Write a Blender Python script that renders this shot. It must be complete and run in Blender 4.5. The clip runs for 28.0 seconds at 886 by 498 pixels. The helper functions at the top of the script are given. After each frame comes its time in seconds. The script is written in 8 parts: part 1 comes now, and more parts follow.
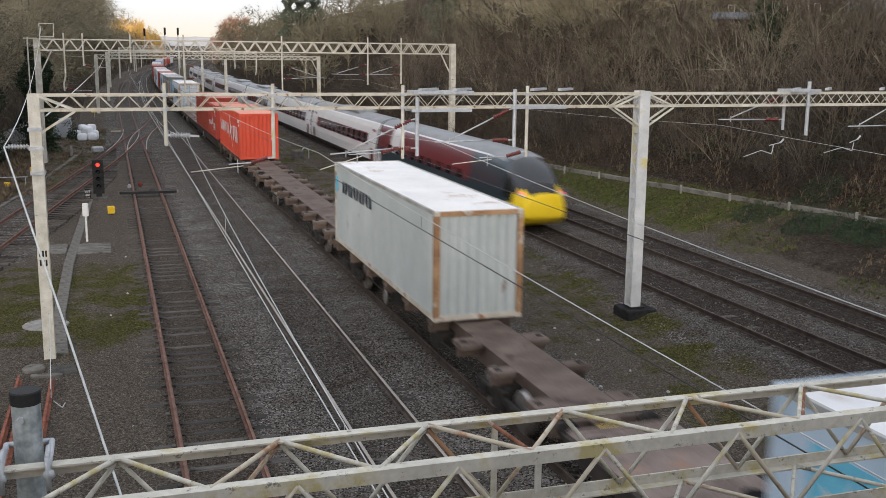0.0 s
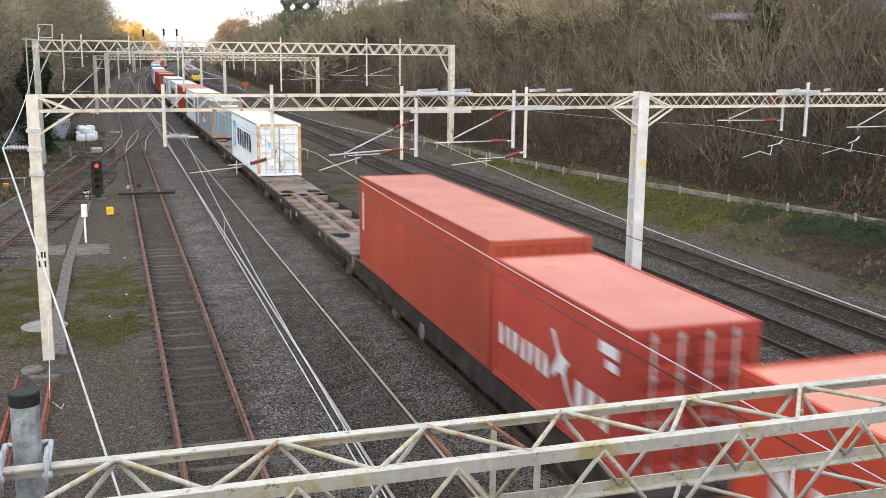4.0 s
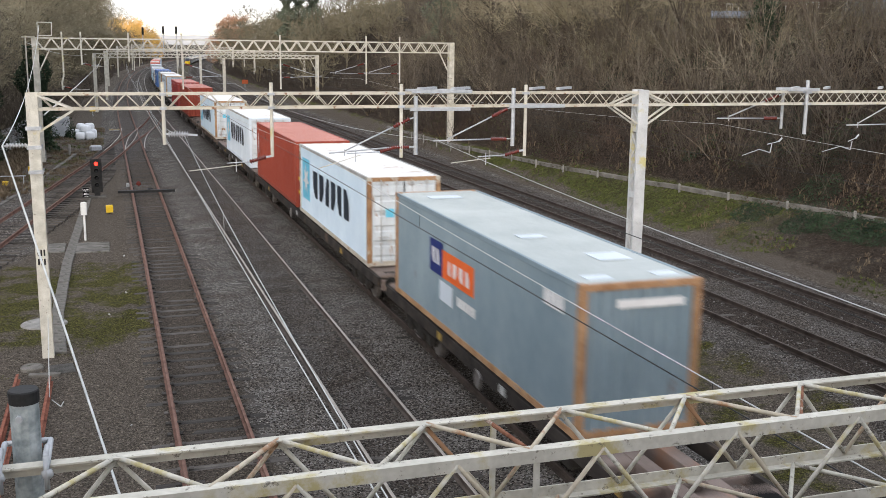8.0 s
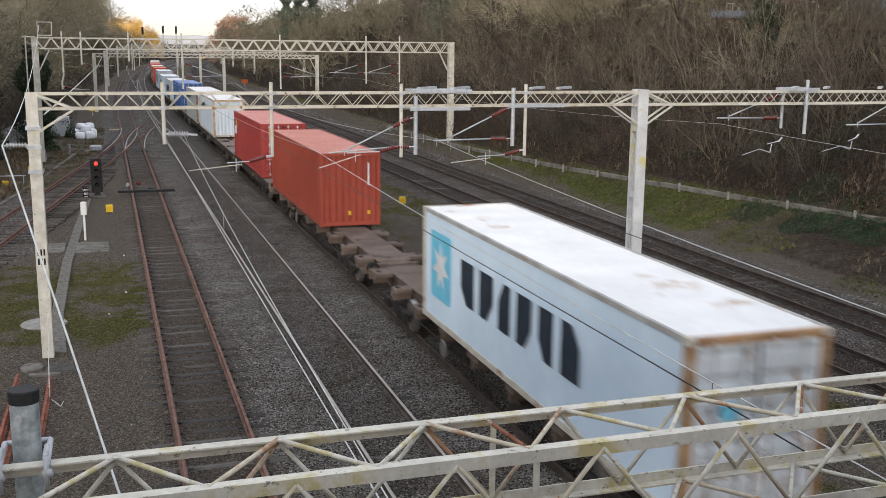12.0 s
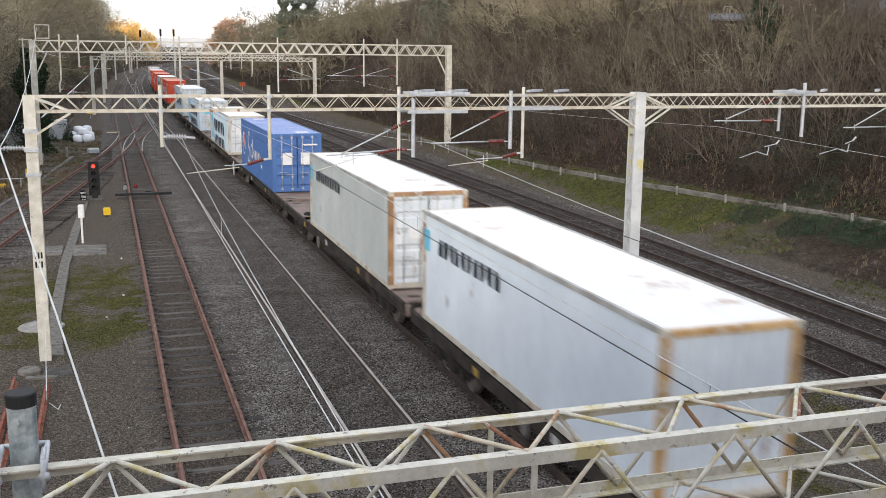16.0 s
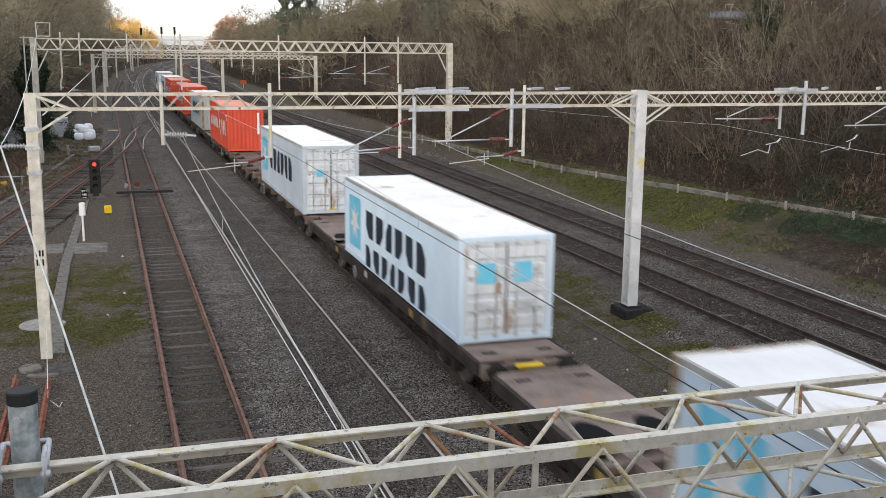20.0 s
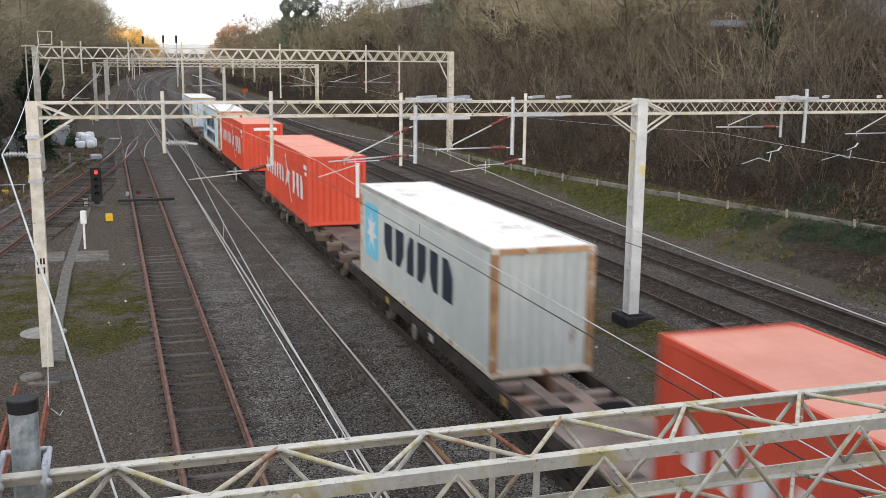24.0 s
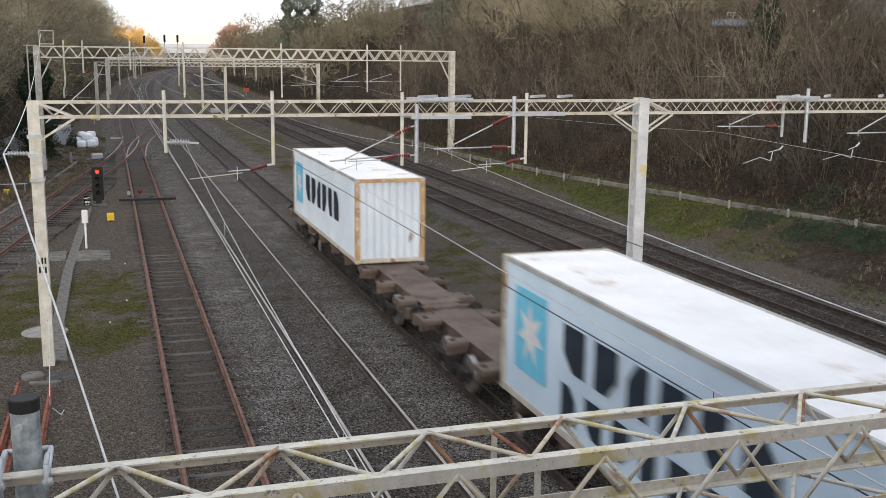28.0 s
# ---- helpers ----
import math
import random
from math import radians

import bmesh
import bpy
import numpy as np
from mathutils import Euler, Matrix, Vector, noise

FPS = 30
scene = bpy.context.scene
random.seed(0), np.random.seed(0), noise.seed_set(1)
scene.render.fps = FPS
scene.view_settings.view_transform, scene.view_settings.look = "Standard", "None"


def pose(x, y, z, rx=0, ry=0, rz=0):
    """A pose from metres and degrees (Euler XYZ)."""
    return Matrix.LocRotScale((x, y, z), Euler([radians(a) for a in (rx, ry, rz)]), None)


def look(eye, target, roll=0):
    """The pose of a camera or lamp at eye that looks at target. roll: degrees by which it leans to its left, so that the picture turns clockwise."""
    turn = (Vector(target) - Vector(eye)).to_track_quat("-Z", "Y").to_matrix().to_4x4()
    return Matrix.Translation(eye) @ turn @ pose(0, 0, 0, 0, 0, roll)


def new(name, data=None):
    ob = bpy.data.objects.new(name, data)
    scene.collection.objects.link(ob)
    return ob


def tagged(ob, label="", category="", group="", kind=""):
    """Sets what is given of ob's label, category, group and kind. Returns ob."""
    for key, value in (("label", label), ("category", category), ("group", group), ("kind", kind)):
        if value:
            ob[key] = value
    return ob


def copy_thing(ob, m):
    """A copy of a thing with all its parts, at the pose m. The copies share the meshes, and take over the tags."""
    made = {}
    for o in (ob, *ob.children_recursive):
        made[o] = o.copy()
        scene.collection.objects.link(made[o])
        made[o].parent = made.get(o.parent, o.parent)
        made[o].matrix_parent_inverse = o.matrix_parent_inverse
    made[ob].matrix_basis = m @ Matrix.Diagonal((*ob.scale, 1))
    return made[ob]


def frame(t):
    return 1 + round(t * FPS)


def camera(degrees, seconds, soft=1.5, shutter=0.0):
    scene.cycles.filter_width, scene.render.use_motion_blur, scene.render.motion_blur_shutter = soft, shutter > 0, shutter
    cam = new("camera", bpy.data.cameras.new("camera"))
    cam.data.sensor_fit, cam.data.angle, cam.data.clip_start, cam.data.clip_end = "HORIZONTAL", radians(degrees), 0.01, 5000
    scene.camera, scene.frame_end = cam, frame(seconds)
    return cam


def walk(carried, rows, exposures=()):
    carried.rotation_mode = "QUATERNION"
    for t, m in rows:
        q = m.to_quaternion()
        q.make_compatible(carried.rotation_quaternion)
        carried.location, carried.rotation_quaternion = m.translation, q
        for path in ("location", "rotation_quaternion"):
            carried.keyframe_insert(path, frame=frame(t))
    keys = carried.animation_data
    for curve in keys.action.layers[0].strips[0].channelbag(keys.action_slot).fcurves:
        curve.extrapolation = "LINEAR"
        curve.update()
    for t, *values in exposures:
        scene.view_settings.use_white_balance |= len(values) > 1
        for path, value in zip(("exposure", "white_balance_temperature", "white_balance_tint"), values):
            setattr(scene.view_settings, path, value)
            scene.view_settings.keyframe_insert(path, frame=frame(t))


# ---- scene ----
cam = camera(47.07, 28.0, soft=0.55, shutter=0.5)
EYE = Vector((0.0, 0.0, 8.078))
ROLL = 0.62
# seconds, degrees to the right of the track's direction, degrees below level
AIM = (
    (0, 18.067, 11.010), (0.5, 18.080, 11.010), (1, 18.099, 10.979), (1.5, 18.099, 10.972), (2, 18.074, 10.925),
    (2.5, 18.093, 10.925), (3, 18.099, 10.925), (3.5, 18.147, 10.982), (5.5, 18.017, 10.822), (6, 18.093, 11.195),
    (6.5, 18.104, 11.175), (7, 18.115, 11.169), (7.5, 18.153, 11.153), (8, 18.153, 11.072), (8.5, 18.147, 11.072),
    (9, 18.136, 11.104), (9.5, 18.135, 11.109), (10, 18.131, 11.093), (10.5, 18.125, 11.088), (11, 18.158, 11.104),
    (11.5, 18.169, 11.125), (12, 18.158, 11.088), (12.5, 18.164, 11.007), (14.5, 18.196, 10.871), (15, 18.218, 10.904),
    (15.5, 18.245, 10.942), (16, 18.288, 10.931), (16.5, 18.267, 10.904), (17, 18.272, 10.898), (17.5, 18.234, 10.904),
    (18, 18.234, 10.926), (18.5, 18.240, 10.909), (19, 18.240, 10.942), (19.5, 18.239, 11.042), (20, 18.234, 11.045),
    (20.5, 18.245, 10.942), (21, 18.207, 10.849), (21.5, 18.196, 10.763), (23.5, 18.196, 10.617), (24, 18.168, 10.589),
    (24.5, 18.147, 10.617), (25, 18.099, 10.665), (25.5, 18.099, 10.665), (26, 18.050, 10.665), (26.5, 18.050, 10.617),
    (27, 18.050, 10.617), (27.5, 18.088, 10.628), (28, 18.099, 10.622),
)


def aim(yaw, pitch):
    a, b = radians(yaw), radians(pitch)
    way = Vector((math.sin(a) * math.cos(b), math.cos(a) * math.cos(b), -math.sin(b)))
    return look(EYE, EYE + way, ROLL)


# the film camera's own brightening and darkening, in stops
EXPOSURES = ((0, -0.25), (1, 0.05), (2, 0.35), (3, 0.43), (6, 0.35), (7, 0.2), (8, 0.14), (9, 0.0), (10, -0.15), (11, -0.1), (12, -0.1), (15, 0.36), (16, 0.17), (17, -0.02), (18, 0.08), (20, 0.0), (21, -0.06), (24, 0.06), (25, 0.05), (26, 0.12), (27, 0.14), (28, -0.06))
walk(cam, [(t, aim(a, b)) for t, a, b in AIM], EXPOSURES)

# ---- light: dull late afternoon, the low sun behind the left-hand wood, a wide pale sky ----
world = bpy.data.worlds.new("pale_winter_sky")
scene.world = world
world.use_nodes = True
wn = world.node_tree.nodes
wl = world.node_tree.links
SUN_EL, SUN_AZ = 13.0, 208.0
sky = wn.new("ShaderNodeTexSky")
sky.sky_type = "NISHITA"
sky.sun_disc = False
sky.sun_elevation = radians(SUN_EL)
sky.sun_rotation = radians(SUN_AZ)
sky.dust_density = 3.0
veil = wn.new("ShaderNodeMix")
veil.data_type = "RGBA"
veil.inputs["Factor"].default_value = 0.72
# the veil of high cloud is creamy at the horizon and cool overhead
rise = wn.new("ShaderNodeTexCoord")
split = wn.new("ShaderNodeSeparateXYZ")
tint = wn.new("ShaderNodeValToRGB")
tint.color_ramp.elements[0].position, tint.color_ramp.elements[0].color = 0.0, (1.06, 0.93, 0.72, 1)
tint.color_ramp.elements[1].position, tint.color_ramp.elements[1].color = 0.05, (0.95, 0.99, 1.09, 1)
bright = wn.new("ShaderNodeVectorMath")
bright.operation = "SCALE"
bright.inputs["Scale"].default_value = 10.6
wl.new(rise.outputs["Generated"], split.inputs[0])
wl.new(split.outputs["Z"], tint.inputs[0])
wl.new(tint.outputs[0], bright.inputs[0])
wl.new(bright.outputs[0], veil.inputs["B"])
wl.new(sky.outputs[0], veil.inputs["A"])
wl.new(veil.outputs["Result"], wn["Background"].inputs[0])
wn["Background"].inputs[1].default_value = 0.15
sun_data = bpy.data.lights.new("sun", "SUN")
sun_data.energy, sun_data.angle, sun_data.color = 1.5, radians(10), (1.0, 0.91, 0.82)
sun = new("sun", sun_data)
toward_sun = Vector((math.sin(radians(SUN_AZ)) * math.cos(radians(SUN_EL)), math.cos(radians(SUN_AZ)) * math.cos(radians(SUN_EL)), math.sin(radians(SUN_EL))))
sun.matrix_world = look((0, 0, 0), -toward_sun)
scene.view_settings.exposure = 0.25


# ---- materials ----
def shade(name, low, high, scale=6.0, rough=0.7, metal=0.0, bump=0.15, fine=60.0, third=None, third_at=0.6, third_scale=2.0, vary=0.0, spec=0.16, stretch=(1, 1, 1), bumpdist=0.02):
    """A surface with two tints in a coarse and a fine noise, an optional third colour in patches, and relief."""
    m = bpy.data.materials.new(name)
    m.use_nodes = True
    n, l = m.node_tree.nodes, m.node_tree.links
    b = n["Principled BSDF"]
    tc = n.new("ShaderNodeTexCoord")
    mp = n.new("ShaderNodeMapping")
    mp.inputs["Scale"].default_value = stretch
    l.new(tc.outputs["Object"], mp.inputs[0])
    n1, n2 = n.new("ShaderNodeTexNoise"), n.new("ShaderNodeTexNoise")
    n1.inputs["Scale"].default_value, n2.inputs["Scale"].default_value = scale, fine
    n1.inputs["Detail"].default_value, n2.inputs["Detail"].default_value = 6, 3
    l.new(mp.outputs[0], n1.inputs[0])
    l.new(mp.outputs[0], n2.inputs[0])
    add = n.new("ShaderNodeMath")
    add.operation = "MULTIPLY_ADD"
    add.inputs[1].default_value = 0.45
    l.new(n2.outputs[0], add.inputs[0])
    l.new(n1.outputs[0], add.inputs[2])
    r = n.new("ShaderNodeValToRGB")
    r.color_ramp.elements[0].position, r.color_ramp.elements[1].position = 0.5, 0.95
    r.color_ramp.elements[0].color, r.color_ramp.elements[1].color = (*low, 1), (*high, 1)
    l.new(add.outputs[0], r.inputs[0])
    out = r.outputs[0]
    if third:
        n3 = n.new("ShaderNodeTexNoise")
        n3.inputs["Scale"].default_value, n3.inputs["Detail"].default_value = third_scale, 7
        n3.inputs["Roughness"].default_value = 0.65
        l.new(mp.outputs[0], n3.inputs[0])
        r3 = n.new("ShaderNodeValToRGB")
        r3.color_ramp.elements[0].position, r3.color_ramp.elements[1].position = third_at, third_at + 0.08
        l.new(n3.outputs[0], r3.inputs[0])
        mx = n.new("ShaderNodeMix")
        mx.data_type = "RGBA"
        l.new(r3.outputs[0], mx.inputs["Factor"])
        l.new(out, mx.inputs["A"])
        mx.inputs["B"].default_value = (*third, 1)
        out = mx.outputs["Result"]
    if vary:
        oi = n.new("ShaderNodeObjectInfo")
        mr = n.new("ShaderNodeMapRange")
        mr.inputs["To Min"].default_value, mr.inputs["To Max"].default_value = 1 - vary, 1 + vary
        l.new(oi.outputs["Random"], mr.inputs[0])
        hs = n.new("ShaderNodeHueSaturation")
        l.new(mr.outputs[0], hs.inputs["Value"])
        l.new(out, hs.inputs["Color"])
        out = hs.outputs[0]
    l.new(out, b.inputs["Base Color"])
    b.inputs["Roughness"].default_value, b.inputs["Metallic"].default_value = rough, metal
    b.inputs["Specular IOR Level"].default_value = spec
    if bump:
        bp = n.new("ShaderNodeBump")
        bp.inputs["Strength"].default_value, bp.inputs["Distance"].default_value = bump, bumpdist
        l.new(add.outputs[0], bp.inputs["Height"])
        l.new(bp.outputs[0], b.inputs["Normal"])
    return m


def speckled(m, colour, scale=38.0, at=0.60, amount=0.85):
    """Adds small dark specks and chips to a surface made by shade()."""
    n, l = m.node_tree.nodes, m.node_tree.links
    b = n["Principled BSDF"]
    old = b.inputs["Base Color"].links[0].from_socket
    tc = n.new("ShaderNodeTexCoord")
    t = n.new("ShaderNodeTexNoise")
    t.inputs["Scale"].default_value, t.inputs["Detail"].default_value, t.inputs["Roughness"].default_value = scale, 6, 0.75
    l.new(tc.outputs["Object"], t.inputs[0])
    r = n.new("ShaderNodeMapRange")
    r.inputs["From Min"].default_value, r.inputs["From Max"].default_value, r.inputs["To Max"].default_value = at, at + 0.06, amount
    l.new(t.outputs[0], r.inputs[0])
    mx = n.new("ShaderNodeMix")
    mx.data_type = "RGBA"
    l.new(r.outputs[0], mx.inputs["Factor"])
    l.new(old, mx.inputs["A"])
    mx.inputs["B"].default_value = (*colour, 1)
    l.new(mx.outputs["Result"], b.inputs["Base Color"])
    return m


def glow(name, colour, strength):
    m = bpy.data.materials.new(name)
    m.use_nodes = True
    b = m.node_tree.nodes["Principled BSDF"]
    b.inputs["Base Color"].default_value = (*colour, 1)
    b.inputs["Emission Color"].default_value = (*colour, 1)
    b.inputs["Emission Strength"].default_value = strength
    return m


def ground_material():
    """Ballast, trodden earth, moss, grass and leaf litter, mixed by the masks that the ground carries."""
    m = bpy.data.materials.new("ground")
    m.use_nodes = True
    n, l = m.node_tree.nodes, m.node_tree.links
    b = n["Principled BSDF"]
    b.inputs["Roughness"].default_value = 0.95
    b.inputs["Specular IOR Level"].default_value = 0.04
    tc = n.new("ShaderNodeTexCoord")

    def noise_of(scale, detail=5, rough=0.6):
        t = n.new("ShaderNodeTexNoise")
        t.inputs["Scale"].default_value, t.inputs["Detail"].default_value, t.inputs["Roughness"].default_value = scale, detail, rough
        l.new(tc.outputs["Object"], t.inputs[0])
        return t.outputs[0]

    def ramp(src, stops):
        r = n.new("ShaderNodeValToRGB")
        e = r.color_ramp.elements
        e[0].position, e[0].color = stops[0][0], (*stops[0][1], 1)
        e[1].position, e[1].color = stops[-1][0], (*stops[-1][1], 1)
        for p, c in stops[1:-1]:
            e.new(p).color = (*c, 1)
        l.new(src, r.inputs[0])
        return r.outputs[0]

    def blend(f, a, c):
        mx = n.new("ShaderNodeMix")
        mx.data_type = "RGBA"
        l.new(f, mx.inputs["Factor"])
        l.new(a, mx.inputs["A"])
        l.new(c, mx.inputs["B"])
        return mx.outputs["Result"]

    def mask(name, amount=0.9, scale=0.9):
        a = n.new("ShaderNodeAttribute")
        a.attribute_name = name
        k = n.new("ShaderNodeMath")
        k.operation = "MULTIPLY_ADD"
        l.new(noise_of(scale, 8, 0.7), k.inputs[0])
        k.inputs[1].default_value = amount
        s = n.new("ShaderNodeMath")
        s.operation = "ADD"
        l.new(a.outputs["Fac"], s.inputs[0])
        s.inputs[1].default_value = -0.5 * amount - 0.5
        l.new(s.outputs[0], k.inputs[2])
        r = n.new("ShaderNodeMapRange")
        r.inputs["From Min"].default_value, r.inputs["From Max"].default_value = -0.12, 0.12
        l.new(k.outputs[0], r.inputs[0])
        return r.outputs[0]

    vo = n.new("ShaderNodeTexVoronoi")
    vo.inputs["Scale"].default_value = 28.0
    l.new(tc.outputs["Object"], vo.inputs[0])
    stone = n.new("ShaderNodeSeparateColor")
    l.new(vo.outputs["Color"], stone.inputs[0])
    ballast = ramp(stone.outputs[0], [(0.0, (0.026, 0.023, 0.021)), (0.40, (0.134, 0.123, 0.113)), (0.78, (0.255, 0.24, 0.225)), (1.0, (0.40, 0.385, 0.365))])
    dirt_tint = ramp(noise_of(0.55, 6), [(0.35, (0.66, 0.61, 0.56)), (0.65, (1.0, 1.0, 1.0))])
    mul = n.new("ShaderNodeMix")
    mul.data_type, mul.blend_type = "RGBA", "MULTIPLY"
    mul.inputs["Factor"].default_value = 1.0
    l.new(ballast, mul.inputs["A"])
    l.new(dirt_tint, mul.inputs["B"])
    ballast = mul.outputs["Result"]
    earth = ramp(noise_of(15, 10, 0.9), [(0.38, (0.030, 0.024, 0.019)), (0.5, (0.130, 0.110, 0.090)), (0.70, (0.32, 0.282, 0.238))])
    moss = ramp(noise_of(13, 10, 0.9), [(0.38, (0.020, 0.018, 0.012)), (0.48, (0.062, 0.056, 0.028)), (0.55, (0.13, 0.128, 0.032)), (0.70, (0.21, 0.185, 0.09))])
    grass = ramp(noise_of(4.0, 10, 0.9), [(0.36, (0.024, 0.020, 0.013)), (0.46, (0.066, 0.062, 0.026)), (0.56, (0.122, 0.142, 0.036)), (0.75, (0.20, 0.19, 0.085))])
    litter = ramp(noise_of(6, 10, 0.9), [(0.38, (0.012, 0.010, 0.008)), (0.5, (0.052, 0.040, 0.031)), (0.72, (0.165, 0.125, 0.094))])
    col = blend(mask("ballast"), earth, ballast)
    du = n.new("ShaderNodeAttribute")
    du.attribute_name = "dust"
    rust = ramp(stone.outputs[1], [(0.0, (0.022, 0.017, 0.014)), (0.6, (0.055, 0.043, 0.036)), (1.0, (0.11, 0.092, 0.08))])
    col = blend(du.outputs["Fac"], col, rust)
    col = blend(mask("moss", 2.2, 0.7), col, moss)
    col = blend(mask("grass", 1.7, 0.6), col, grass)
    col = blend(mask("litter", 0.7, 0.5), col, litter)
    # single grains and chips, lighter and darker, in everything that lies on the ground
    grain = ramp(stone.outputs[2], [(0.0, (0.5, 0.5, 0.5)), (0.55, (0.92, 0.92, 0.92)), (0.88, (1.22, 1.21, 1.19)), (1.0, (1.75, 1.72, 1.66))])
    gm = n.new("ShaderNodeMix")
    gm.data_type, gm.blend_type = "RGBA", "MULTIPLY"
    gm.inputs["Factor"].default_value = 1.0
    gm.clamp_factor = True
    l.new(col, gm.inputs["A"])
    l.new(grain, gm.inputs["B"])
    l.new(gm.outputs["Result"], b.inputs["Base Color"])
    h = n.new("ShaderNodeMath")
    h.operation = "MULTIPLY_ADD"
    l.new(vo.outputs["Distance"], h.inputs[0])
    h.inputs[1].default_value = -0.8
    l.new(noise_of(22, 5, 0.7), h.inputs[2])
    bp = n.new("ShaderNodeBump")
    bp.inputs["Strength"].default_value, bp.inputs["Distance"].default_value = 1.0, 0.06
    l.new(h.outputs[0], bp.inputs["Height"])
    l.new(bp.outputs[0], b.inputs["Normal"])
    return m


MAT_GROUND = ground_material()
MAT_RUSTRAIL = shade("rusty_rail", (0.12, 0.066, 0.051), (0.25, 0.145, 0.113), 3, 0.8, 0.2, fine=40)
MAT_RAIL = shade("worn_rail", (0.058, 0.046, 0.038), (0.128, 0.103, 0.088), 3, 0.65, 0.3, fine=40)
MAT_RAILHEAD = shade("bright_rail_head", (0.32, 0.285, 0.25), (0.44, 0.40, 0.36), 2, 0.5, 0.3, bump=0.03, fine=30)
MAT_SLEEPER = shade("weathered_sleeper", (0.036, 0.032, 0.029), (0.118, 0.106, 0.095), 2.2, 0.92, fine=24, stretch=(1, 5, 5), vary=0.4, bump=0.5)
MAT_CONCRETE = shade("grey_concrete", (0.20, 0.19, 0.175), (0.36, 0.345, 0.32), 3, 0.9, fine=50, third=(0.14, 0.135, 0.11), third_at=0.58, bump=0.3)
MAT_TROUGH = shade("weathered_trough_concrete", (0.115, 0.105, 0.092), (0.27, 0.255, 0.23), 1.4, 0.95, fine=30, third=(0.085, 0.08, 0.06), third_at=0.54, third_scale=1.2, bump=0.4)
MAT_DARKCONC = shade("dirty_concrete", (0.055, 0.052, 0.048), (0.13, 0.125, 0.115), 4, 0.95, fine=50, bump=0.4)
MAT_GANTRY = shade("cream_painted_steel", (0.44, 0.42, 0.36), (0.68, 0.655, 0.585), 3.0, 0.6, fine=45, third=(0.52, 0.46, 0.27), third_at=0.585, third_scale=1.6, bump=0.2)
MAT_MAST = speckled(shade("pale_grey_mast_paint", (0.45, 0.46, 0.465), (0.63, 0.645, 0.65), 2.0, 0.6, fine=30, third=(0.56, 0.50, 0.24), third_at=0.575, third_scale=0.9, bump=0.2), (0.22, 0.20, 0.17), 16.0, 0.62)
MAT_RAIL_DARK = shade("brake_dust_rail", (0.040, 0.030, 0.025), (0.085, 0.066, 0.056), 3, 0.75, 0.2, fine=40)
MAT_FOOTING = shade("blackened_concrete", (0.012, 0.012, 0.013), (0.035, 0.034, 0.034), 5, 0.9, fine=40, bump=0.4)
MAT_GANTRY_RUST = shade("rust_streaked_steel", (0.42, 0.385, 0.31), (0.64, 0.605, 0.52), 2.5, 0.65, fine=35, third=(0.24, 0.125, 0.07), third_at=0.57, third_scale=4.5, bump=0.2)
MAT_GALV = shade("galvanised_steel", (0.38, 0.40, 0.42), (0.55, 0.57, 0.60), 9, 0.5, 0.35, fine=50, bump=0.06)
MAT_WIRE = shade("pale_wire", (0.46, 0.47, 0.46), (0.66, 0.68, 0.66), 3, 0.5, 0.3, bump=0)
MAT_DARKWIRE = shade("dark_wire", (0.02, 0.02, 0.02), (0.05, 0.05, 0.05), 3, 0.5, bump=0)
MAT_INSUL = shade("brown_porcelain", (0.10, 0.018, 0.014), (0.16, 0.03, 0.022), 4, 0.25, bump=0.02, spec=0.6)
MAT_GREYINS = shade("grey_porcelain", (0.30, 0.31, 0.33), (0.42, 0.43, 0.45), 4, 0.3, bump=0.02, spec=0.6)
MAT_BLACK = shade("black_metal", (0.012, 0.012, 0.013), (0.03, 0.03, 0.03), 6, 0.6, bump=0.1)
MAT_YELLOW = shade("yellow_paint", (0.62, 0.40, 0.02), (0.75, 0.52, 0.05), 5, 0.6, bump=0.08)
MAT_DULL_YELLOW = shade("worn_yellow_paint", (0.20, 0.13, 0.05), (0.42, 0.29, 0.07), 5, 0.8, fine=25, bump=0.1)
MAT_SCRAP = shade("dull_white_scrap", (0.32, 0.32, 0.31), (0.55, 0.55, 0.54), 9, 0.8, bump=0.1)
MAT_WHITE = shade("white_paint", (0.62, 0.62, 0.61), (0.8, 0.8, 0.79), 4, 0.6, bump=0.08)
MAT_WHITEBAG = shade("white_woven_bag", (0.78, 0.80, 0.84), (0.88, 0.90, 0.92), 5, 0.8, bump=0.5, fine=30)
MAT_WAGON = shade("brown_wagon_frame", (0.125, 0.097, 0.084), (0.285, 0.228, 0.200), 1.1, 0.8, fine=14, third=(0.30, 0.175, 0.12), third_at=0.57, third_scale=0.8, bump=0.15)
MAT_WAGON_DARK = shade("dark_wagon_frame", (0.04, 0.036, 0.034), (0.095, 0.086, 0.08), 1.6, 0.85, fine=25, bump=0.15)
MAT_BOGIE = shade("oily_bogie_steel", (0.012, 0.011, 0.010), (0.05, 0.045, 0.04), 5, 0.75, fine=30, bump=0.2)
MAT_WHEEL = shade("wheel_steel", (0.22, 0.2, 0.19), (0.42, 0.4, 0.38), 6, 0.4, 0.7, bump=0.05)
MAT_BARK = shade("grey_brown_bark", (0.045, 0.036, 0.028), (0.12, 0.10, 0.08), 4, 0.95, fine=30, vary=0.3, bump=0.3)
MAT_TWIG = shade("bare_brown_twigs", (0.088, 0.074, 0.059), (0.150, 0.127, 0.102), 0.6, 0.95, fine=5, vary=0.35, bump=0)
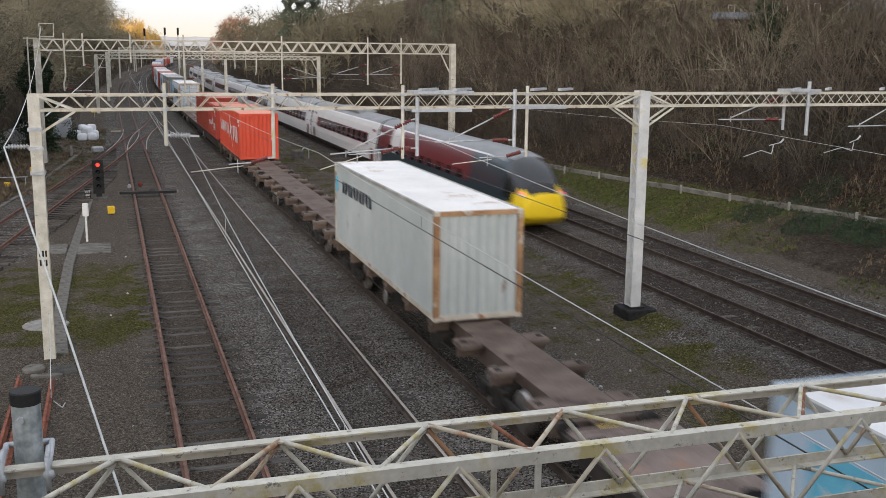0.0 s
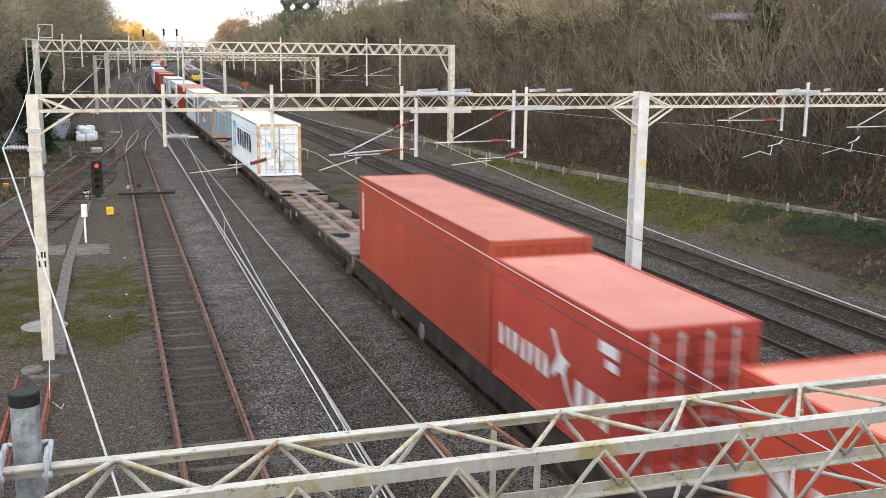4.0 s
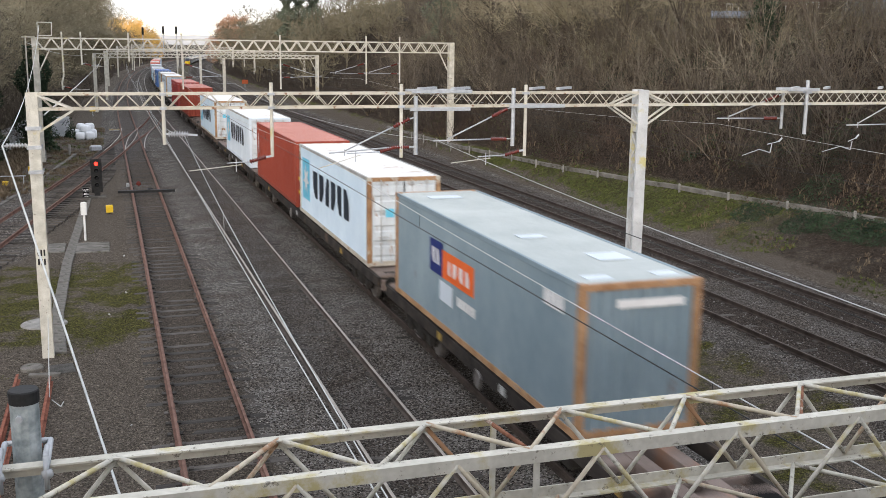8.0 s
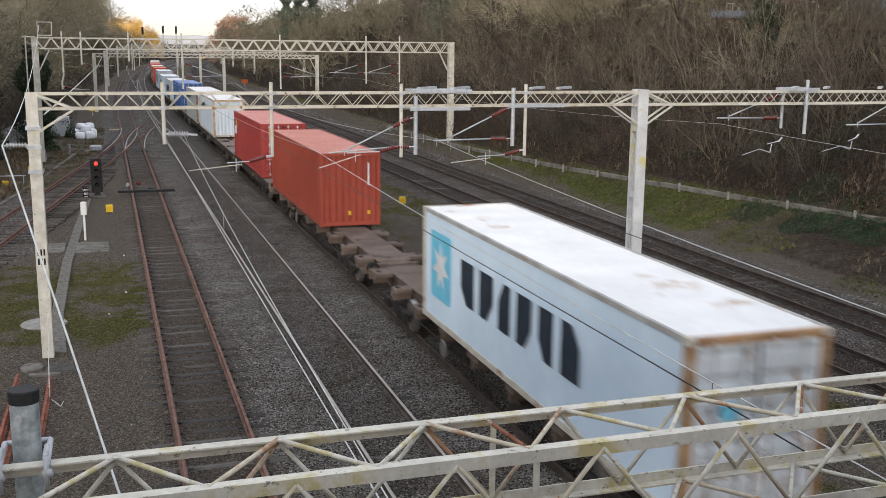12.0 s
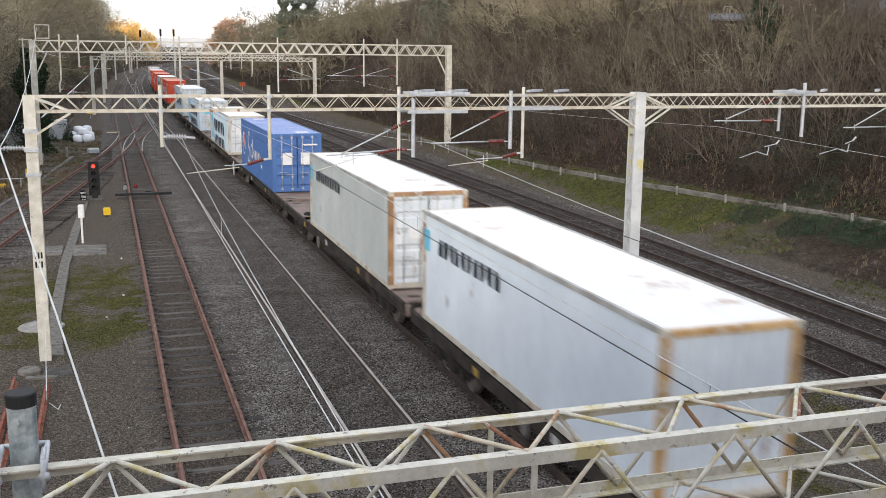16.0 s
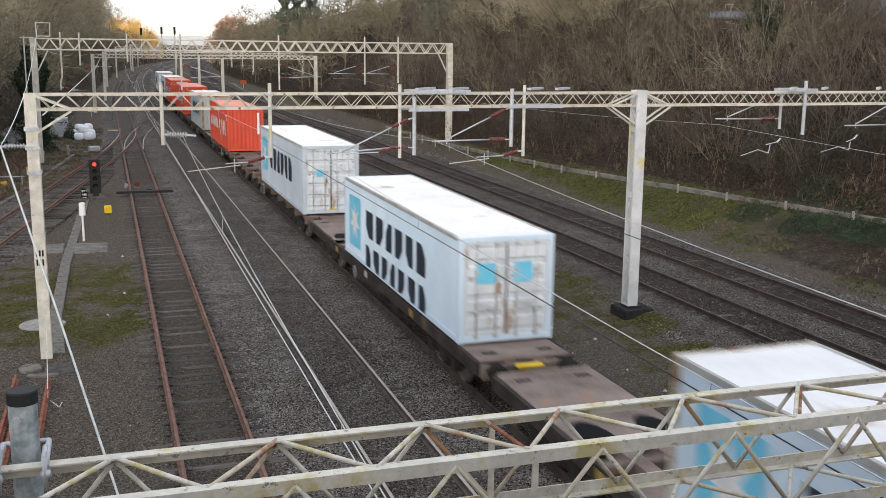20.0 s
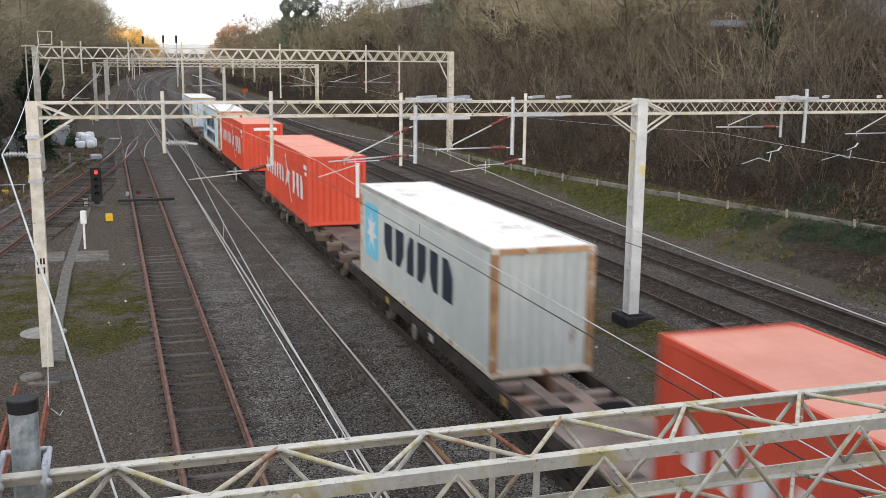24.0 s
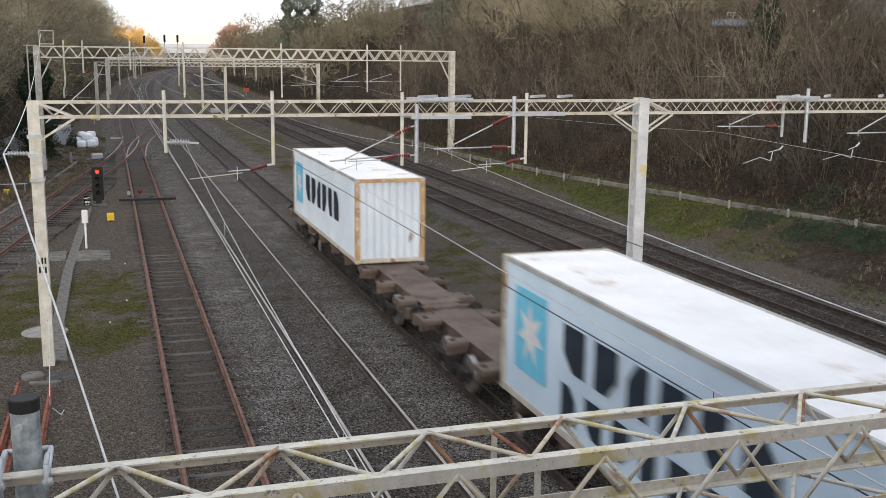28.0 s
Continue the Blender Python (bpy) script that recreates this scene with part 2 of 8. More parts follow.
MAT_TWIG_TAN = shade("dry_tan_stems", (0.185, 0.158, 0.118), (0.30, 0.26, 0.195), 0.6, 0.95, fine=5, vary=0.3, bump=0)
MAT_TWIG_RED = shade("reddish_bramble_stems", (0.056, 0.041, 0.033), (0.112, 0.083, 0.066), 0.6, 0.95, fine=5, vary=0.35, bump=0)
MAT_IVY = shade("dark_ivy_leaves", (0.016, 0.028, 0.016), (0.046, 0.074, 0.038), 1.2, 0.7, fine=9, vary=0.3, bump=0)
MAT_GRASS = shade("rough_grass", (0.046, 0.058, 0.018), (0.145, 0.165, 0.052), 0.8, 0.9, fine=7, bump=0)
MAT_DRYGRASS = shade("dead_straw_grass", (0.095, 0.070, 0.046), (0.22, 0.168, 0.112), 0.8, 0.95, fine=7, bump=0)
MAT_STONE = shade("loose_ballast_stone", (0.07, 0.065, 0.06), (0.30, 0.285, 0.27), 1.1, 0.95, fine=21, bump=0)
# low sunlight on the far trees is painted into these two tones
MAT_SUNLIT_GOLD = shade("golden_winter_leaves", (0.80, 0.50, 0.15), (0.90, 0.66, 0.25), 0.6, 0.95, fine=5, vary=0.25, bump=0)
MAT_SUNLIT_COPPER = shade("copper_red_twigs", (0.36, 0.21, 0.13), (0.52, 0.33, 0.22), 0.6, 0.95, fine=5, vary=0.25, bump=0)
MAT_POLE = shade("brown_hazel_poles", (0.095, 0.079, 0.061), (0.168, 0.140, 0.107), 1.5, 0.9, fine=9, vary=0.4, bump=0)
MAT_SCRUB = shade("dark_thicket_twigs", (0.062, 0.052, 0.042), (0.104, 0.087, 0.070), 0.6, 0.95, fine=5, vary=0.4, bump=0)
# the haze of distance is painted in as a pale hill colour
MAT_PAINTED_HAZE = shade("hazy_distant_hill", (0.50, 0.47, 0.44), (0.66, 0.62, 0.57), 0.01, 0.95, fine=0.06, bump=0)
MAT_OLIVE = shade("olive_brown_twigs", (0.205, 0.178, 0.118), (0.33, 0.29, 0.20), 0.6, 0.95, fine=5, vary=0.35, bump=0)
MAT_OLDCONC = shade("mossy_old_concrete", (0.095, 0.088, 0.078), (0.21, 0.197, 0.178), 2.5, 0.95, fine=40, third=(0.075, 0.072, 0.055), third_at=0.56, third_scale=2.0, bump=0.4)
MAT_BROWN_LEAF = shade("dead_bramble_leaves", (0.042, 0.029, 0.021), (0.118, 0.080, 0.056), 0.9, 0.85, fine=13, bump=0)
MAT_GREEN_LEAF = shade("dull_bramble_leaves", (0.035, 0.045, 0.018), (0.12, 0.13, 0.05), 0.9, 0.8, fine=13, bump=0)
MAT_GANTRY_NEAR = speckled(shade("lichened_cream_paint", (0.42, 0.40, 0.34), (0.70, 0.675, 0.60), 2.2, 0.7, fine=22, third=(0.46, 0.40, 0.21), third_at=0.525, third_scale=2.2, bump=0.3, bumpdist=0.006), (0.15, 0.132, 0.105), 16.0, 0.585)
speckled(MAT_GANTRY, (0.15, 0.12, 0.09), 14.0, 0.61)
MAT_SPANGLE = shade("blotched_galvanised_tube", (0.19, 0.225, 0.232), (0.46, 0.50, 0.51), 14, 0.5, 0.3, fine=45, bump=0.05)
MAT_MOSS = shade("yellow_green_moss", (0.055, 0.055, 0.020), (0.155, 0.150, 0.056), 0.9, 0.95, fine=9, bump=0)
# paler twig tone that paints in distance haze and lit crowns
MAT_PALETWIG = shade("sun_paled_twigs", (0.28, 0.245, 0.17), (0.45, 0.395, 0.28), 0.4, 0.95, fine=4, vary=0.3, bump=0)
MAT_REDRAIL = shade("flaking_red_rust", (0.13, 0.045, 0.03), (0.33, 0.13, 0.085), 4, 0.85, 0.1, fine=40)
MAT_SEAM = shade("stained_roof_seam", (0.28, 0.27, 0.25), (0.50, 0.50, 0.48), 2.0, 0.7, fine=18, third=(0.27, 0.17, 0.11), third_at=0.60, third_scale=1.2, bump=0.05)
MAT_SOLEBAR = shade("grimy_side_sill", (0.018, 0.016, 0.015), (0.065, 0.055, 0.048), 2.0, 0.85, fine=20, third=(0.11, 0.08, 0.06), third_at=0.6, third_scale=1.4, bump=0.15)
MAT_SPINE = shade("dark_brown_wagon_frame", (0.095, 0.071, 0.059), (0.185, 0.143, 0.121), 1.2, 0.8, fine=16, third=(0.075, 0.055, 0.046), third_at=0.56, third_scale=1.1, bump=0.15)
MAT_EVERGREEN = shade("grey_green_conifer", (0.085, 0.100, 0.070), (0.18, 0.20, 0.145), 0.5, 0.8, fine=5, bump=0)
MAT_PLATE = shade("matt_black_plate", (0.004, 0.004, 0.005), (0.008, 0.008, 0.008), 6, 0.8, bump=0, spec=0.1)
MAT_DULL_ORANGE = shade("faded_orange_panel", (0.38, 0.085, 0.035), (0.50, 0.13, 0.055), 3, 0.7, bump=0.02)
MAT_LACE_RUST = shade("rust_streaked_lacing", (0.44, 0.385, 0.29), (0.64, 0.585, 0.48), 3.0, 0.7, fine=25, third=(0.36, 0.21, 0.12), third_at=0.50, third_scale=3.0, bump=0.2)
MAT_RUSTBRACE = shade("rusted_through_paint", (0.15, 0.06, 0.035), (0.32, 0.16, 0.10), 9, 0.85, fine=40, third=(0.45, 0.43, 0.37), third_at=0.55, third_scale=6.0, bump=0.2)


# ---- building tools ----
class Shape:
    """Collects corners and faces for one mesh."""

    def __init__(self):
        self.v, self.f, self.mi, self.cur = [], [], [], 0

    def add(self, v, f):
        o = len(self.v)
        self.v += [tuple(p) for p in v]
        self.f += [tuple(i + o for i in q) for q in f]
        self.mi += [self.cur] * len(f)
        return self

    def box(self, x0, x1, y0, y1, z0, z1, c=0.0):
        """A box; c chamfers its long upright and level edges slightly."""
        if c <= 0:
            v = [(x, y, z) for z in (z0, z1) for x, y in ((x0, y0), (x1, y0), (x1, y1), (x0, y1))]
            return self.add(v, [(3, 2, 1, 0), (4, 5, 6, 7), (0, 1, 5, 4), (1, 2, 6, 5), (2, 3, 7, 6), (3, 0, 4, 7)])
        ring = [(x0 + c, y0), (x1 - c, y0), (x1, y0 + c), (x1, y1 - c), (x1 - c, y1), (x0 + c, y1), (x0, y1 - c), (x0, y0 + c)]
        cx, cy = (x0 + x1) / 2, (y0 + y1) / 2
        inner = [(x - math.copysign(c, x - cx) * 0.7, y - math.copysign(c, y - cy) * 0.7) for x, y in ring]
        v = [(*p, z0) for p in ring] + [(*p, z1 - c) for p in ring] + [(*p, z1) for p in inner]
        f = [tuple(range(7, -1, -1)), tuple(range(16, 24))]
        for k in range(2):
            f += [(8 * k + i, 8 * k + (i + 1) % 8, 8 * k + 8 + (i + 1) % 8, 8 * k + 8 + i) for i in range(8)]
        return self.add(v, f)

    def tube(self, a, b, r, r2=None, n=8, caps=True):
        a, b = Vector(a), Vector(b)
        r2 = r if r2 is None else r2
        d = (b - a).normalized()
        s = d.orthogonal().normalized()
        t = d.cross(s)
        v = []
        for p, k in ((a, r), (b, r2)):
            v += [p + k * (math.cos(2 * math.pi * i / n) * s + math.sin(2 * math.pi * i / n) * t) for i in range(n)]
        f = [(i, (i + 1) % n, n + (i + 1) % n, n + i) for i in range(n)]
        if caps:
            f += [tuple(range(n - 1, -1, -1)), tuple(range(n, 2 * n))]
        return self.add(v, f)

    def bar(self, a, b, w, h, up=(0, 0, 1)):
        """A flat bar from a to b, w wide and h thick towards up."""
        a, b = Vector(a), Vector(b)
        d = (b - a).normalized()
        s = d.cross(Vector(up))
        s = s.normalized() if s.length > 1e-4 else d.orthogonal().normalized()
        t = s.cross(d)
        v = [p + s * i * w / 2 + t * j * h / 2 for p in (a, b) for i, j in ((-1, -1), (1, -1), (1, 1), (-1, 1))]
        return self.add(v, [(3, 2, 1, 0), (4, 5, 6, 7), (0, 1, 5, 4), (1, 2, 6, 5), (2, 3, 7, 6), (3, 0, 4, 7)])

    def angle(self, a, b, w, th, sx, sz):
        """An angle section along x from a to b: one leg level towards y*sx, one upright towards z*sz."""
        (xa, y, z), (xb, _, _) = a, b
        self.box(xa, xb, min(y, y + sx * w), max(y, y + sx * w), min(z, z + sz * th), max(z, z + sz * th))
        return self.box(xa, xb, min(y, y + sx * th), max(y, y + sx * th), min(z + sz * th, z + sz * w), max(z + sz * th, z + sz * w))

    def prism(self, outline, z0, z1):
        """An upright bar of the given level outline."""
        n = len(outline)
        v = [(x, y, z) for z in (z0, z1) for x, y in outline]
        return self.add(v, [tuple(range(n - 1, -1, -1)), tuple(range(n, 2 * n))] + [(i, (i + 1) % n, n + (i + 1) % n, n + i) for i in range(n)])

    def lathe(self, a, b, profile, n=12):
        """Rings round the line a-b: profile holds (fraction, radius)."""
        a, b = Vector(a), Vector(b)
        d = (b - a).normalized()
        s = d.orthogonal().normalized()
        t = d.cross(s)
        v = []
        for k, r in profile:
            v += [a + (b - a) * k + r * (math.cos(2 * math.pi * i / n) * s + math.sin(2 * math.pi * i / n) * t) for i in range(n)]
        f = [(j * n + i, j * n + (i + 1) % n, (j + 1) * n + (i + 1) % n, (j + 1) * n + i) for j in range(len(profile) - 1) for i in range(n)]
        f += [tuple(range(n - 1, -1, -1)), tuple(range((len(profile) - 1) * n, len(profile) * n))]
        return self.add(v, f)

    def mesh(self, name, mats, smooth=False):
        me = bpy.data.meshes.new(name)
        me.from_pydata(self.v, [], self.f)
        for m in mats if isinstance(mats, (list, tuple)) else [mats]:
            me.materials.append(m)
        if any(self.mi):
            me.polygons.foreach_set("material_index", self.mi)
        if smooth:
            me.polygons.foreach_set("use_smooth", [True] * len(me.polygons))
        me.update()
        return me


def part(name, shape, material, parent=None, label="", smooth=False, at=None):
    """Links one shape (or mesh) as one mesh object, under a thing or under a part."""
    me = shape.mesh(name, material, smooth) if isinstance(shape, Shape) else shape
    ob = new(name, me)
    if parent:
        ob.parent = parent
    if at is not None:
        ob.matrix_basis = at
    if label:
        tagged(ob, label)
    return ob


def thing(name, label, category, group="", kind="", at=None):
    ob = tagged(new(name), label, category, group, kind)
    ob.empty_display_size = 0.2
    if at is not None:
        ob.matrix_basis = at
    return ob


# ---- the plan: y runs along the line, tracks are straight to y = 80 and then bend gently to the right ----
XB, XC, XD, XE, XF = 1.81, 5.39, 8.916, 18.65, 22.05
BEND_FROM, RAIL_BEND_FROM, BEND_RADIUS = 80.0, 120.0, 4000.0


def bend(y):
    return max(0.0, y - BEND_FROM) ** 2 / (2 * BEND_RADIUS)


def rail_bend(y):
    """How far the rails have swung to the right at y; they leave the straight later than the cutting does."""
    return max(0.0, y - RAIL_BEND_FROM) ** 2 / (2 * BEND_RADIUS)


def on_track(x, y, z=0.0):
    """The pose at y on the track whose centre is x, heading along it."""
    return pose(x + rail_bend(y), y, z, 0, 0, -math.degrees(math.atan(max(0.0, y - RAIL_BEND_FROM) / BEND_RADIUS)))


def lerp_table(table, y):
    if y <= table[0][0]:
        return table[0][1]
    for (a, p), (b, q) in zip(table, table[1:]):
        if y <= b:
            return p + (q - p) * (y - a) / (b - a)
    return table[-1][1]


TROUGH_X = ((5, 33.0), (35, 31.3), (43.5, 29.55), (58.6, 27.25), (77, 26.0), (100, 26.0))
TROUGH_Z = ((5, 1.35), (35, 1.2), (58.6, 0.9), (77, 0.7), (200, 0.6))


def smooth01(t):
    t = min(1.0, max(0.0, t))
    return t * t * (3 - 2 * t)


def ground_z(x, y):
    """The height of the ground: formation, cess, the cutting's sides."""
    u = x - bend(y)
    n = noise.noise((x * 0.23, y * 0.23, 0.0)) * 0.5 + noise.noise((x * 0.9, y * 0.9, 3.0)) * 0.2
    xf, zf = lerp_table(TROUGH_X, y), lerp_table(TROUGH_Z, y)
    if u < -9:
        k = smooth01((-9 - u) / 6)
        return -0.33 + 0.48 * min(-9 - u, 22.0) * k + n * 0.6 * k
    if u < 0.2:
        return -0.30 + 0.11 * smooth01((-2.7 - u) / 0.8) * smooth01((y - 40) / 6) * (1 - smooth01((-6.3 - u) / 1.5)) + n * 0.05
    if u < 3.4:
        return -0.1800 + n * 0.009
    if u < 10.9:
        return -0.170 + n * 0.02
    if u < 16.4:
        return -0.170 - 0.24 * smooth01((u - 10.9) / 1.2) + 0.24 * smooth01((u - 15.7) / 0.7) + n * 0.05
    if u < 24.0:
        return -0.170 + n * 0.02
    if u < 25.2:
        return -0.170 - 0.385 * smooth01((u - 24.0) / 1.2) + n * 0.03
    if u < xf:
        return -0.555 + (zf - 0.15 + 0.555) * ((u - 25.2) / (xf - 25.2)) ** 1.15 + n * 0.12
    d = u - xf
    brow = 11.6 + 1.4 * smooth01((y - 66) / 12)
    rise = 0.72 * min(d, brow) + (0.06 + 0.26 * smooth01((y - 62) / 25)) * max(0, min(d - brow, 45))
    return zf - 0.15 + rise + n * min(1.0, d * 0.4) * 0.9


# ---- ground ----
def steps(*spans):
    out = []
    for a, b, d in spans:
        k = max(1, round((b - a) / d))
        out += [a + (b - a) * i / k for i in range(k)]
    return out + [spans[-1][1]]


def build_ground():
    us = steps((-1500, -200, 260), (-200, -40, 16), (-40, -12, 2.0), (-12, 34, 0.3), (34, 60, 1.3), (60, 200, 20), (200, 1500, 260))
    ys = steps((-900, -60, 60), (-60, 8, 4), (8, 75, 0.6), (75, 140, 2), (140, 420, 10), (420, 900, 40), (900, 3000, 300))
    v, masks = [], {k: [] for k in ("ballast", "moss", "grass", "litter", "dust")}
    for y in ys:
        for u in us:
            x = u + bend(y)
            v.append((x, y, ground_z(x, y)))
            xf = lerp_table(TROUGH_X, y)
            wob = noise.noise((x * 0.35, y * 0.2, 7.0)) * 0.5
            bal = smooth01((u - 2.3 + wob * 0.6) / 1.0) * (1 - smooth01((u - 11.3 + wob) / 0.8)) + smooth01((u - 15.6 + wob * 2) / 1.0) * (1 - smooth01((u - 25.2) / 0.5))
            bal = max(bal, smooth01((y - 62) / 30) * (1 - smooth01((-0.5 - u) / 1.5)) * (1 if u < 12 else 0) * 0.8)
            side = smooth01((-2.6 - u) / 1.2) * smooth01((y - 40) / 5) * (1 - smooth01((-7.4 - u) / 1.5)) * (1 - smooth01((y - 58) / 10))
            bal = max(bal, side * 1.1)
            mos = (1 - smooth01((u - 0.6) / 0.8)) * smooth01((y - 27) / 5) * (1 - smooth01((y - 39) / 5)) * smooth01((u + 8) / 3) * 0.61
            mos *= 1 - side
            mos = max(mos, smooth01((u - 11.6) / 1) * (1 - smooth01((u - 16.2) / 1.2)) * (0.43 + wob * 0.35))
            gra = smooth01((u - 25.7 + wob) / 0.8) * (1 - smooth01((u - xf - 0.3) / 0.8)) * (0.66 - 0.46 * smooth01((43 - y) / 8))
            lit = max(smooth01((u - xf + 0.3) / 1.5), smooth01((-7.5 + 2.6 * smooth01((y - 55) / 20) - u) / 2.2), (0.42 + 0.15 * smooth01((42 - y) / 8)) * smooth01((u - 25.8) / 1.0))
            dus = 0.0
            for c, amount, spread in ((XB, 0.45, 0.32), (XC, 0.42, 0.32), (XD, 0.5, 0.32), (XE, 0.88, 0.6), (XF, 0.88, 0.6)):
                dus = max(dus, amount * (1 - smooth01((abs(u - c) - 0.72) / spread)))
            if 16 < u < 25:
                dus = max(dus, 0.38)
            for k, w in zip(("ballast", "moss", "grass", "litter", "dust"), (bal, mos, gra, lit, dus)):
                masks[k].append(w)
    nx = len(us)
    f = [(j * nx + i, j * nx + i + 1, (j + 1) * nx + i + 1, (j + 1) * nx + i) for j in range(len(ys) - 1) for i in range(nx - 1)]
    me = bpy.data.meshes.new("ground")
    me.from_pydata(v, [], f)
    me.materials.append(MAT_GROUND)
    for k, w in masks.items():
        me.attributes.new(k, "FLOAT", "POINT").data.foreach_set("value", w)
    me.polygons.foreach_set("use_smooth", [True] * len(me.polygons))
    tagged(new("ground", me), "railway cutting with grey ballast, bare earth, moss and leaf litter", "ground", kind="structure")


build_ground()


# ---- tracks ----
GAUGE = 1.505
RAIL_SECTION = ((-0.07, -0.16), (0.07, -0.16), (0.07, -0.148), (0.012, -0.13), (0.012, -0.045), (0.035, -0.034), (0.035, -0.006), (0.026, 0.0), (-0.026, 0.0), (-0.035, -0.006), (-0.035, -0.034), (-0.012, -0.045), (-0.012, -0.13), (-0.07, -0.148))


def sweep_rail(points):
    """A rail along level points (x, y)."""
    s = Shape()
    n = len(RAIL_SECTION)
    for i, (x, y) in enumerate(points):
        a, b = points[max(0, i - 1)], points[min(len(points) - 1, i + 1)]
        d = math.hypot(b[0] - a[0], b[1] - a[1])
        px, py = (b[1] - a[1]) / d, -(b[0] - a[0]) / d
        s.v += [(x + px * u, y + py * u, z) for u, z in RAIL_SECTION]
    for i in range(len(points) - 1):
        for k in range(n):
            k2 = (k + 1) % n
            s.f.append((i * n + k, i * n + k2, (i + 1) * n + k2, (i + 1) * n + k))
            s.mi.append(1 if k in (6, 7, 8) else 0)
    s.f += [tuple(range(n - 1, -1, -1)), tuple(range((len(points) - 1) * n, len(points) * n))]
    s.mi += [0, 0]
    return s


def sleeper_mesh(seed, length=2.6):
    r = random.Random(seed)
    s = Shape()
    s.box(-length / 2, length / 2, -0.125, 0.125, -0.29, -0.166 - r.random() * 0.008, 0.012)
    for side in (-1, 1):
        for k in (-1, 1):
            s.box(side * GAUGE / 2 + k * 0.12 - 0.05, side * GAUGE / 2 + k * 0.12 + 0.05, -0.085, 0.085, -0.17, -0.135, 0.01)
    me = s.mesh("sleeper", MAT_SLEEPER)
    return me


SLEEPERS = [sleeper_mesh(k) for k in range(6)]
LATER = []


def track(label, centre, y0, y1, mats, near=None, far=None, pitch=0.68):
    """A track: two rails, each sleeper of its near stretch, the rest of the sleepers in one mesh."""
    t = thing("railway_track", label, "railway track", "tracks", "structure")
    ys = [y for y in steps((y0, 80, 80), (80, max(y1, 90), 16)) if y <= y1] if y1 > 80 and y0 < 80 else steps((y0, y1, 3.0))
    for side in (-1, 1):
        pts = []
        for y in ys:
            a = (centre(y + 0.5) - centre(y - 0.5))
            c = 1 / math.hypot(1, a)
            pts.append((centre(y) + side * GAUGE / 2 * c, y - side * GAUGE / 2 * a * c))
        part("rail", sweep_rail(pts), mats, t)
    LATER.append((t, centre, near, far, pitch))
    return t


def lay_sleepers():
    for t, centre, near, far, pitch in LATER:
        r = random.Random(len(t.name) + int(centre(30) * 10))
        turn = lambda y: -math.degrees(math.atan(centre(y + 0.5) - centre(y - 0.5)))
        if near:
            y = near[0]
            while y < near[1]:
                ob = new("sleeper", r.choice(SLEEPERS))
                ob.parent = t
                ob.matrix_basis = pose(centre(y) + r.uniform(-0.04, 0.04), y + r.uniform(-0.03, 0.03), r.uniform(-0.016, 0.0), 0, r.uniform(-0.6, 0.6), turn(y) + r.uniform(-1, 1))
                y += pitch
        for a, b in far or ():
            s = Shape()
            y = a
            while y < b:
                m = pose(centre(y), y, r.uniform(-0.012, 0), 0, 0, turn(y))
                v = [m @ Vector(p) for p in [(x, yy, z) for z in (-0.29, -0.168) for x, yy in ((-1.3, -0.125), (1.3, -0.125), (1.3, 0.125), (-1.3, 0.125))]]
                s.add(v, [(4, 5, 6, 7), (0, 1, 5, 4), (1, 2, 6, 5), (2, 3, 7, 6), (3, 0, 4, 7)])
                y += pitch
            tagged(part("sleepers", s, MAT_SLEEPER, t), kind="stuff")


def straight(x):
    return lambda y: x + rail_bend(y)


def siding(y):
    d = max(0.0, 120 - y)
    return XB + bend(y) - (d * d / 850 if d < 90 else 90 * 90 / 850 + (d - 90) * 180 / 850)


DIAGONAL = ((60, -2.7), (65, -2.06), (74.5, -0.95), (83.5, 0.12), (92, 1.15), (98, 2.05), (107, 3.4), (115, 4.5), (121, 5.1), (130, 5.6), (145, 5.92))
SLIP_LEFT = ((80, -0.3), (84, 0.2), (91, 0.98), (97, 1.52), (104, 1.88), (112, 1.94))
SLIP_RIGHT = ((82, 1.81), (86, 1.84), (94, 2.15), (100, 2.55), (106, 3.25), (112, 4.1))


def eased(table):
    """The table's line with its corners rounded off."""
    return lambda y: sum(lerp_table(table, y + k) for k in (-5, -3, -1, 1, 3, 5)) / 6


def through_siding(y):
    k = smooth01((y - 66) / 14)
    return siding(min(y, 84)) * (1 - k) + eased(DIAGONAL)(y) * k


track("siding track with red-rusted rails on dark timber sleepers", straight(XB), 6, 700, [MAT_RUSTRAIL, MAT_RUSTRAIL], (13.5, 88), ((88, 260),))
track("running line with grey worn rails on dirty sleepers", straight(XC), -560, 900, [MAT_RAIL, MAT_RAILHEAD], (15, 60), ((-20, 15), (60, 260)))
track("goods line with worn rails on ballast", straight(XD), -560, 900, [MAT_RAIL_DARK, MAT_RAIL], (16, 50), ((-20, 16), (50, 260)))
track("fast line with dark rails on deep ballast", straight(XE), -560, 900, [MAT_RAIL_DARK, MAT_RAIL], (17, 50), ((-20, 17), (50, 260)))
track("outer fast line with dark rails on deep ballast", straight(XF), -560, 900, [MAT_RAIL_DARK, MAT_RAIL], None, ((-20, 260),))
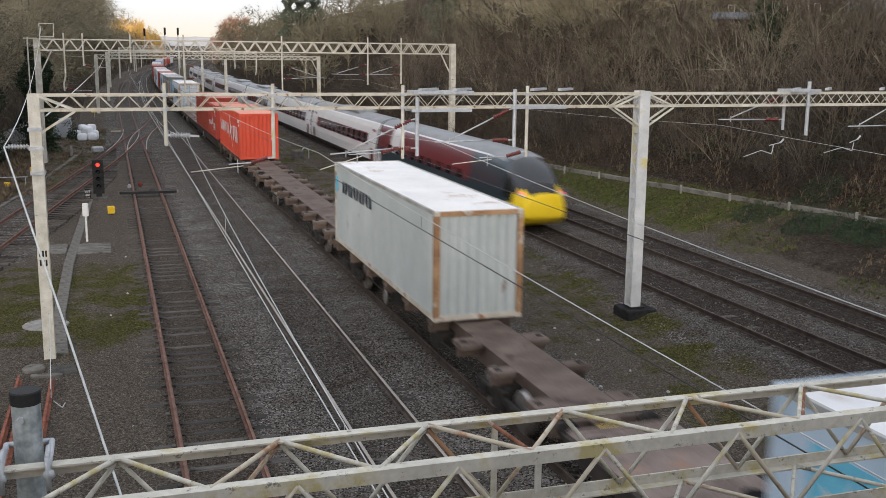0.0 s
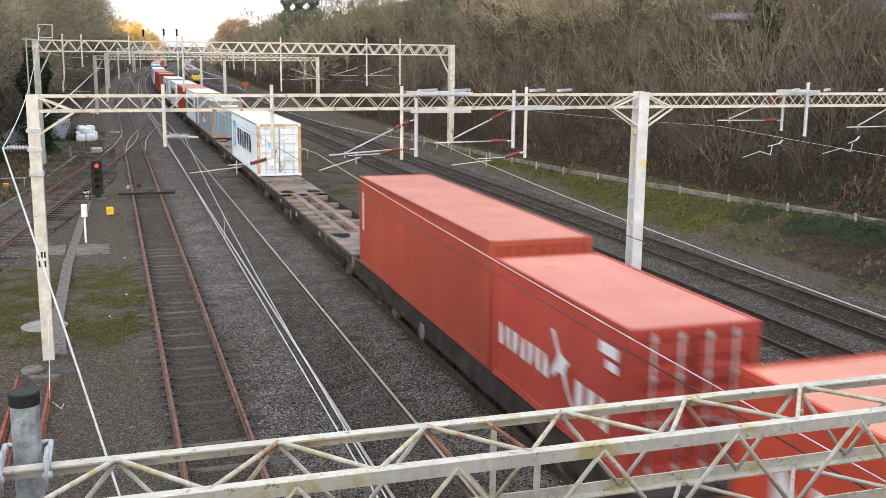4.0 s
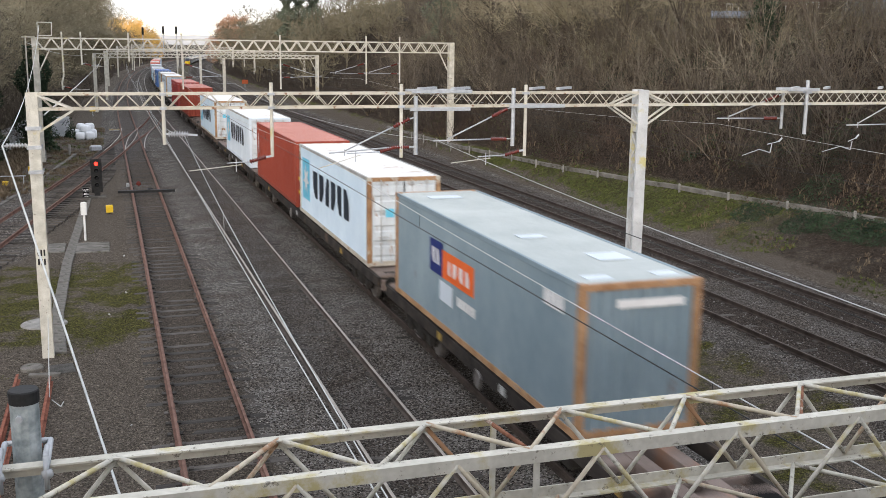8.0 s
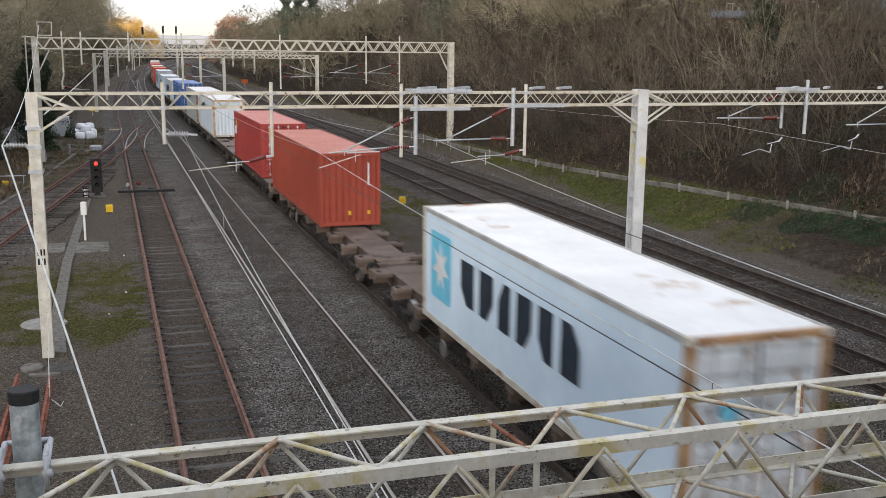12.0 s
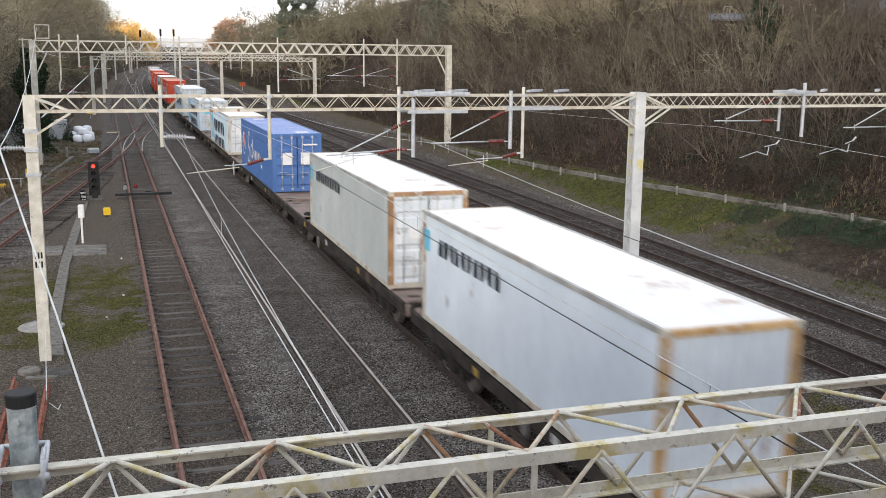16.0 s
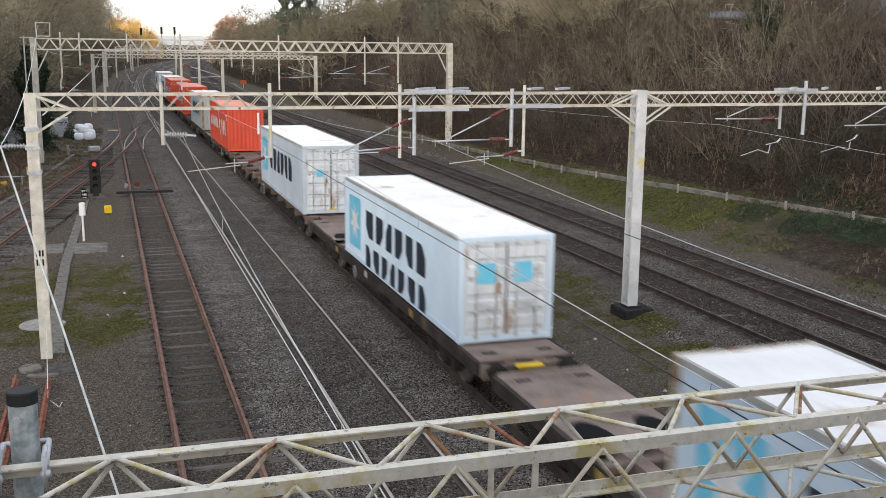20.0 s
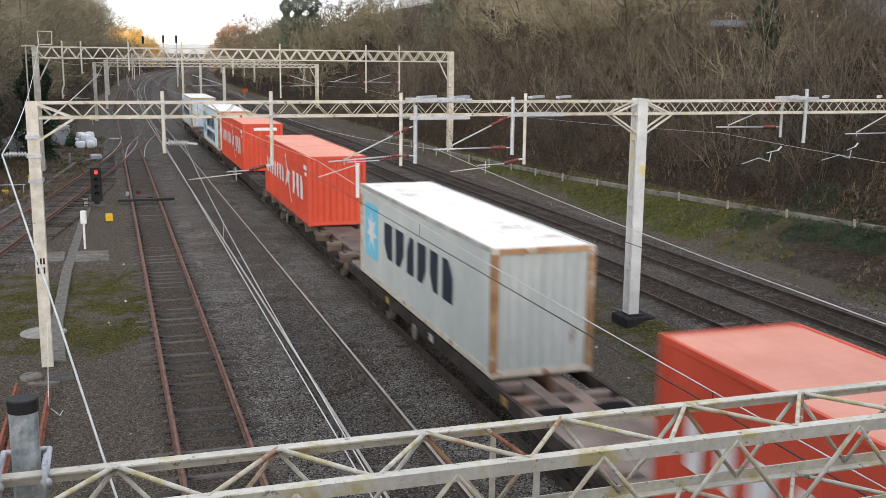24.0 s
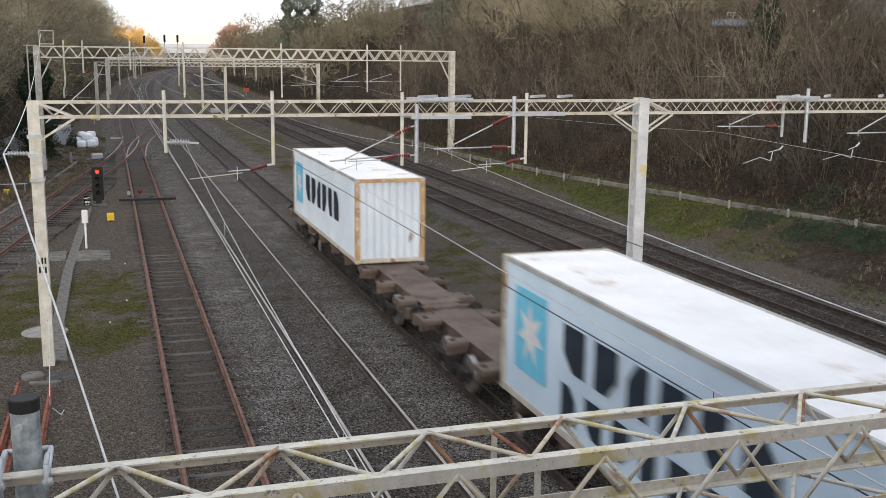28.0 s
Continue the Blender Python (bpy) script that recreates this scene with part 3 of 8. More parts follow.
for label_, path_, ya_, yb_, near_, far_, low_ in (("curved siding track with red-rusted rails crossing to the running line", through_siding, 34, 142, (36, 84), ((84, 126),), -0.003),
                                                  ("slip rails curving from the siding", eased(SLIP_LEFT), 84, 108, None, None, -0.006),
                                                  ("slip rails curving towards the running line", eased(SLIP_RIGHT), 86, 110, None, None, -0.009)):
    laid = track(label_, path_, ya_, yb_, [MAT_RUSTRAIL, MAT_RUSTRAIL] if near_ else [MAT_RAIL, MAT_RAILHEAD], near_, far_)
    laid.matrix_basis = pose(0, 0, low_)
for x_rail, y_end, name_ in ((-1.84, 26.5, "single rusty rail lying in the cess"), (-2.64, 26.9, "rusty rail lying beside another in the cess"), (-2.44, 25.8, "rusty rail lying beside another in the cess")):
    lying = thing("loose_rail", name_, "rail", "loose rusty rails", at=pose(0, 0, -0.13))
    part("rail", sweep_rail([(x_rail + 0.012 * k, 4 + (y_end - 4) * k / 8) for k in range(9)]), [MAT_REDRAIL, MAT_REDRAIL], lying)


# ---- overhead line gantries ----
def truss(name, parent, x0, x1, yf, yb, z0, z1, pitch, leg=0.075, lace=0.022, mats=None, start=0.0, flat=0.05, split=True, rusty=None):
    """A square lattice beam along x: four angle chords and lacing on all four faces."""
    beam = tagged(new(name), "lattice beam of four angle chords")
    beam.parent = parent
    mats = mats or MAT_GANTRY
    th = leg * 0.14
    for y, sy in ((yf, 1), (yb, -1)):
        for z, sz in ((z0, 1), (z1, -1)):
            part("chord", Shape().angle((x0, y, z), (x1, y, z), leg, th, sy, sz), mats, beam)
    n = int((x1 - x0 - start) / pitch)
    e = leg * 0.45
    faces = {
        "front_lacing": (lambda x: (x, yf + e * 0.3, z1 - e), lambda x: (x, yf + e * 0.3, z0 + e), (0, 1, 0)),
        "rear_lacing": (lambda x: (x, yb - e * 0.3, z1 - e), lambda x: (x, yb - e * 0.3, z0 + e), (0, 1, 0)),
        "top_lacing": (lambda x: (x, yb - e, z1 - e * 0.3), lambda x: (x, yf + e, z1 - e * 0.3), (0, 0, 1)),
        "bottom_lacing": (lambda x: (x, yb - e, z0 + e * 0.3), lambda x: (x, yf + e, z0 + e * 0.3), (0, 0, 1)),
    }
    for nm, (pa, pb, up) in faces.items():
        if split:
            x = x0 + start
            one, two = Shape(), Shape()
            for s, p, q in ((one, Vector(pa(0)), Vector(pb(pitch / 2))), (two, Vector(pb(0)), Vector(pa(pitch / 2)))):
                if lace > 0.03:
                    s.bar(p, q, flat, 0.012, up)
                else:
                    s.tube(p, q, lace / 2, n=8)
            worn = [p.mesh("lacing_bar", rusty, lace <= 0.03) for p in (one, two)] if rusty else None
            one, two = one.mesh("lacing_bar", mats, lace <= 0.03), two.mesh("lacing_bar", mats, lace <= 0.03)
            k = 0
            while x + pitch / 2 <= x1:
                part("lacing_bar", worn[k % 2] if rusty and (k * 5) % 7 < 3 else (one if k % 2 == 0 else two), None, beam, at=Matrix.Translation((x, 0, 0)))
                x += pitch / 2
                k += 1
            continue
        s = Shape()
        for i in range(n + 1):
            x = x0 + start + i * pitch
            if x + pitch > x1:
                break
            s.bar(pa(x), pb(x + pitch / 2), flat, 0.012, up)
            s.bar(pb(x + pitch / 2), pa(x + pitch), flat, 0.012, up)
        tagged(part(nm, s, mats, beam), kind="stuff")
    return beam


def lattice_mast(parent, x, y, z0, z1, w, d, mats=MAT_GANTRY, split=True):
    """A mast of two channels joined by lacing on its two sides."""
    mast = tagged(new("mast"), "box mast of two steel channels with side lacing")
    mast.parent = parent
    for yy, k in ((y - d / 2, 1), (y + d / 2, -1)):
        h, a = w / 2, 0.010
        out = [(-h, 0), (h, 0), (h, 0.09), (h - a, 0.09), (h - a, a), (a - h, a), (a - h, 0.09), (-h, 0.09)]
        out = [(x + p, yy + k * r) for p, r in out]
        part("channel", Shape().prism(out if k > 0 else out[::-1], z0, z1), mats, mast)
    for e in (-1, 1):
        z = z0 + 0.4
        flip = 1
        far = Shape()
        while z + 0.42 < z1:
            s = far if not split else Shape()
            s.bar((x + e * (w / 2 - 0.012), y - flip * (d / 2 - 0.05), z), (x + e * (w / 2 - 0.012), y + flip * (d / 2 - 0.05), z + 0.42), 0.05, 0.01, (1, 0, 0))
            if split:
                part("lacing_bar", s, mats, mast)
            z += 0.42
            flip = -flip
        s = Shape()
        s.box(x + e * (w / 2 - 0.008) - 0.006, x + e * (w / 2 - 0.008) + 0.006, y - d / 2 + 0.092, y + d / 2 - 0.092, z0, z0 + 0.35)
        zb = z0 + 1.7
        while zb < z1 - 0.3:
            s.box(x + e * (w / 2 - 0.008) - 0.006, x + e * (w / 2 - 0.008) + 0.006, y - d / 2 + 0.092, y + d / 2 - 0.092, zb, zb + 0.18)
            part("batten", s, mats, mast)
            s = Shape()
            zb += 2.1
        if not split:
            tagged(part("side_lacing", far, mats, mast), kind="stuff")
    return mast


def insulator(parent, a, b, mat, sheds=7, core=0.036, r=0.066):
    prof = [(0, core * 0.9)]
    for i in range(sheds):
        t = (i + 0.5) / sheds
        w = 0.5 / sheds
        prof += [(t - w * 0.9, core), (t - w * 0.2, r), (t + w * 0.25, r * 0.96), (t + w * 0.5, core)]
    prof += [(1, core * 0.9)]
    return part("insulator", Shape().lathe(a, b, prof, 12), mat, parent, "ribbed porcelain insulator", smooth=True)


def drop_tube(parent, x, y, z0, z1, r=0.045, mat=MAT_GANTRY, clamp=None):
    s = Shape().tube((x, y, z0), (x, y, z1), r, n=12)
    t = part("drop_tube", s, mat, parent, smooth=False)
    for z in clamp or ():
        c = Shape().box(x - r * 1.7, x + r * 1.7, y - r * 1.9, y - r * 1.05, z - 0.035, z + 0.035).box(x - r * 1.7, x + r * 1.7, y + r * 1.05, y + r * 1.9, z - 0.035, z + 0.035)
        c.tube((x - r * 1.4, y - r * 1.9, z), (x - r * 1.4, y + r * 1.9, z), 0.01, n=6).tube((x + r * 1.4, y - r * 1.9, z), (x + r * 1.4, y + r * 1.9, z), 0.01, n=6)
        part("clamp", c, MAT_GALV, t)
    return t


def cantilever(parent, x_tube, y, x_end, z_lo, z_hi, z_end):
    """A level tube and a sloping tube, each with a brown insulator by the drop tube."""
    k = 1 if x_end < x_tube else -1
    c = tagged(new("cantilever"), "cantilever arm of galvanised tube with brown insulators")
    c.parent = parent
    a = x_tube - k * 0.08
    lo_i, lo_o = a - k * 0.12, a - k * 0.62
    part("level_tube", Shape().tube((lo_o, y, z_lo), (x_end, y, z_end), 0.022, n=10), MAT_GALV, c, smooth=True)
    insulator(c, (lo_i, y, z_lo), (lo_o, y, z_lo), MAT_INSUL)
    hx, hz = x_end + k * 0.45, z_end + 0.05
    d = Vector((hx - a, 0, hz - z_hi)).normalized()
    p1, p2 = Vector((a, y, z_hi)) + d * 0.12, Vector((a, y, z_hi)) + d * 0.66
    part("stay_tube", Shape().tube(p2, (hx, y, hz), 0.022, n=10), MAT_GALV, c, smooth=True)
    insulator(c, p1, p2, MAT_INSUL)
    part("bracket", Shape().bar((x_tube, y, z_lo), (lo_i, y, z_lo), 0.05, 0.03), MAT_GALV, c)
    part("bracket", Shape().bar((x_tube, y, z_hi), p1, 0.05, 0.03), MAT_GALV, c)
    part("hanger", Shape().tube((hx, y, hz - 0.14), (hx, y, hz + 0.05), 0.014, n=6), MAT_GALV, c)
    return c


def registration(parent, x_tube, y, x_arm, z, x_wire, z_wire):
    """The steady arm that holds the contact wire sideways."""
    k = 1 if x_arm < x_tube else -1
    c = tagged(new("registration_arm"), "steady arm with brown insulator")
    c.parent = parent
    a = x_tube - k * 0.06
    insulator(c, (a - k * 0.12, y, z - 0.02), (a - k * 0.58, y, z - 0.14), MAT_INSUL)
    part("bracket", Shape().bar((x_tube, y, z), (a - k * 0.12, y, z - 0.02), 0.06, 0.05), MAT_GALV, c)
    s = Shape().tube((a - k * 0.58, y, z - 0.14), (x_arm, y, z - 0.17), 0.016, n=8)
    s.tube((x_arm + k * 0.25, y, z - 0.05), (x_arm + k * 0.25, y, z - 0.42), 0.013, n=6)
    part("arm", s, MAT_GALV, c)
    part("steady", Shape().tube((x_arm + k * 0.4, y, z - 0.22), (x_wire, y, z_wire), 0.014, n=6), MAT_GANTRY, c)
    return c


def gantry_near():
    g = thing("overhead_gantry", "cream-painted lattice overhead line beam with galvanised tube", "overhead gantry", "overhead gantries")
    truss("beam", g, -6.0, 27.0, 4.05, 4.565, 5.785, 6.278, 0.727, 0.062, 0.024, MAT_GANTRY_NEAR, start=5.955 - 0.727 * 8, rusty=MAT_LACE_RUST)
    for x in (-6.0, 16.05, 27.0):
        lattice_mast(g, x, 4.36, -0.3, 5.8 if x != 16.05 else 6.2, 0.35, 0.40)
    # odd members: two uprights and two rusted braces
    for x, y in ((1.77, 4.55), (1.8, 4.065)):
        part("upright", Shape().bar((x, y, 5.83), (x, y, 6.25), 0.03, 0.012, (0, 1, 0)), MAT_GANTRY_NEAR, g)
    for xa, xb in ((1.72, 1.78), (3.60, 3.26)):
        part("rusty_brace", Shape().tube((xa, 4.53, 6.262), (xb, 4.09, 6.260), 0.011, n=8), MAT_RUSTBRACE, g, "rust-streaked brace")
    t = drop_tube(g, -0.425, 4.70, 4.4, 6.55, 0.063, MAT_SPANGLE)
    part("cap", Shape().lathe((-0.425, 4.70, 6.512), (-0.425, 4.70, 6.572), ((0, 0.066), (0.9, 0.067), (1, 0.062)), 20), MAT_BLACK, t, "black rubber cap", smooth=False)
    for z in (6.265, 5.80):
        u = Shape()
        for e in (-1, 1):
            u.tube((-0.43 + e * 0.098, 4.49, z + 0.02), (-0.43 + e * 0.098, 4.80, z + 0.02), 0.014, n=8)
            u.tube((-0.43 + e * 0.094, 4.49, z - 0.09), (-0.43 + e * 0.094, 4.49, z + 0.06), 0.012, n=8)
            u.tube((-0.43 + e * 0.094, 4.49, z + 0.06), (-0.43 + e * 0.094, 4.62, z + 0.06), 0.012, n=8)
            u.tube((-0.43 + e * 0.098, 4.48, z - 0.02), (-0.43 + e * 0.098, 4.505, z - 0.02), 0.026, n=6)
        u.tube((-0.528, 4.80, z + 0.02), (-0.332, 4.80, z + 0.02), 0.014, n=8)
        part("u_bolt", u, MAT_GALV, t, smooth=True)
    part("bolt", Shape().tube((-0.445, 4.62, 6.455), (-0.445, 4.645, 6.455), 0.016, n=6), MAT_GALV, t)
    return g


def gantry_middle():
    y, zt, zb = 28.9, 6.87, 6.41
    g = thing("overhead_gantry", "cream-painted lattice overhead line gantry on box masts", "overhead gantry", "overhead gantries")
    truss("beam", g, -1.75, 15.80, y - 0.215, y + 0.215, zb, zt, 0.735, 0.07, 0.026, MAT_GANTRY_RUST)
    truss("beam", g, 16.16, 33.0, y - 0.215, y + 0.215, zb, zt, 0.735, 0.07, 0.026, MAT_GANTRY)
    lattice_mast(g, -1.9, y, -0.35, 6.87, 0.30, 0.40)
    lattice_mast(g, 15.98, y, -0.30, 6.92, 0.35, 0.45, MAT_MAST)
    for x, k in ((-1.75, 1), (15.80, -1), (16.16, 1)):
        for yy in (y - 0.2, y + 0.2):
            s = Shape().bar((x, yy, zt - 0.07), (x + k * 0.85, yy, zb + 0.03), 0.06, 0.05).bar((x, yy, zb - 0.55), (x + k * 0.85, yy, zb - 0.01), 0.06, 0.05)
            part("knee_brace", s, MAT_GANTRY, g)
    part("footing", Shape().box(15.55, 16.6, 28.35, 29.4, -0.55, -0.10, 0.04), MAT_FOOTING, g, "black concrete block")
    part("base_plate", Shape().box(15.8, 16.3, 28.63, 29.17, -0.098, -0.04, 0.01), MAT_BLACK, g)
    # tubes through the beam
    yf = y - 0.29
    drop_tube(g, 1.40, yf, 5.48, 7.15, 0.05, MAT_GANTRY, (zt - 0.04, zb + 0.04))
    drop_tube(g, 4.31, yf, 5.08, 7.14, 0.05, MAT_GANTRY, (zt - 0.04, zb + 0.04))
    drop_tube(g, 8.06, yf, 4.98, 7.10, 0.05, MAT_GANTRY, (zt - 0.04, zb + 0.04))
    drop_tube(g, 11.95, yf, 4.95, 7.08, 0.05, MAT_GANTRY, (zt - 0.04, zb + 0.04))
    drop_tube(g, 8.50, yf, 5.05, 6.75, 0.06, MAT_GALV)
    drop_tube(g, 11.55, yf, 5.25, 6.98, 0.06, MAT_GALV)
    drop_tube(g, 22.0, yf, 5.45, 7.22, 0.06, MAT_GALV, (zt - 0.04, zb + 0.04))
    drop_tube(g, 21.5, y + 0.29, 5.6, 6.9, 0.05, MAT_GALV)
    drop_tube(g, 26.2, yf, 5.50, 7.05, 0.06, MAT_GALV, (zt - 0.04, zb + 0.04))
    # galvanised channels clamped along the beam
    for xa, xb, z in ((8.35, 10.2, zt + 0.02), (8.3, 10.15, zb - 0.03), (11.4, 13.2, zb + 0.04), (21.2, 22.4, zt + 0.05)):
        for ya, yb in ((yf - 0.12, yf - 0.06), (y + 0.25, y + 0.31)):
            part("channel_clamp", Shape().box(xa, xb, ya, yb, z - 0.05, z + 0.05, 0.008), MAT_GALV, g)
    for xa in (8.55, 9.6, 12.05, 12.95, 21.35, 22.6, 24.8):
        part("tie_channel", Shape().bar((xa, yf - 0.12, zt + 0.10), (xa + 0.75, y + 0.36, zt + 0.10), 0.12, 0.07), MAT_GALV, g)
    cantilever(g, 8.50, yf, 5.92, 5.28, 6.15, 5.15)
    cantilever(g, 11.55, yf, 9.05, 5.47, 6.42, 5.45)
    cantilever(g, 21.5, y + 0.29, 19.0, 5.95, 6.75, 5.97)
    cantilever(g, 26.2, yf, 23.68, 5.74, 6.75, 5.73)
    for xa, za, xb, zb, xc, zc in ((21.15, 5.34, 20.72, 5.24, 19.66, 4.79), (24.22, 5.40, 23.92, 5.28, 22.78, 4.85)):
        arm = Shape().tube((xa, yf, za), (xa - 0.12, yf, za - 0.12), 0.032, n=8).tube((xa - 0.1, yf, za - 0.11), (xb - 0.12, yf, zb - 0.10), 0.016, n=8)
        arm.tube((xb + 0.05, yf, zb - 0.10), (xb, yf, zb - 0.38), 0.016, n=8)
        part("steady_bracket", arm, MAT_GALV, g)
        part("steady_arm", Shape().tube((xb, yf, zb - 0.38), (xb - 0.42, yf, zb - 0.26), 0.016, n=6).tube((xb - 0.42, yf, zb - 0.26), (xc, yf, zc), 0.014, n=6), MAT_GALV, g)
        part("hanger_wire", Shape().tube((xa, yf, za), (xa + 0.35, yf, zt - 0.4), 0.006, n=5), MAT_DARKWIRE, g)
    registration(g, 8.06, yf, 6.45, 5.30, 5.62, 4.72)
    registration(g, 4.31, yf, 3.05, 5.10, 2.02, 4.74)
    registration(g, 11.95, yf, 10.45, 5.12, 9.6, 4.78)
    # the long grey insulator of the wire over the siding
    c = tagged(new("catenary_support"), "grey ribbed insulator carrying the wire")
    c.parent = g
    part("bracket", Shape().bar((1.40, yf, 5.76), (1.55, yf, 5.76), 0.07, 0.05).bar((2.02, yf, 5.74), (2.28, yf, 5.72), 0.06, 0.05), MAT_GALV, c)
    insulator(c, (1.5, yf, 5.76), (2.05, yf, 5.74), MAT_GREYINS, 8, 0.03, 0.085)
    # dead-end insulator on the outer mast
    c = tagged(new("feeder_support"), "grey insulator holding the feeder wire")
    c.parent = g
    insulator(c, (-2.1, y, 5.49), (-2.62, y, 5.49), MAT_GREYINS, 7, 0.03, 0.07)
    part("bracket", Shape().bar((-2.08, y, 5.49), (-2.15, y, 5.49), 0.08, 0.06).bar((-2.62, y, 5.49), (-2.72, y, 5.49), 0.04, 0.04), MAT_GALV, c)
    for z in (5.95, 5.45, 4.8):
        for k in (-1, 1):
            part("mast_clamp", Shape().box(-2.09, -1.71, y + k * 0.216 - 0.014, y + k * 0.216 + 0.014, z - 0.05, z + 0.05, 0.006), MAT_GALV, g)
    return g


def gantry_far(y, xl, xr, zt, h, lean=0.0, pitch=1.1, tubes=(), extra=(), leg=0.09):
    g = thing("overhead_gantry", "tall cream-painted lattice gantry spanning all the tracks", "overhead gantry", "overhead gantries")
    b = bend(y)
    truss("beam", g, xl + b, xr + b, y - 0.3, y + 0.3, zt - h, zt, pitch, leg, 0.05, MAT_GANTRY, flat=leg * 0.85, split=y < 100)
    for x in (xl, xr):
        lattice_mast(g, x + b, y, ground_z(x + b, y) - 0.1, zt, 0.42, 0.5, split=y < 100)
        k = 1 if x == xl else -1
        part("knee_brace", Shape().bar((x + b + k * 0.2, y, zt - h - 1.5), (x + b + k * 0.95, y, zt - h), 0.09, 0.09), MAT_GANTRY, g)
    for x in extra:
        lattice_mast(g, x + b, y, ground_z(x + b, y) - 0.1, zt - h, 0.36, 0.4, split=False)
    for x, z in tubes:
        drop_tube(g, x + b, y - 0.4, z, zt + 0.4, 0.06)
    return g


gantry_near()
gantry_middle()
def end_frame():
    t = thing("wire_anchor", "small open steel frame on the end of the gantry", "wire anchor", "gantry fittings")
    for a, b in (((-4.5, 8.6), (-4.52, 9.72)), ((-3.6, 8.75), (-3.56, 9.72)), ((-4.52, 9.7), (-3.56, 9.7)), ((-4.5, 8.78), (-3.6, 8.78))):
        part("bar", Shape().bar((a[0], 78.9, a[1]), (b[0], 78.9, b[1]), 0.06, 0.06, (0, 1, 0)), MAT_GANTRY, t)


end_frame()
gf = gantry_far(79.0, -4.75, 26.4, 8.66, 0.86, tubes=((-2.93, 6.0), (-1.66, 6.75), (1.6, 7.0), (5.35, 5.0), (12.6, 5.0), (19.3, 5.4), (22.0, 5.5)))
for xe in (5.35, 12.6):
    cantilever(gf, xe, 78.6, xe + 3.2, 5.9, 6.9, 6.0)
for xe in (19.3, 22.0):
    cantilever(gf, xe, 78.6, xe - 2.9, 6.2, 7.0, 6.25)
part("cranked_tube", Shape().tube((-2.93, 78.6, 6.0), (-3.07, 78.6, 5.5), 0.06, n=10).tube((-3.07, 78.6, 5.52), (-3.05, 78.6, 5.0), 0.06, n=10), MAT_GANTRY, gf)
part("outer_post", Shape().tube((-5.35, 78.7, -0.3), (-5.35, 78.7, 8.75), 0.05, n=8).tube((-5.6, 78.7, 8.66), (-4.7, 78.7, 8.66), 0.04, n=8), MAT_GANTRY, gf)
registration(gf, -1.66, 78.6, -0.4, 6.85, 0.5, 6.7)
registration(gf, -3.05, 78.6, -1.9, 5.2, -1.2, 5.0)
gantry_far(140.0, -1.9, 27.0, 7.18, 0.52, pitch=0.9, extra=(14.45,), tubes=((3.0, 5.0), (9.0, 5.0), (18.5, 5.0)), leg=0.08)
gantry_far(172.0, -1.2, 30.5, 7.35, 0.52, pitch=0.9, extra=(13.5,), tubes=((4.0, 5.0), (10.0, 5.0), (20.5, 5.0)), leg=0.08)
gantry_far(232.0, -2.6, 28.5, 7.6, 0.55, pitch=1.0, extra=(13.0,), tubes=((4.0, 5.0), (19.0, 5.0)), leg=0.09)
gantry_far(300.0, -3.0, 28.5, 8.2, 0.6, pitch=1.1, extra=(13.0,), tubes=((4.0, 5.0), (19.0, 5.0)), leg=0.1)
gantry_far(390.0, -3.0, 28.5, 9.0, 0.6, pitch=1.2, extra=(), tubes=((4.0, 5.0), (19.0, 5.0)), leg=0.1)


# ---- wires ----
def wire(name, label, pts, r, mat, group="overhead wires"):
    s = Shape()
    pts = [Vector(p) for p in pts]
    n = 6
    for i, p in enumerate(pts):
        d = (pts[min(i + 1, len(pts) - 1)] - pts[max(i - 1, 0)]).normalized()
        u = (Vector((1, 0, 0)) - d * d.x).normalized()
        w = d.cross(u)
        s.v += [tuple(p + r * (math.cos(2 * math.pi * k / n) * u + math.sin(2 * math.pi * k / n) * w)) for k in range(n)]
    s.f = [(i * n + k, i * n + (k + 1) % n, (i + 1) * n + (k + 1) % n, (i + 1) * n + k) for i in range(len(pts) - 1) for k in range(n)]
    s.mi = [0] * len(s.f)
    return tagged(part(name, s, mat, None, smooth=True), label, "overhead wire", group)


def sag(a, b, depth, n=10):
    a, b = Vector(a), Vector(b)
    return [a.lerp(b, i / n) - Vector((0, 0, depth * 4 * (i / n) * (1 - i / n))) for i in range(n + 1)]


def catenary(x_at, y_list, z_c=4.72, z_m=5.45, dip=0.45, mat=MAT_WIRE, drops=9.0, r=0.0075, mmat=None):
    """A contact wire with its carrier wire and the droppers between them, span by span."""
    for (ya, yb) in zip(y_list, y_list[1:]):
        ca, cb = Vector((x_at(ya), ya, z_c)), Vector((x_at(yb), yb, z_c))
        ma, mb = Vector((x_at(ya), ya, z_m)), Vector((x_at(yb), yb, z_m))
        wire("contact_wire", "taut contact wire above the rails", sag(ca, cb, 0.02, 6), r, mat)
        wire("carrier_wire", "sagging carrier wire above the contact wire", sag(ma, mb, dip, 14), r * 0.9, mmat or mat)
        n = max(2, int((yb - ya) / drops))
        for i in range(1, n):
            t = i / n
            p, q = ca.lerp(cb, t), ma.lerp(mb, t) - Vector((0, 0, dip * 4 * t * (1 - t)))
            wire("dropper", "thin dropper joining carrier and contact wire", [p, q], 0.004, mat, "droppers")


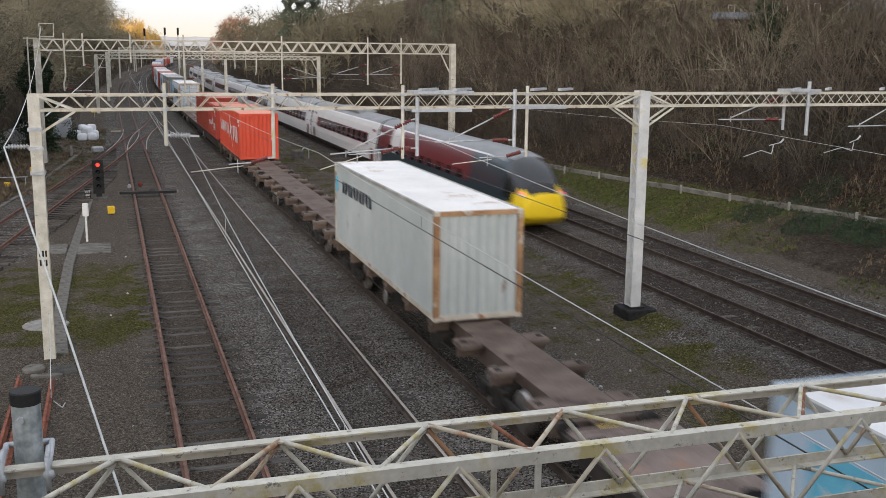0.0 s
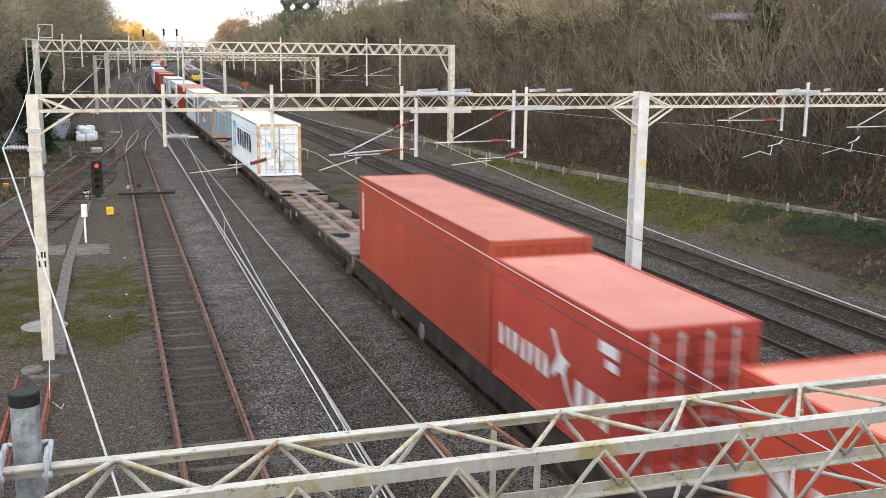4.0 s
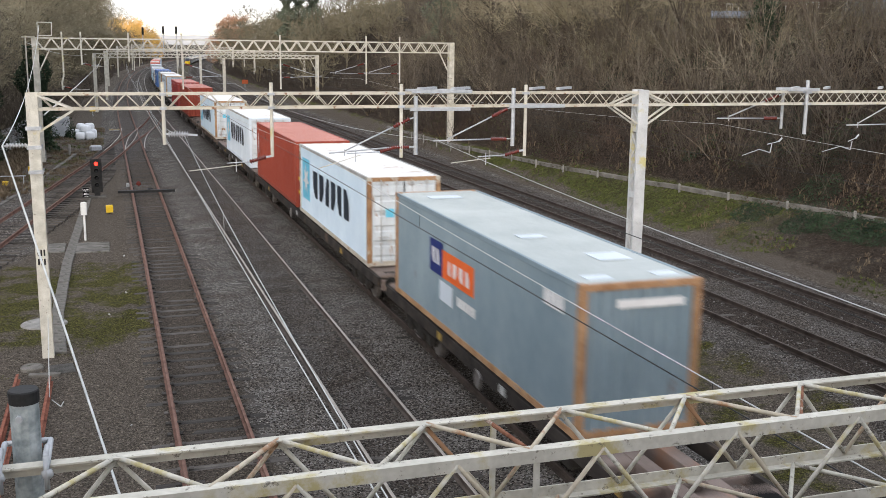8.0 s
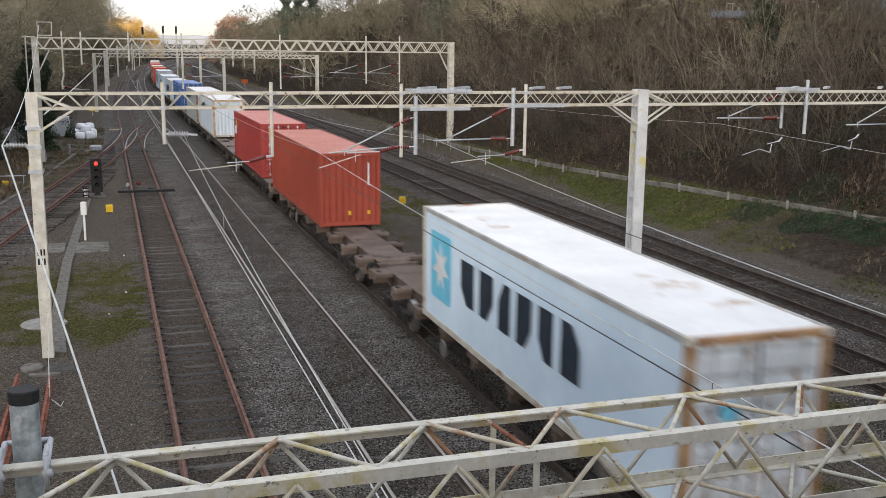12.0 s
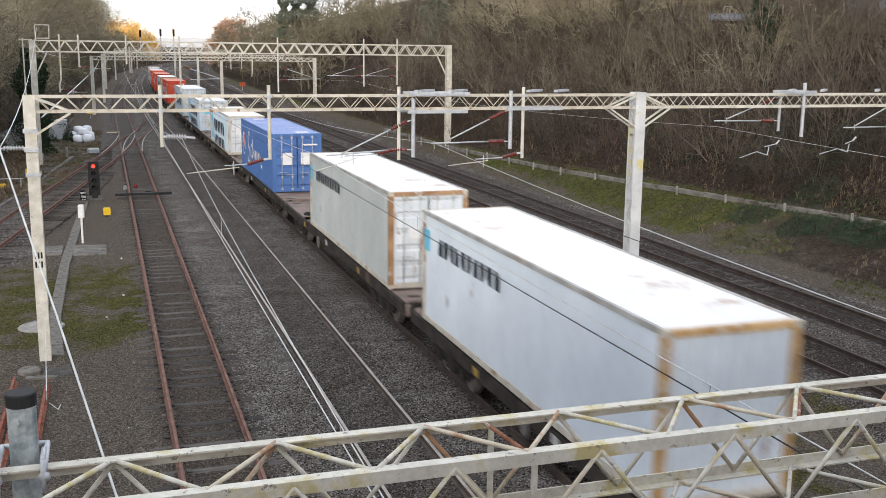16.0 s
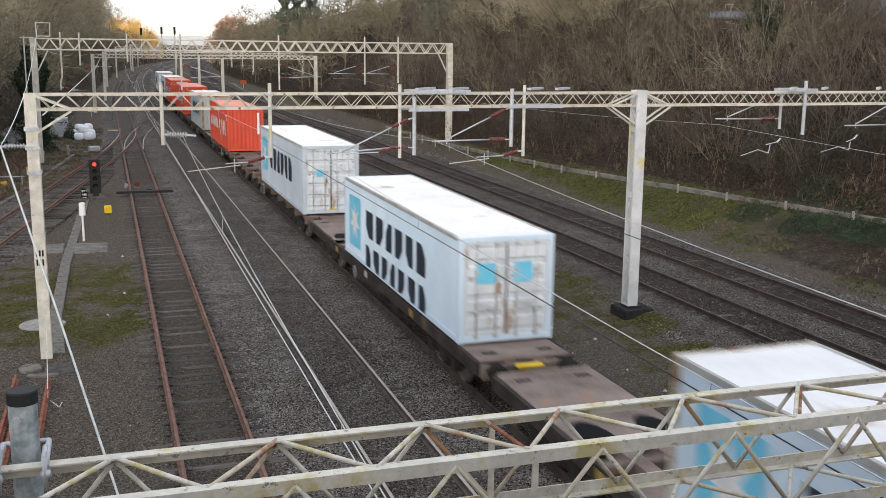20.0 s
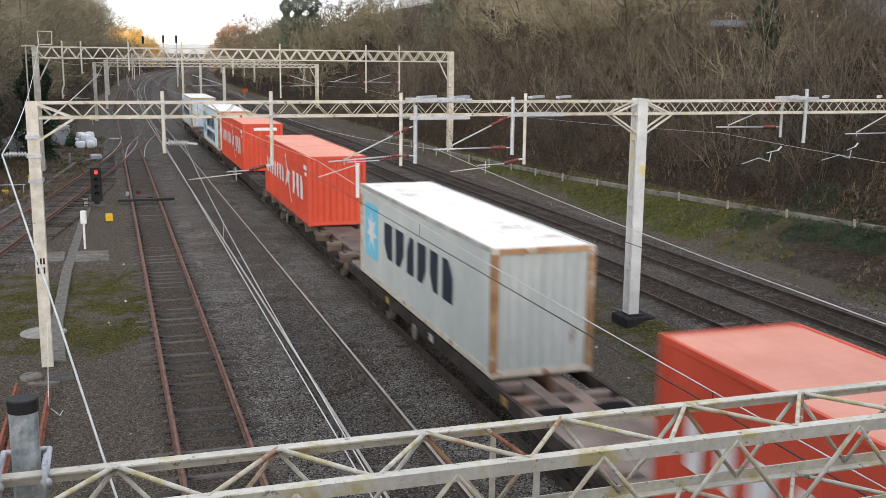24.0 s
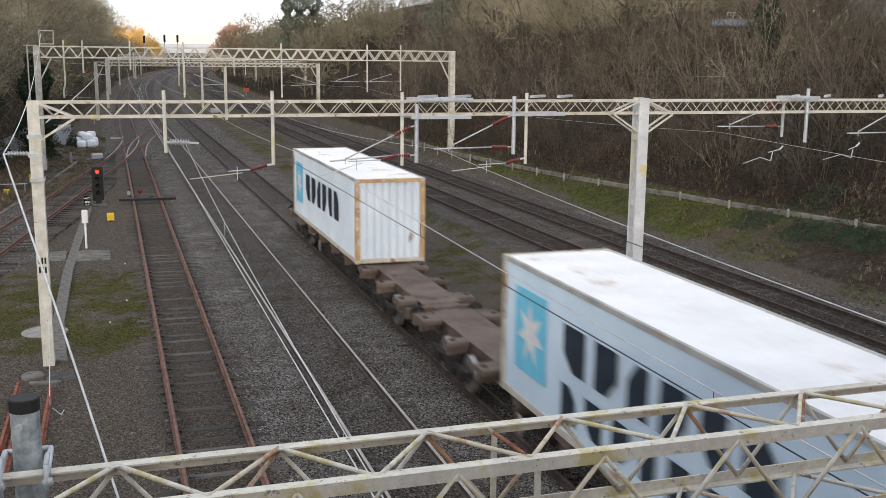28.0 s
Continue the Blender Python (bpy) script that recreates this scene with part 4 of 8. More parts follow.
catenary(lambda y: 1.83 + 0.15 * (y / 29 - 0.3) + rail_bend(y), (-22, 28.6, 79, 140, 172), 4.72, 5.70, 0.90)
catenary(lambda y: 5.58 + rail_bend(y), (-22, 28.6, 79, 140, 232), 4.72, 5.20, 0.36, mat=MAT_DARKWIRE, mmat=MAT_WIRE)
catenary(lambda y: 9.20 + rail_bend(y), (-22, 28.6, 79, 140, 232), 4.72, 5.44, 0.64, mat=MAT_DARKWIRE, mmat=MAT_WIRE)
catenary(lambda y: XE + 0.1 + rail_bend(y), (-22, 28.6, 79, 140, 232), 4.75, 5.82, 0.45, mat=MAT_DARKWIRE, mmat=MAT_WIRE, r=0.0055)
catenary(lambda y: XF + 0.3 + rail_bend(y), (-22, 28.6, 79, 140, 232), 4.75, 5.74, 0.10, mat=MAT_DARKWIRE, mmat=MAT_DARKWIRE, r=0.0055)
wire("feeder_wire", "thick pale feeder wire slung between the gantries", sag((-4.4, 79, 9.5), (-2.7, 28.9, 5.49), 0.95, 14), 0.017, MAT_WIRE)
wire("anchor_wire", "taut pale anchor wire running back from the mast", sag((-1.63, 28.95, 6.28), (-0.91, 140, 5.83), 0.1, 8), 0.02, MAT_WIRE)
wire("feeder_wire", "thin wire strung along the outer masts", sag((-5.35, 78.7, 8.3), (-2.1, 140, 7.1), 0.5, 8), 0.012, MAT_WIRE)
wire("stay_rod", "thick pale stay running from the mast to the ground", [Vector((-2.7, 28.9, 5.49)), Vector((-1.2, 22.2, 2.58)), Vector((0.25, 15.47, -0.32))], 0.024, MAT_WIRE)


# ---- the goods train ----
def paint(name, low, high, rust=(0.17, 0.085, 0.05), at=0.66, scale=0.9, rough=0.5):
    return shade(name, low, high, 0.7, rough, fine=7, third=rust, third_at=at, third_scale=scale, bump=0.04, stretch=(1, 1, 0.45))


PAINT = {
    "white": paint("white_container_paint", (0.56, 0.63, 0.70), (0.69, 0.76, 0.825), at=0.66),
    "cool_grey": paint("cool_grey_container_paint", (0.42, 0.485, 0.55), (0.54, 0.605, 0.67), at=0.68),
    "pale_blue": paint("pale_blue_container_paint", (0.52, 0.645, 0.76), (0.64, 0.76, 0.86), at=0.72),
    "grey": paint("pale_grey_container_paint", (0.37, 0.41, 0.41), (0.48, 0.52, 0.515), at=0.67),
    "steel_blue": paint("steel_blue_container_paint", (0.185, 0.25, 0.29), (0.26, 0.33, 0.37), at=0.68),
    "blue": paint("deep_blue_container_paint", (0.066, 0.142, 0.345), (0.10, 0.195, 0.44), at=0.72),
    "orange": paint("orange_red_container_paint", (0.55, 0.075, 0.042), (0.66, 0.108, 0.064), rust=(0.36, 0.05, 0.03), at=0.70),
    "red": paint("red_container_paint", (0.36, 0.058, 0.044), (0.45, 0.084, 0.062), rust=(0.22, 0.04, 0.03), at=0.70),
    "brown": paint("brown_red_container_paint", (0.27, 0.056, 0.038), (0.35, 0.078, 0.05), at=0.72),
    "maroon": paint("maroon_container_paint", (0.28, 0.045, 0.042), (0.37, 0.065, 0.058), at=0.72),
}
MAT_RUSTY_EDGE = shade("rusted_container_frame", (0.40, 0.36, 0.29), (0.62, 0.59, 0.52), 2.5, 0.8, fine=20, third=(0.28, 0.15, 0.08), third_at=0.57, third_scale=2.2, bump=0.1)
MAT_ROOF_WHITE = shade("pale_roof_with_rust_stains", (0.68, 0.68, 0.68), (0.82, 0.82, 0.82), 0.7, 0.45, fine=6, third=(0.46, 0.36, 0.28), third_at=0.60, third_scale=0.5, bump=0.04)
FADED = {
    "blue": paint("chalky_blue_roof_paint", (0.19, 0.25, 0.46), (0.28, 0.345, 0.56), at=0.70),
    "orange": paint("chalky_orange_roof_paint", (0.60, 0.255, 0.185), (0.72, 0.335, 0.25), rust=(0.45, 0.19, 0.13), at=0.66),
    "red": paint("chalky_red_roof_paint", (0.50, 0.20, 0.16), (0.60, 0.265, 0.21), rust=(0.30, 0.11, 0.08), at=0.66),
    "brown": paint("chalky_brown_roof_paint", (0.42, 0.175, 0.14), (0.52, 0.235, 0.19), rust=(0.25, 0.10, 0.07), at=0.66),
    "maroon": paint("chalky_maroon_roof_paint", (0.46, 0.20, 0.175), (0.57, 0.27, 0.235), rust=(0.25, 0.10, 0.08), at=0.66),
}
MAT_DOOR = shade("weathered_white_doors", (0.52, 0.565, 0.60), (0.72, 0.765, 0.80), 1.2, 0.6, fine=14, third=(0.33, 0.19, 0.10), third_at=0.57, third_scale=1.3, bump=0.05, stretch=(2.5, 2.5, 0.5))
MAT_RUST_POST = shade("orange_rust_posts", (0.28, 0.15, 0.075), (0.50, 0.31, 0.18), 2.5, 0.8, fine=20, third=(0.22, 0.27, 0.30), third_at=0.62, third_scale=2.2, bump=0.1)
MAT_ORANGE_POST = shade("orange_rusted_posts", (0.22, 0.115, 0.06), (0.46, 0.295, 0.165), 2.2, 0.8, fine=18, third=(0.52, 0.48, 0.41), third_at=0.57, third_scale=1.6, bump=0.1)
MAT_YELLOW_POST = shade("yellowed_rusty_posts", (0.36, 0.21, 0.095), (0.62, 0.43, 0.22), 2.2, 0.8, fine=18, third=(0.56, 0.53, 0.46), third_at=0.54, third_scale=2.0, bump=0.1)
MAT_CYAN = shade("sky_blue_decal", (0.15, 0.53, 0.73), (0.21, 0.62, 0.80), 3, 0.5, bump=0.02)
MAT_INK = shade("dark_slate_decal", (0.02, 0.03, 0.045), (0.04, 0.052, 0.07), 3, 0.5, bump=0.02)
MAT_DECAL = shade("white_decal", (0.68, 0.68, 0.68), (0.82, 0.82, 0.82), 3, 0.5, bump=0.02)
MAT_ORANGE_DECAL = shade("orange_decal", (0.75, 0.13, 0.03), (0.85, 0.18, 0.05), 3, 0.5, bump=0.02)
MAT_BLUE_DECAL = shade("navy_decal", (0.02, 0.03, 0.14), (0.03, 0.05, 0.2), 3, 0.5, bump=0.02)
MAT_ROD = shade("galvanised_lock_rods", (0.42, 0.43, 0.43), (0.6, 0.61, 0.61), 5, 0.45, 0.4, bump=0.03)


def corrugated(length, height, depth=0.036, pitch=0.278):
    """A folded sheet along +x from 0, upright from 0, its outer ridges at y = 0 and its grooves at y = depth."""
    s = Shape()
    n = max(2, round(length / pitch))
    p = length / n
    xs = []
    for i in range(n):
        xs += [(i * p, depth), (i * p + 0.27 * p, depth), (i * p + 0.5 * p, 0.0), (i * p + 0.77 * p, 0.0)]
    xs.append((length, depth))
    s.v = [(x, y, z) for z in (0, height) for x, y in xs]
    m = len(xs)
    s.f = [(i, i + 1, m + i + 1, m + i) for i in range(m - 1)]
    s.mi = [0] * len(s.f)
    return s


SHEETS = {}


def sheet(length, height, mat):
    key = (round(length, 2), round(height, 2), mat.name)
    if key not in SHEETS:
        SHEETS[key] = corrugated(length, height, 0.05 if length < 3 else 0.036).mesh("corrugated_wall", mat)
    return SHEETS[key]


def star(shape, y, z, r, x, k=7, inner=0.42):
    pts = [(x, y, z)]
    for i in range(2 * k):
        a = math.pi * i / k + math.pi / 2
        q = r if i % 2 == 0 else r * inner
        pts.append((x, y + q * math.cos(a), z + q * math.sin(a)))
    return shape.add(pts, [(0, 1 + (i + 1) % (2 * k), 1 + i) for i in range(2 * k)])


def blocks(y0, z0, widths, height, gap, x, thick=0.008, notch=True):
    """A row of plain bars along the container's side, every one a shape of its own."""
    row, y = [], y0
    for i, w in enumerate(widths):
        s = Shape()
        if notch:
            ring = [(0.08, 0), (0.92, 0), (0.92, 1), (0.46, 1), (0.08, 0.62)]
            left, low = i % 2 == 0, i % 3 == 0
            ring = [(a if left else 1 - a, b if low else 1 - b) for a, b in ring]
            if left == low:
                ring.reverse()
            s.add([(x - thick, y + w * a, z0 + height * b) for a, b in ring], [tuple(range(5))])
        else:
            s.box(x - thick, x, y, y + w, z0, z0 + height)
        row.append(s)
        y += w + gap
    return row


CONTAINER_AT = []


def door_leaf(x0, x1, yf, z0, z1):
    """One door: a flat border round five pressed level folds."""
    d = Shape()
    b = 0.075
    for xa, xb, za, zb in ((x0, x0 + b, z0, z1), (x1 - b, x1, z0, z1), (x0 + b, x1 - b, z0, z0 + b), (x0 + b, x1 - b, z1 - b, z1)):
        d.box(xa, xb, yf + 0.018, yf + 0.075, za, zb, 0.006)
    za, n = z0 + b, 5
    p = (z1 - z0 - 2 * b) / n
    line = []
    for i in range(n):
        line += [(za + i * p, 0.072), (za + (i + 0.16) * p, 0.072), (za + (i + 0.26) * p, 0.024), (za + (i + 0.80) * p, 0.024), (za + (i + 0.90) * p, 0.072)]
    line.append((z1 - b, 0.072))
    d.add([(x, yf + dy, z) for z, dy in line for x in (x0 + b, x1 - b)], [(2 * i, 2 * i + 1, 2 * i + 3, 2 * i + 2) for i in range(len(line) - 1)])
    return d


def container(front, colour, label, length=12.192, height=2.896, end="wall", roof=None, frame=None, decals=(), posts=None):
    """A steel container, its leading end towards -y, standing on z = 0."""
    c = thing("shipping_container", label, "shipping container", "containers on the goods train")
    w, l2 = 1.219, length / 2
    col = PAINT[colour]
    frame_mat = frame or col
    end_mat = posts or frame_mat
    door_mat = MAT_DOOR if colour in ("white", "pale_blue", "grey", "cool_grey") else col
    side_h = height - 0.16 - 0.10
    sl = length - 2 * 0.16
    part("side_wall", sheet(sl, side_h, col), col, c, at=pose(-w + 0.008, l2 - 0.16, 0.16, 0, 0, -90))
    part("side_wall", sheet(sl, side_h, col), col, c, at=pose(w - 0.008, -l2 + 0.16, 0.16, 0, 0, 90))
    part("rear_wall", sheet(2 * w - 0.3, side_h, col), col, c, at=pose(w - 0.15, l2 - 0.01, 0.16, 0, 0, 180))
    # roof in shallow folds
    s = Shape()
    n = 46 if length > 7 else 23
    prof = []
    for i in range(n):
        a, p = -l2 + 0.12 + (length - 0.24) * i / n, (length - 0.24) / n
        prof += [(a, 0.0), (a + 0.4 * p, 0.0), (a + 0.5 * p, -0.018), (a + 0.9 * p, -0.018)]
    prof.append((l2 - 0.12, 0.0))
    z = height - 0.012
    s.v = [(x, y, z + dz) for y, dz in prof for x in (-w + 0.04, w - 0.04)]
    s.f = [(2 * i, 2 * i + 1, 2 * i + 3, 2 * i + 2) for i in range(len(prof) - 1)]
    s.mi = [0] * len(s.f)
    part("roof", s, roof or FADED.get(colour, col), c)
    for sx in (-1, 1):
        part("top_rail", Shape().box(min(sx * w, sx * (w - 0.07)), max(sx * w, sx * (w - 0.07)), -l2 + 0.16, l2 - 0.16, height - 0.10, height, 0.008), MAT_SEAM if door_mat is MAT_DOOR else col, c)
        part("bottom_rail", Shape().box(min(sx * w, sx * (w - 0.09)), max(sx * w, sx * (w - 0.09)), -l2 + 0.16, l2 - 0.16, 0.02, 0.16, 0.01), frame_mat, c)
        for sy in (-1, 1):
            y0, y1 = sorted((sy * l2, sy * (l2 - 0.16)))
            x0, x1 = sorted((sx * w, sx * (w - 0.15)))
            part("corner_post", Shape().box(x0, x1, y0, y1, 0.118, height - 0.118, 0.012), end_mat if sy < 0 else frame_mat, c)
            for za in (0, height - 0.118):
                part("corner_casting", Shape().box(x0, x1, y0, y1, za, za + 0.118, 0.012), frame_mat, c)
    for sy in (-1, 1):
        y0, y1 = sorted((sy * l2, sy * (l2 - 0.10)))
        part("end_sill", Shape().box(-w + 0.15, w - 0.15, y0, y1, 0.02, 0.16, 0.01), frame_mat, c)
        part("end_header", Shape().box(-w + 0.15, w - 0.15, y0, y1, height - 0.13, height - 0.005, 0.01), end_mat if sy < 0 else frame_mat, c)
    yf = -l2
    iw = w - 0.15
    if end == "wall":
        part("end_wall", sheet(2 * iw, side_h, col), col, c, at=pose(-iw, yf + 0.012, 0.16))
    else:
        for k in (-1, 1):
            x0, x1 = sorted((k * 0.012, k * (iw - 0.01)))
            d = part("door", door_leaf(x0, x1, yf, 0.17, height - 0.14), door_mat, c)
            part("gasket", Shape().box(x0 + (0.0 if k > 0 else x1 - x0 - 0.012), x0 + (0.012 if k > 0 else x1 - x0), yf + 0.008, yf + 0.017, 0.19, height - 0.16), MAT_BLACK, d, "black rubber door seal")
            for f in (0.24, 0.72):
                xr = x0 + (x1 - x0) * (f if k > 0 else 1 - f)
                part("lock_rod", Shape().tube((xr, yf + 0.002, 0.10), (xr, yf + 0.002, height - 0.08), 0.019, n=8), MAT_ROD, d, smooth=True)
                keep = Shape()
                for zz in (0.16, 0.75, 1.75, height - 0.19):
                    keep.box(xr - 0.055, xr + 0.055, yf - 0.022, yf + 0.014, zz - 0.045, zz + 0.045, 0.01)
                part("rod_keeper", keep, MAT_ROD, d)
            grip = Shape()
            grip.bar((x0 + 0.18, yf - 0.022, 0.98), (x0 + 0.55, yf - 0.022, 0.96), 0.02, 0.05, (0, 1, 0)).bar((x1 - 0.55, yf - 0.022, 0.86), (x1 - 0.15, yf - 0.022, 0.86), 0.02, 0.05, (0, 1, 0))
            part("door_handle", grip, MAT_ROD, d)
    xs = -w - 0.002
    for kind, mat, args in decals:
        s = Shape()
        name, text = "lettering", ""
        if kind == "blocks":
            y0, z0, wd, h, gap, notch = args
            for bar in blocks(y0, z0, wd, h, gap, xs, notch=notch):
                part("lettering", bar, mat, c)
            continue
        elif kind == "star":
            y, zc, hw, hh = args
            part("emblem", Shape().box(xs - 0.004, xs, y - hw, y + hw, zc - hh, zc + hh), mat, c, "sky-blue square emblem")
            star(s, y, zc, hw * 0.86, xs - 0.008)
            mat, name = MAT_DECAL, "star"
        elif kind == "patch":
            y0, y1, z0, z1 = args
            s.box(xs - 0.005, xs, y0, y1, z0, z1)
            name = "panel"
        elif kind == "swoosh":
            y0, z0, k2 = args
            pts = [(0.95, 2.1), (0.72, 2.15), (0.45, 1.72), (0.22, 1.5), (-0.05, 1.45), (-0.42, 1.38), (-0.22, 1.22), (-0.12, 0.98), (-0.42, 0.45), (-0.85, 0.1), (-0.70, 0.05), (-0.2, 0.52), (0.06, 0.86), (0.4, 0.9), (0.92, 0.55), (0.85, 0.85), (0.55, 1.2), (0.42, 1.42), (0.6, 1.66)]
            s.add([(xs - 0.004, y0 + a * k2, z0 + b * k2) for a, b in pts], [tuple(range(len(pts) - 1, -1, -1))])
            name = "emblem"
        elif kind == "arc":
            y0, z0, r0, r1, a0, a1 = args
            turns = [radians(a0 + (a1 - a0) * i / 14) for i in range(15)]
            pts = [(xs - 0.004, y0 - r * math.cos(a), z0 + r * math.sin(a)) for r in (r0, r1) for a in turns]
            s.add(pts, [(i, i + 1, 16 + i, 15 + i) for i in range(14)])
            name = "emblem"
        elif kind == "end":
            x0, x1, z0, z1 = args
            s.box(x0, x1, yf - 0.006, yf - 0.001, z0, z1)
            name = "sticker"
        elif kind == "roofpatch":
            x0, x1, y0, y1 = args
            s.box(x0, x1, y0, y1, height - 0.010, height + 0.002)
            name = "roof_marking"
        part(name, s, mat, c)
    CONTAINER_AT.append((c, front + l2))
    return c


BIG = (1.05, 0.95, 0.78, 0.9, 0.8, 0.95)


def shipper(front, colour, label, end, small=False, roof=MAT_ROOF_WHITE, frame=None, second=False, length=12.192, height=2.896, extra=(), posts=None):
    """Containers of the shipping line with a star emblem: a square at the rear and a row of dark letters."""
    l2 = length / 2
    d = []
    if small:
        d.append(("blocks", MAT_INK, (l2 - 0.55 - 5.0, height - 0.95, (0.34, 0.36, 0.3, 0.34, 0.3, 0.34, 0.3, 0.26, 0.36, 0.32), 0.42, 0.11, True)))
        d.append(("patch", MAT_CYAN, (l2 - 0.62, l2 - 0.2, height - 1.0, height - 0.45)))
    else:
        z = height - 1.55 if second else height - 1.85
        h = 0.85 if second else 1.05
        d.append(("star", MAT_CYAN, (l2 - 1.55, height - 1.33, 0.78, 0.85)))
        d.append(("blocks", MAT_INK, (l2 - 3.0 - 6.6, z, tuple(reversed(BIG)), h, 0.23, True)))
        if second:
            d.append(("blocks", MAT_INK, (l2 - 3.0 - 6.6, z - 0.95, (0.7, 0.75, 0.75, 0.55, 0.7, 0.75, 0.7), 0.68, 0.28, True)))
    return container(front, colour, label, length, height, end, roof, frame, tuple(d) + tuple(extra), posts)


def emblem_box(front, label, length=12.192, height=2.896, end="wall", bar="upright", colour="orange"):
    """Orange-red containers with white letters and a white emblem in the middle."""
    l2 = length / 2
    k = length / 12.192
    d = [("blocks", MAT_DECAL, (l2 - 0.7 * k - 5.3 * k, height - 1.75, tuple(x * k for x in (0.50, 0.50, 0.50, 0.50, 0.60, 0.50, 0.50)), 0.75 * max(k, 0.6), 0.26 * k, "thin")),
         ("swoosh", MAT_DECAL, (l2 - 7.35 * k, height - 1.3 - 1.2 * max(k, 0.6), max(k, 0.6))),
         ("blocks", MAT_DECAL, (l2 - 11.0 * k, height - 1.95, (0.66 * k, 0.66 * k, 0.66 * k), 1.0 * max(k, 0.55), 0.3 * k, "thin")),
         ("patch", MAT_DECAL, (-l2 + 0.35, -l2 + 1.0, height - 0.62, height - 0.42)),
         ("patch", MAT_DECAL, (-l2 + 0.35, -l2 + 0.75, height - 0.85, height - 0.70))]
    if bar == "upright":
        d.append(("end", MAT_DECAL, (0.78, 0.93, height - 1.75, height - 0.3)))
    elif bar == "level":
        d.append(("end", MAT_DECAL, (-0.55, 0.85, height - 0.42, height - 0.24)))
    return container(front, colour, label, length, height, end, None, None, tuple(d))


WSTICK = (("end", MAT_DECAL, (-0.72, -0.28, 1.35, 1.95)), ("end", MAT_DECAL, (0.18, 0.62, 1.35, 1.95)))
CSTICK = (("end", MAT_CYAN, (-0.80, -0.30, 1.45, 1.95)), ("end", MAT_CYAN, (0.18, 0.66, 1.45, 1.95)))
ONE_CYAN = (("end", MAT_CYAN, (-0.62, -0.34, 1.60, 1.88)),)

shipper(1.76, "pale_blue", "pale blue container with sky-blue star emblem", "wall")
shipper(28.0, "grey", "grey-white container with rusted frame and small dark lettering", "wall", small=True, frame=MAT_RUSTY_EDGE, posts=MAT_ORANGE_POST)
emblem_box(68.95, "orange-red container with white lettering and an upright white bar")
emblem_box(84.1, "short red container with white lettering and barred doors", 6.058, 2.591, "doors", "none", "red")
container(90.4, "brown", "plain brown-red corrugated steel container", decals=(("blocks", MAT_DECAL, (5.5, 1.2, (0.12,), 1.2, 0.1, False)),))
shipper(126.9, "white", "white container with star emblem and grey locking doors", "doors", extra=ONE_CYAN + (("end", MAT_DECAL, (-0.62, -0.3, 0.6, 1.0)),), posts=MAT_YELLOW_POST)
container(152.95, "steel_blue", "steel-blue container with orange panel and rusted frame", roof=PAINT["grey"], frame=MAT_RUST_POST,
          decals=(("patch", MAT_ORANGE_DECAL, (-0.6, 1.7, 1.35, 2.05)), ("patch", MAT_BLUE_DECAL, (1.7, 2.75, 1.35, 2.2)), ("blocks", MAT_DECAL, (-0.3, 1.5, (0.28, 0.3, 0.3, 0.2), 0.36, 0.16, True)), ("blocks", MAT_DECAL, (1.95, 1.6, (0.25, 0.25), 0.4, 0.1, True)), ("patch", PAINT["white"], (0.9, 1.9, 0.75, 1.25)), ("blocks", MAT_DECAL, (-0.7, 0.9, (0.2, 0.2, 0.2, 0.2, 0.2), 0.22, 0.06, False)), ("blocks", MAT_DECAL, (-5.4, 2.2, (0.18,) * 4, 0.3, 0.05, False)), ("end", MAT_DECAL, (-0.5, 0.85, 2.42, 2.58)), ("roofpatch", PAINT["white"], (0.1, 0.8, -4.2, -3.5)), ("roofpatch", PAINT["white"], (-0.9, -0.4, -5.7, -5.4)), ("roofpatch", PAINT["white"], (0.5, 0.95, -5.7, -5.4)), ("roofpatch", PAINT["white"], (-0.5, 0.1, -1.6, -1.2)), ("roofpatch", PAINT["white"], (-0.6, 0.3, 4.6, 5.1))))
shipper(168.5, "pale_blue", "pale blue container with star emblem and rust-streaked white doors", "doors", frame=MAT_RUSTY_EDGE, extra=ONE_CYAN, posts=MAT_ORANGE_POST)
container(181.65, "brown", "brown-red container with a column of small white marks", decals=(("blocks", MAT_DECAL, (5.35, 1.3, (0.12,), 1.1, 0.1, False)), ("end", MAT_YELLOW, (-1.1, -1.02, 0.6, 0.75)), ("end", MAT_YELLOW, (-1.1, -1.02, 1.2, 1.35))))
shipper(197.1, "white", "white container with teal star emblem and grey doors", "doors", extra=ONE_CYAN + (("end", MAT_DECAL, (-0.55, -0.2, 0.8, 1.15)),))
shipper(217.1, "pale_blue", "long pale blue container with star emblem and rusty doors", "doors", frame=MAT_RUSTY_EDGE, extra=ONE_CYAN, length=13.0, posts=MAT_ORANGE_POST)
container(243.9, "brown", "brown-red container with small yellow marks on its end", decals=(("end", MAT_YELLOW, (-0.1, 0.02, 0.45, 0.6)), ("end", MAT_YELLOW, (0.68, 0.8, 0.45, 0.6)), ("end", MAT_DECAL, (0.70, 0.76, 1.6, 2.5))))
container(259.95, "maroon", "maroon container with a white and yellow label near its rear", decals=(("patch", MAT_DECAL, (4.55, 5.62, 1.52, 2.0)), ("patch", MAT_YELLOW, (4.45, 5.15, 2.0, 2.38)), ("patch", MAT_BLUE_DECAL, (5.15, 5.62, 2.0, 2.42)), ("patch", MAT_BLUE_DECAL, (4.45, 4.55, 1.5, 2.0)), ("end", MAT_YELLOW, (-0.2, 0.2, 1.0, 1.1))), end="doors")
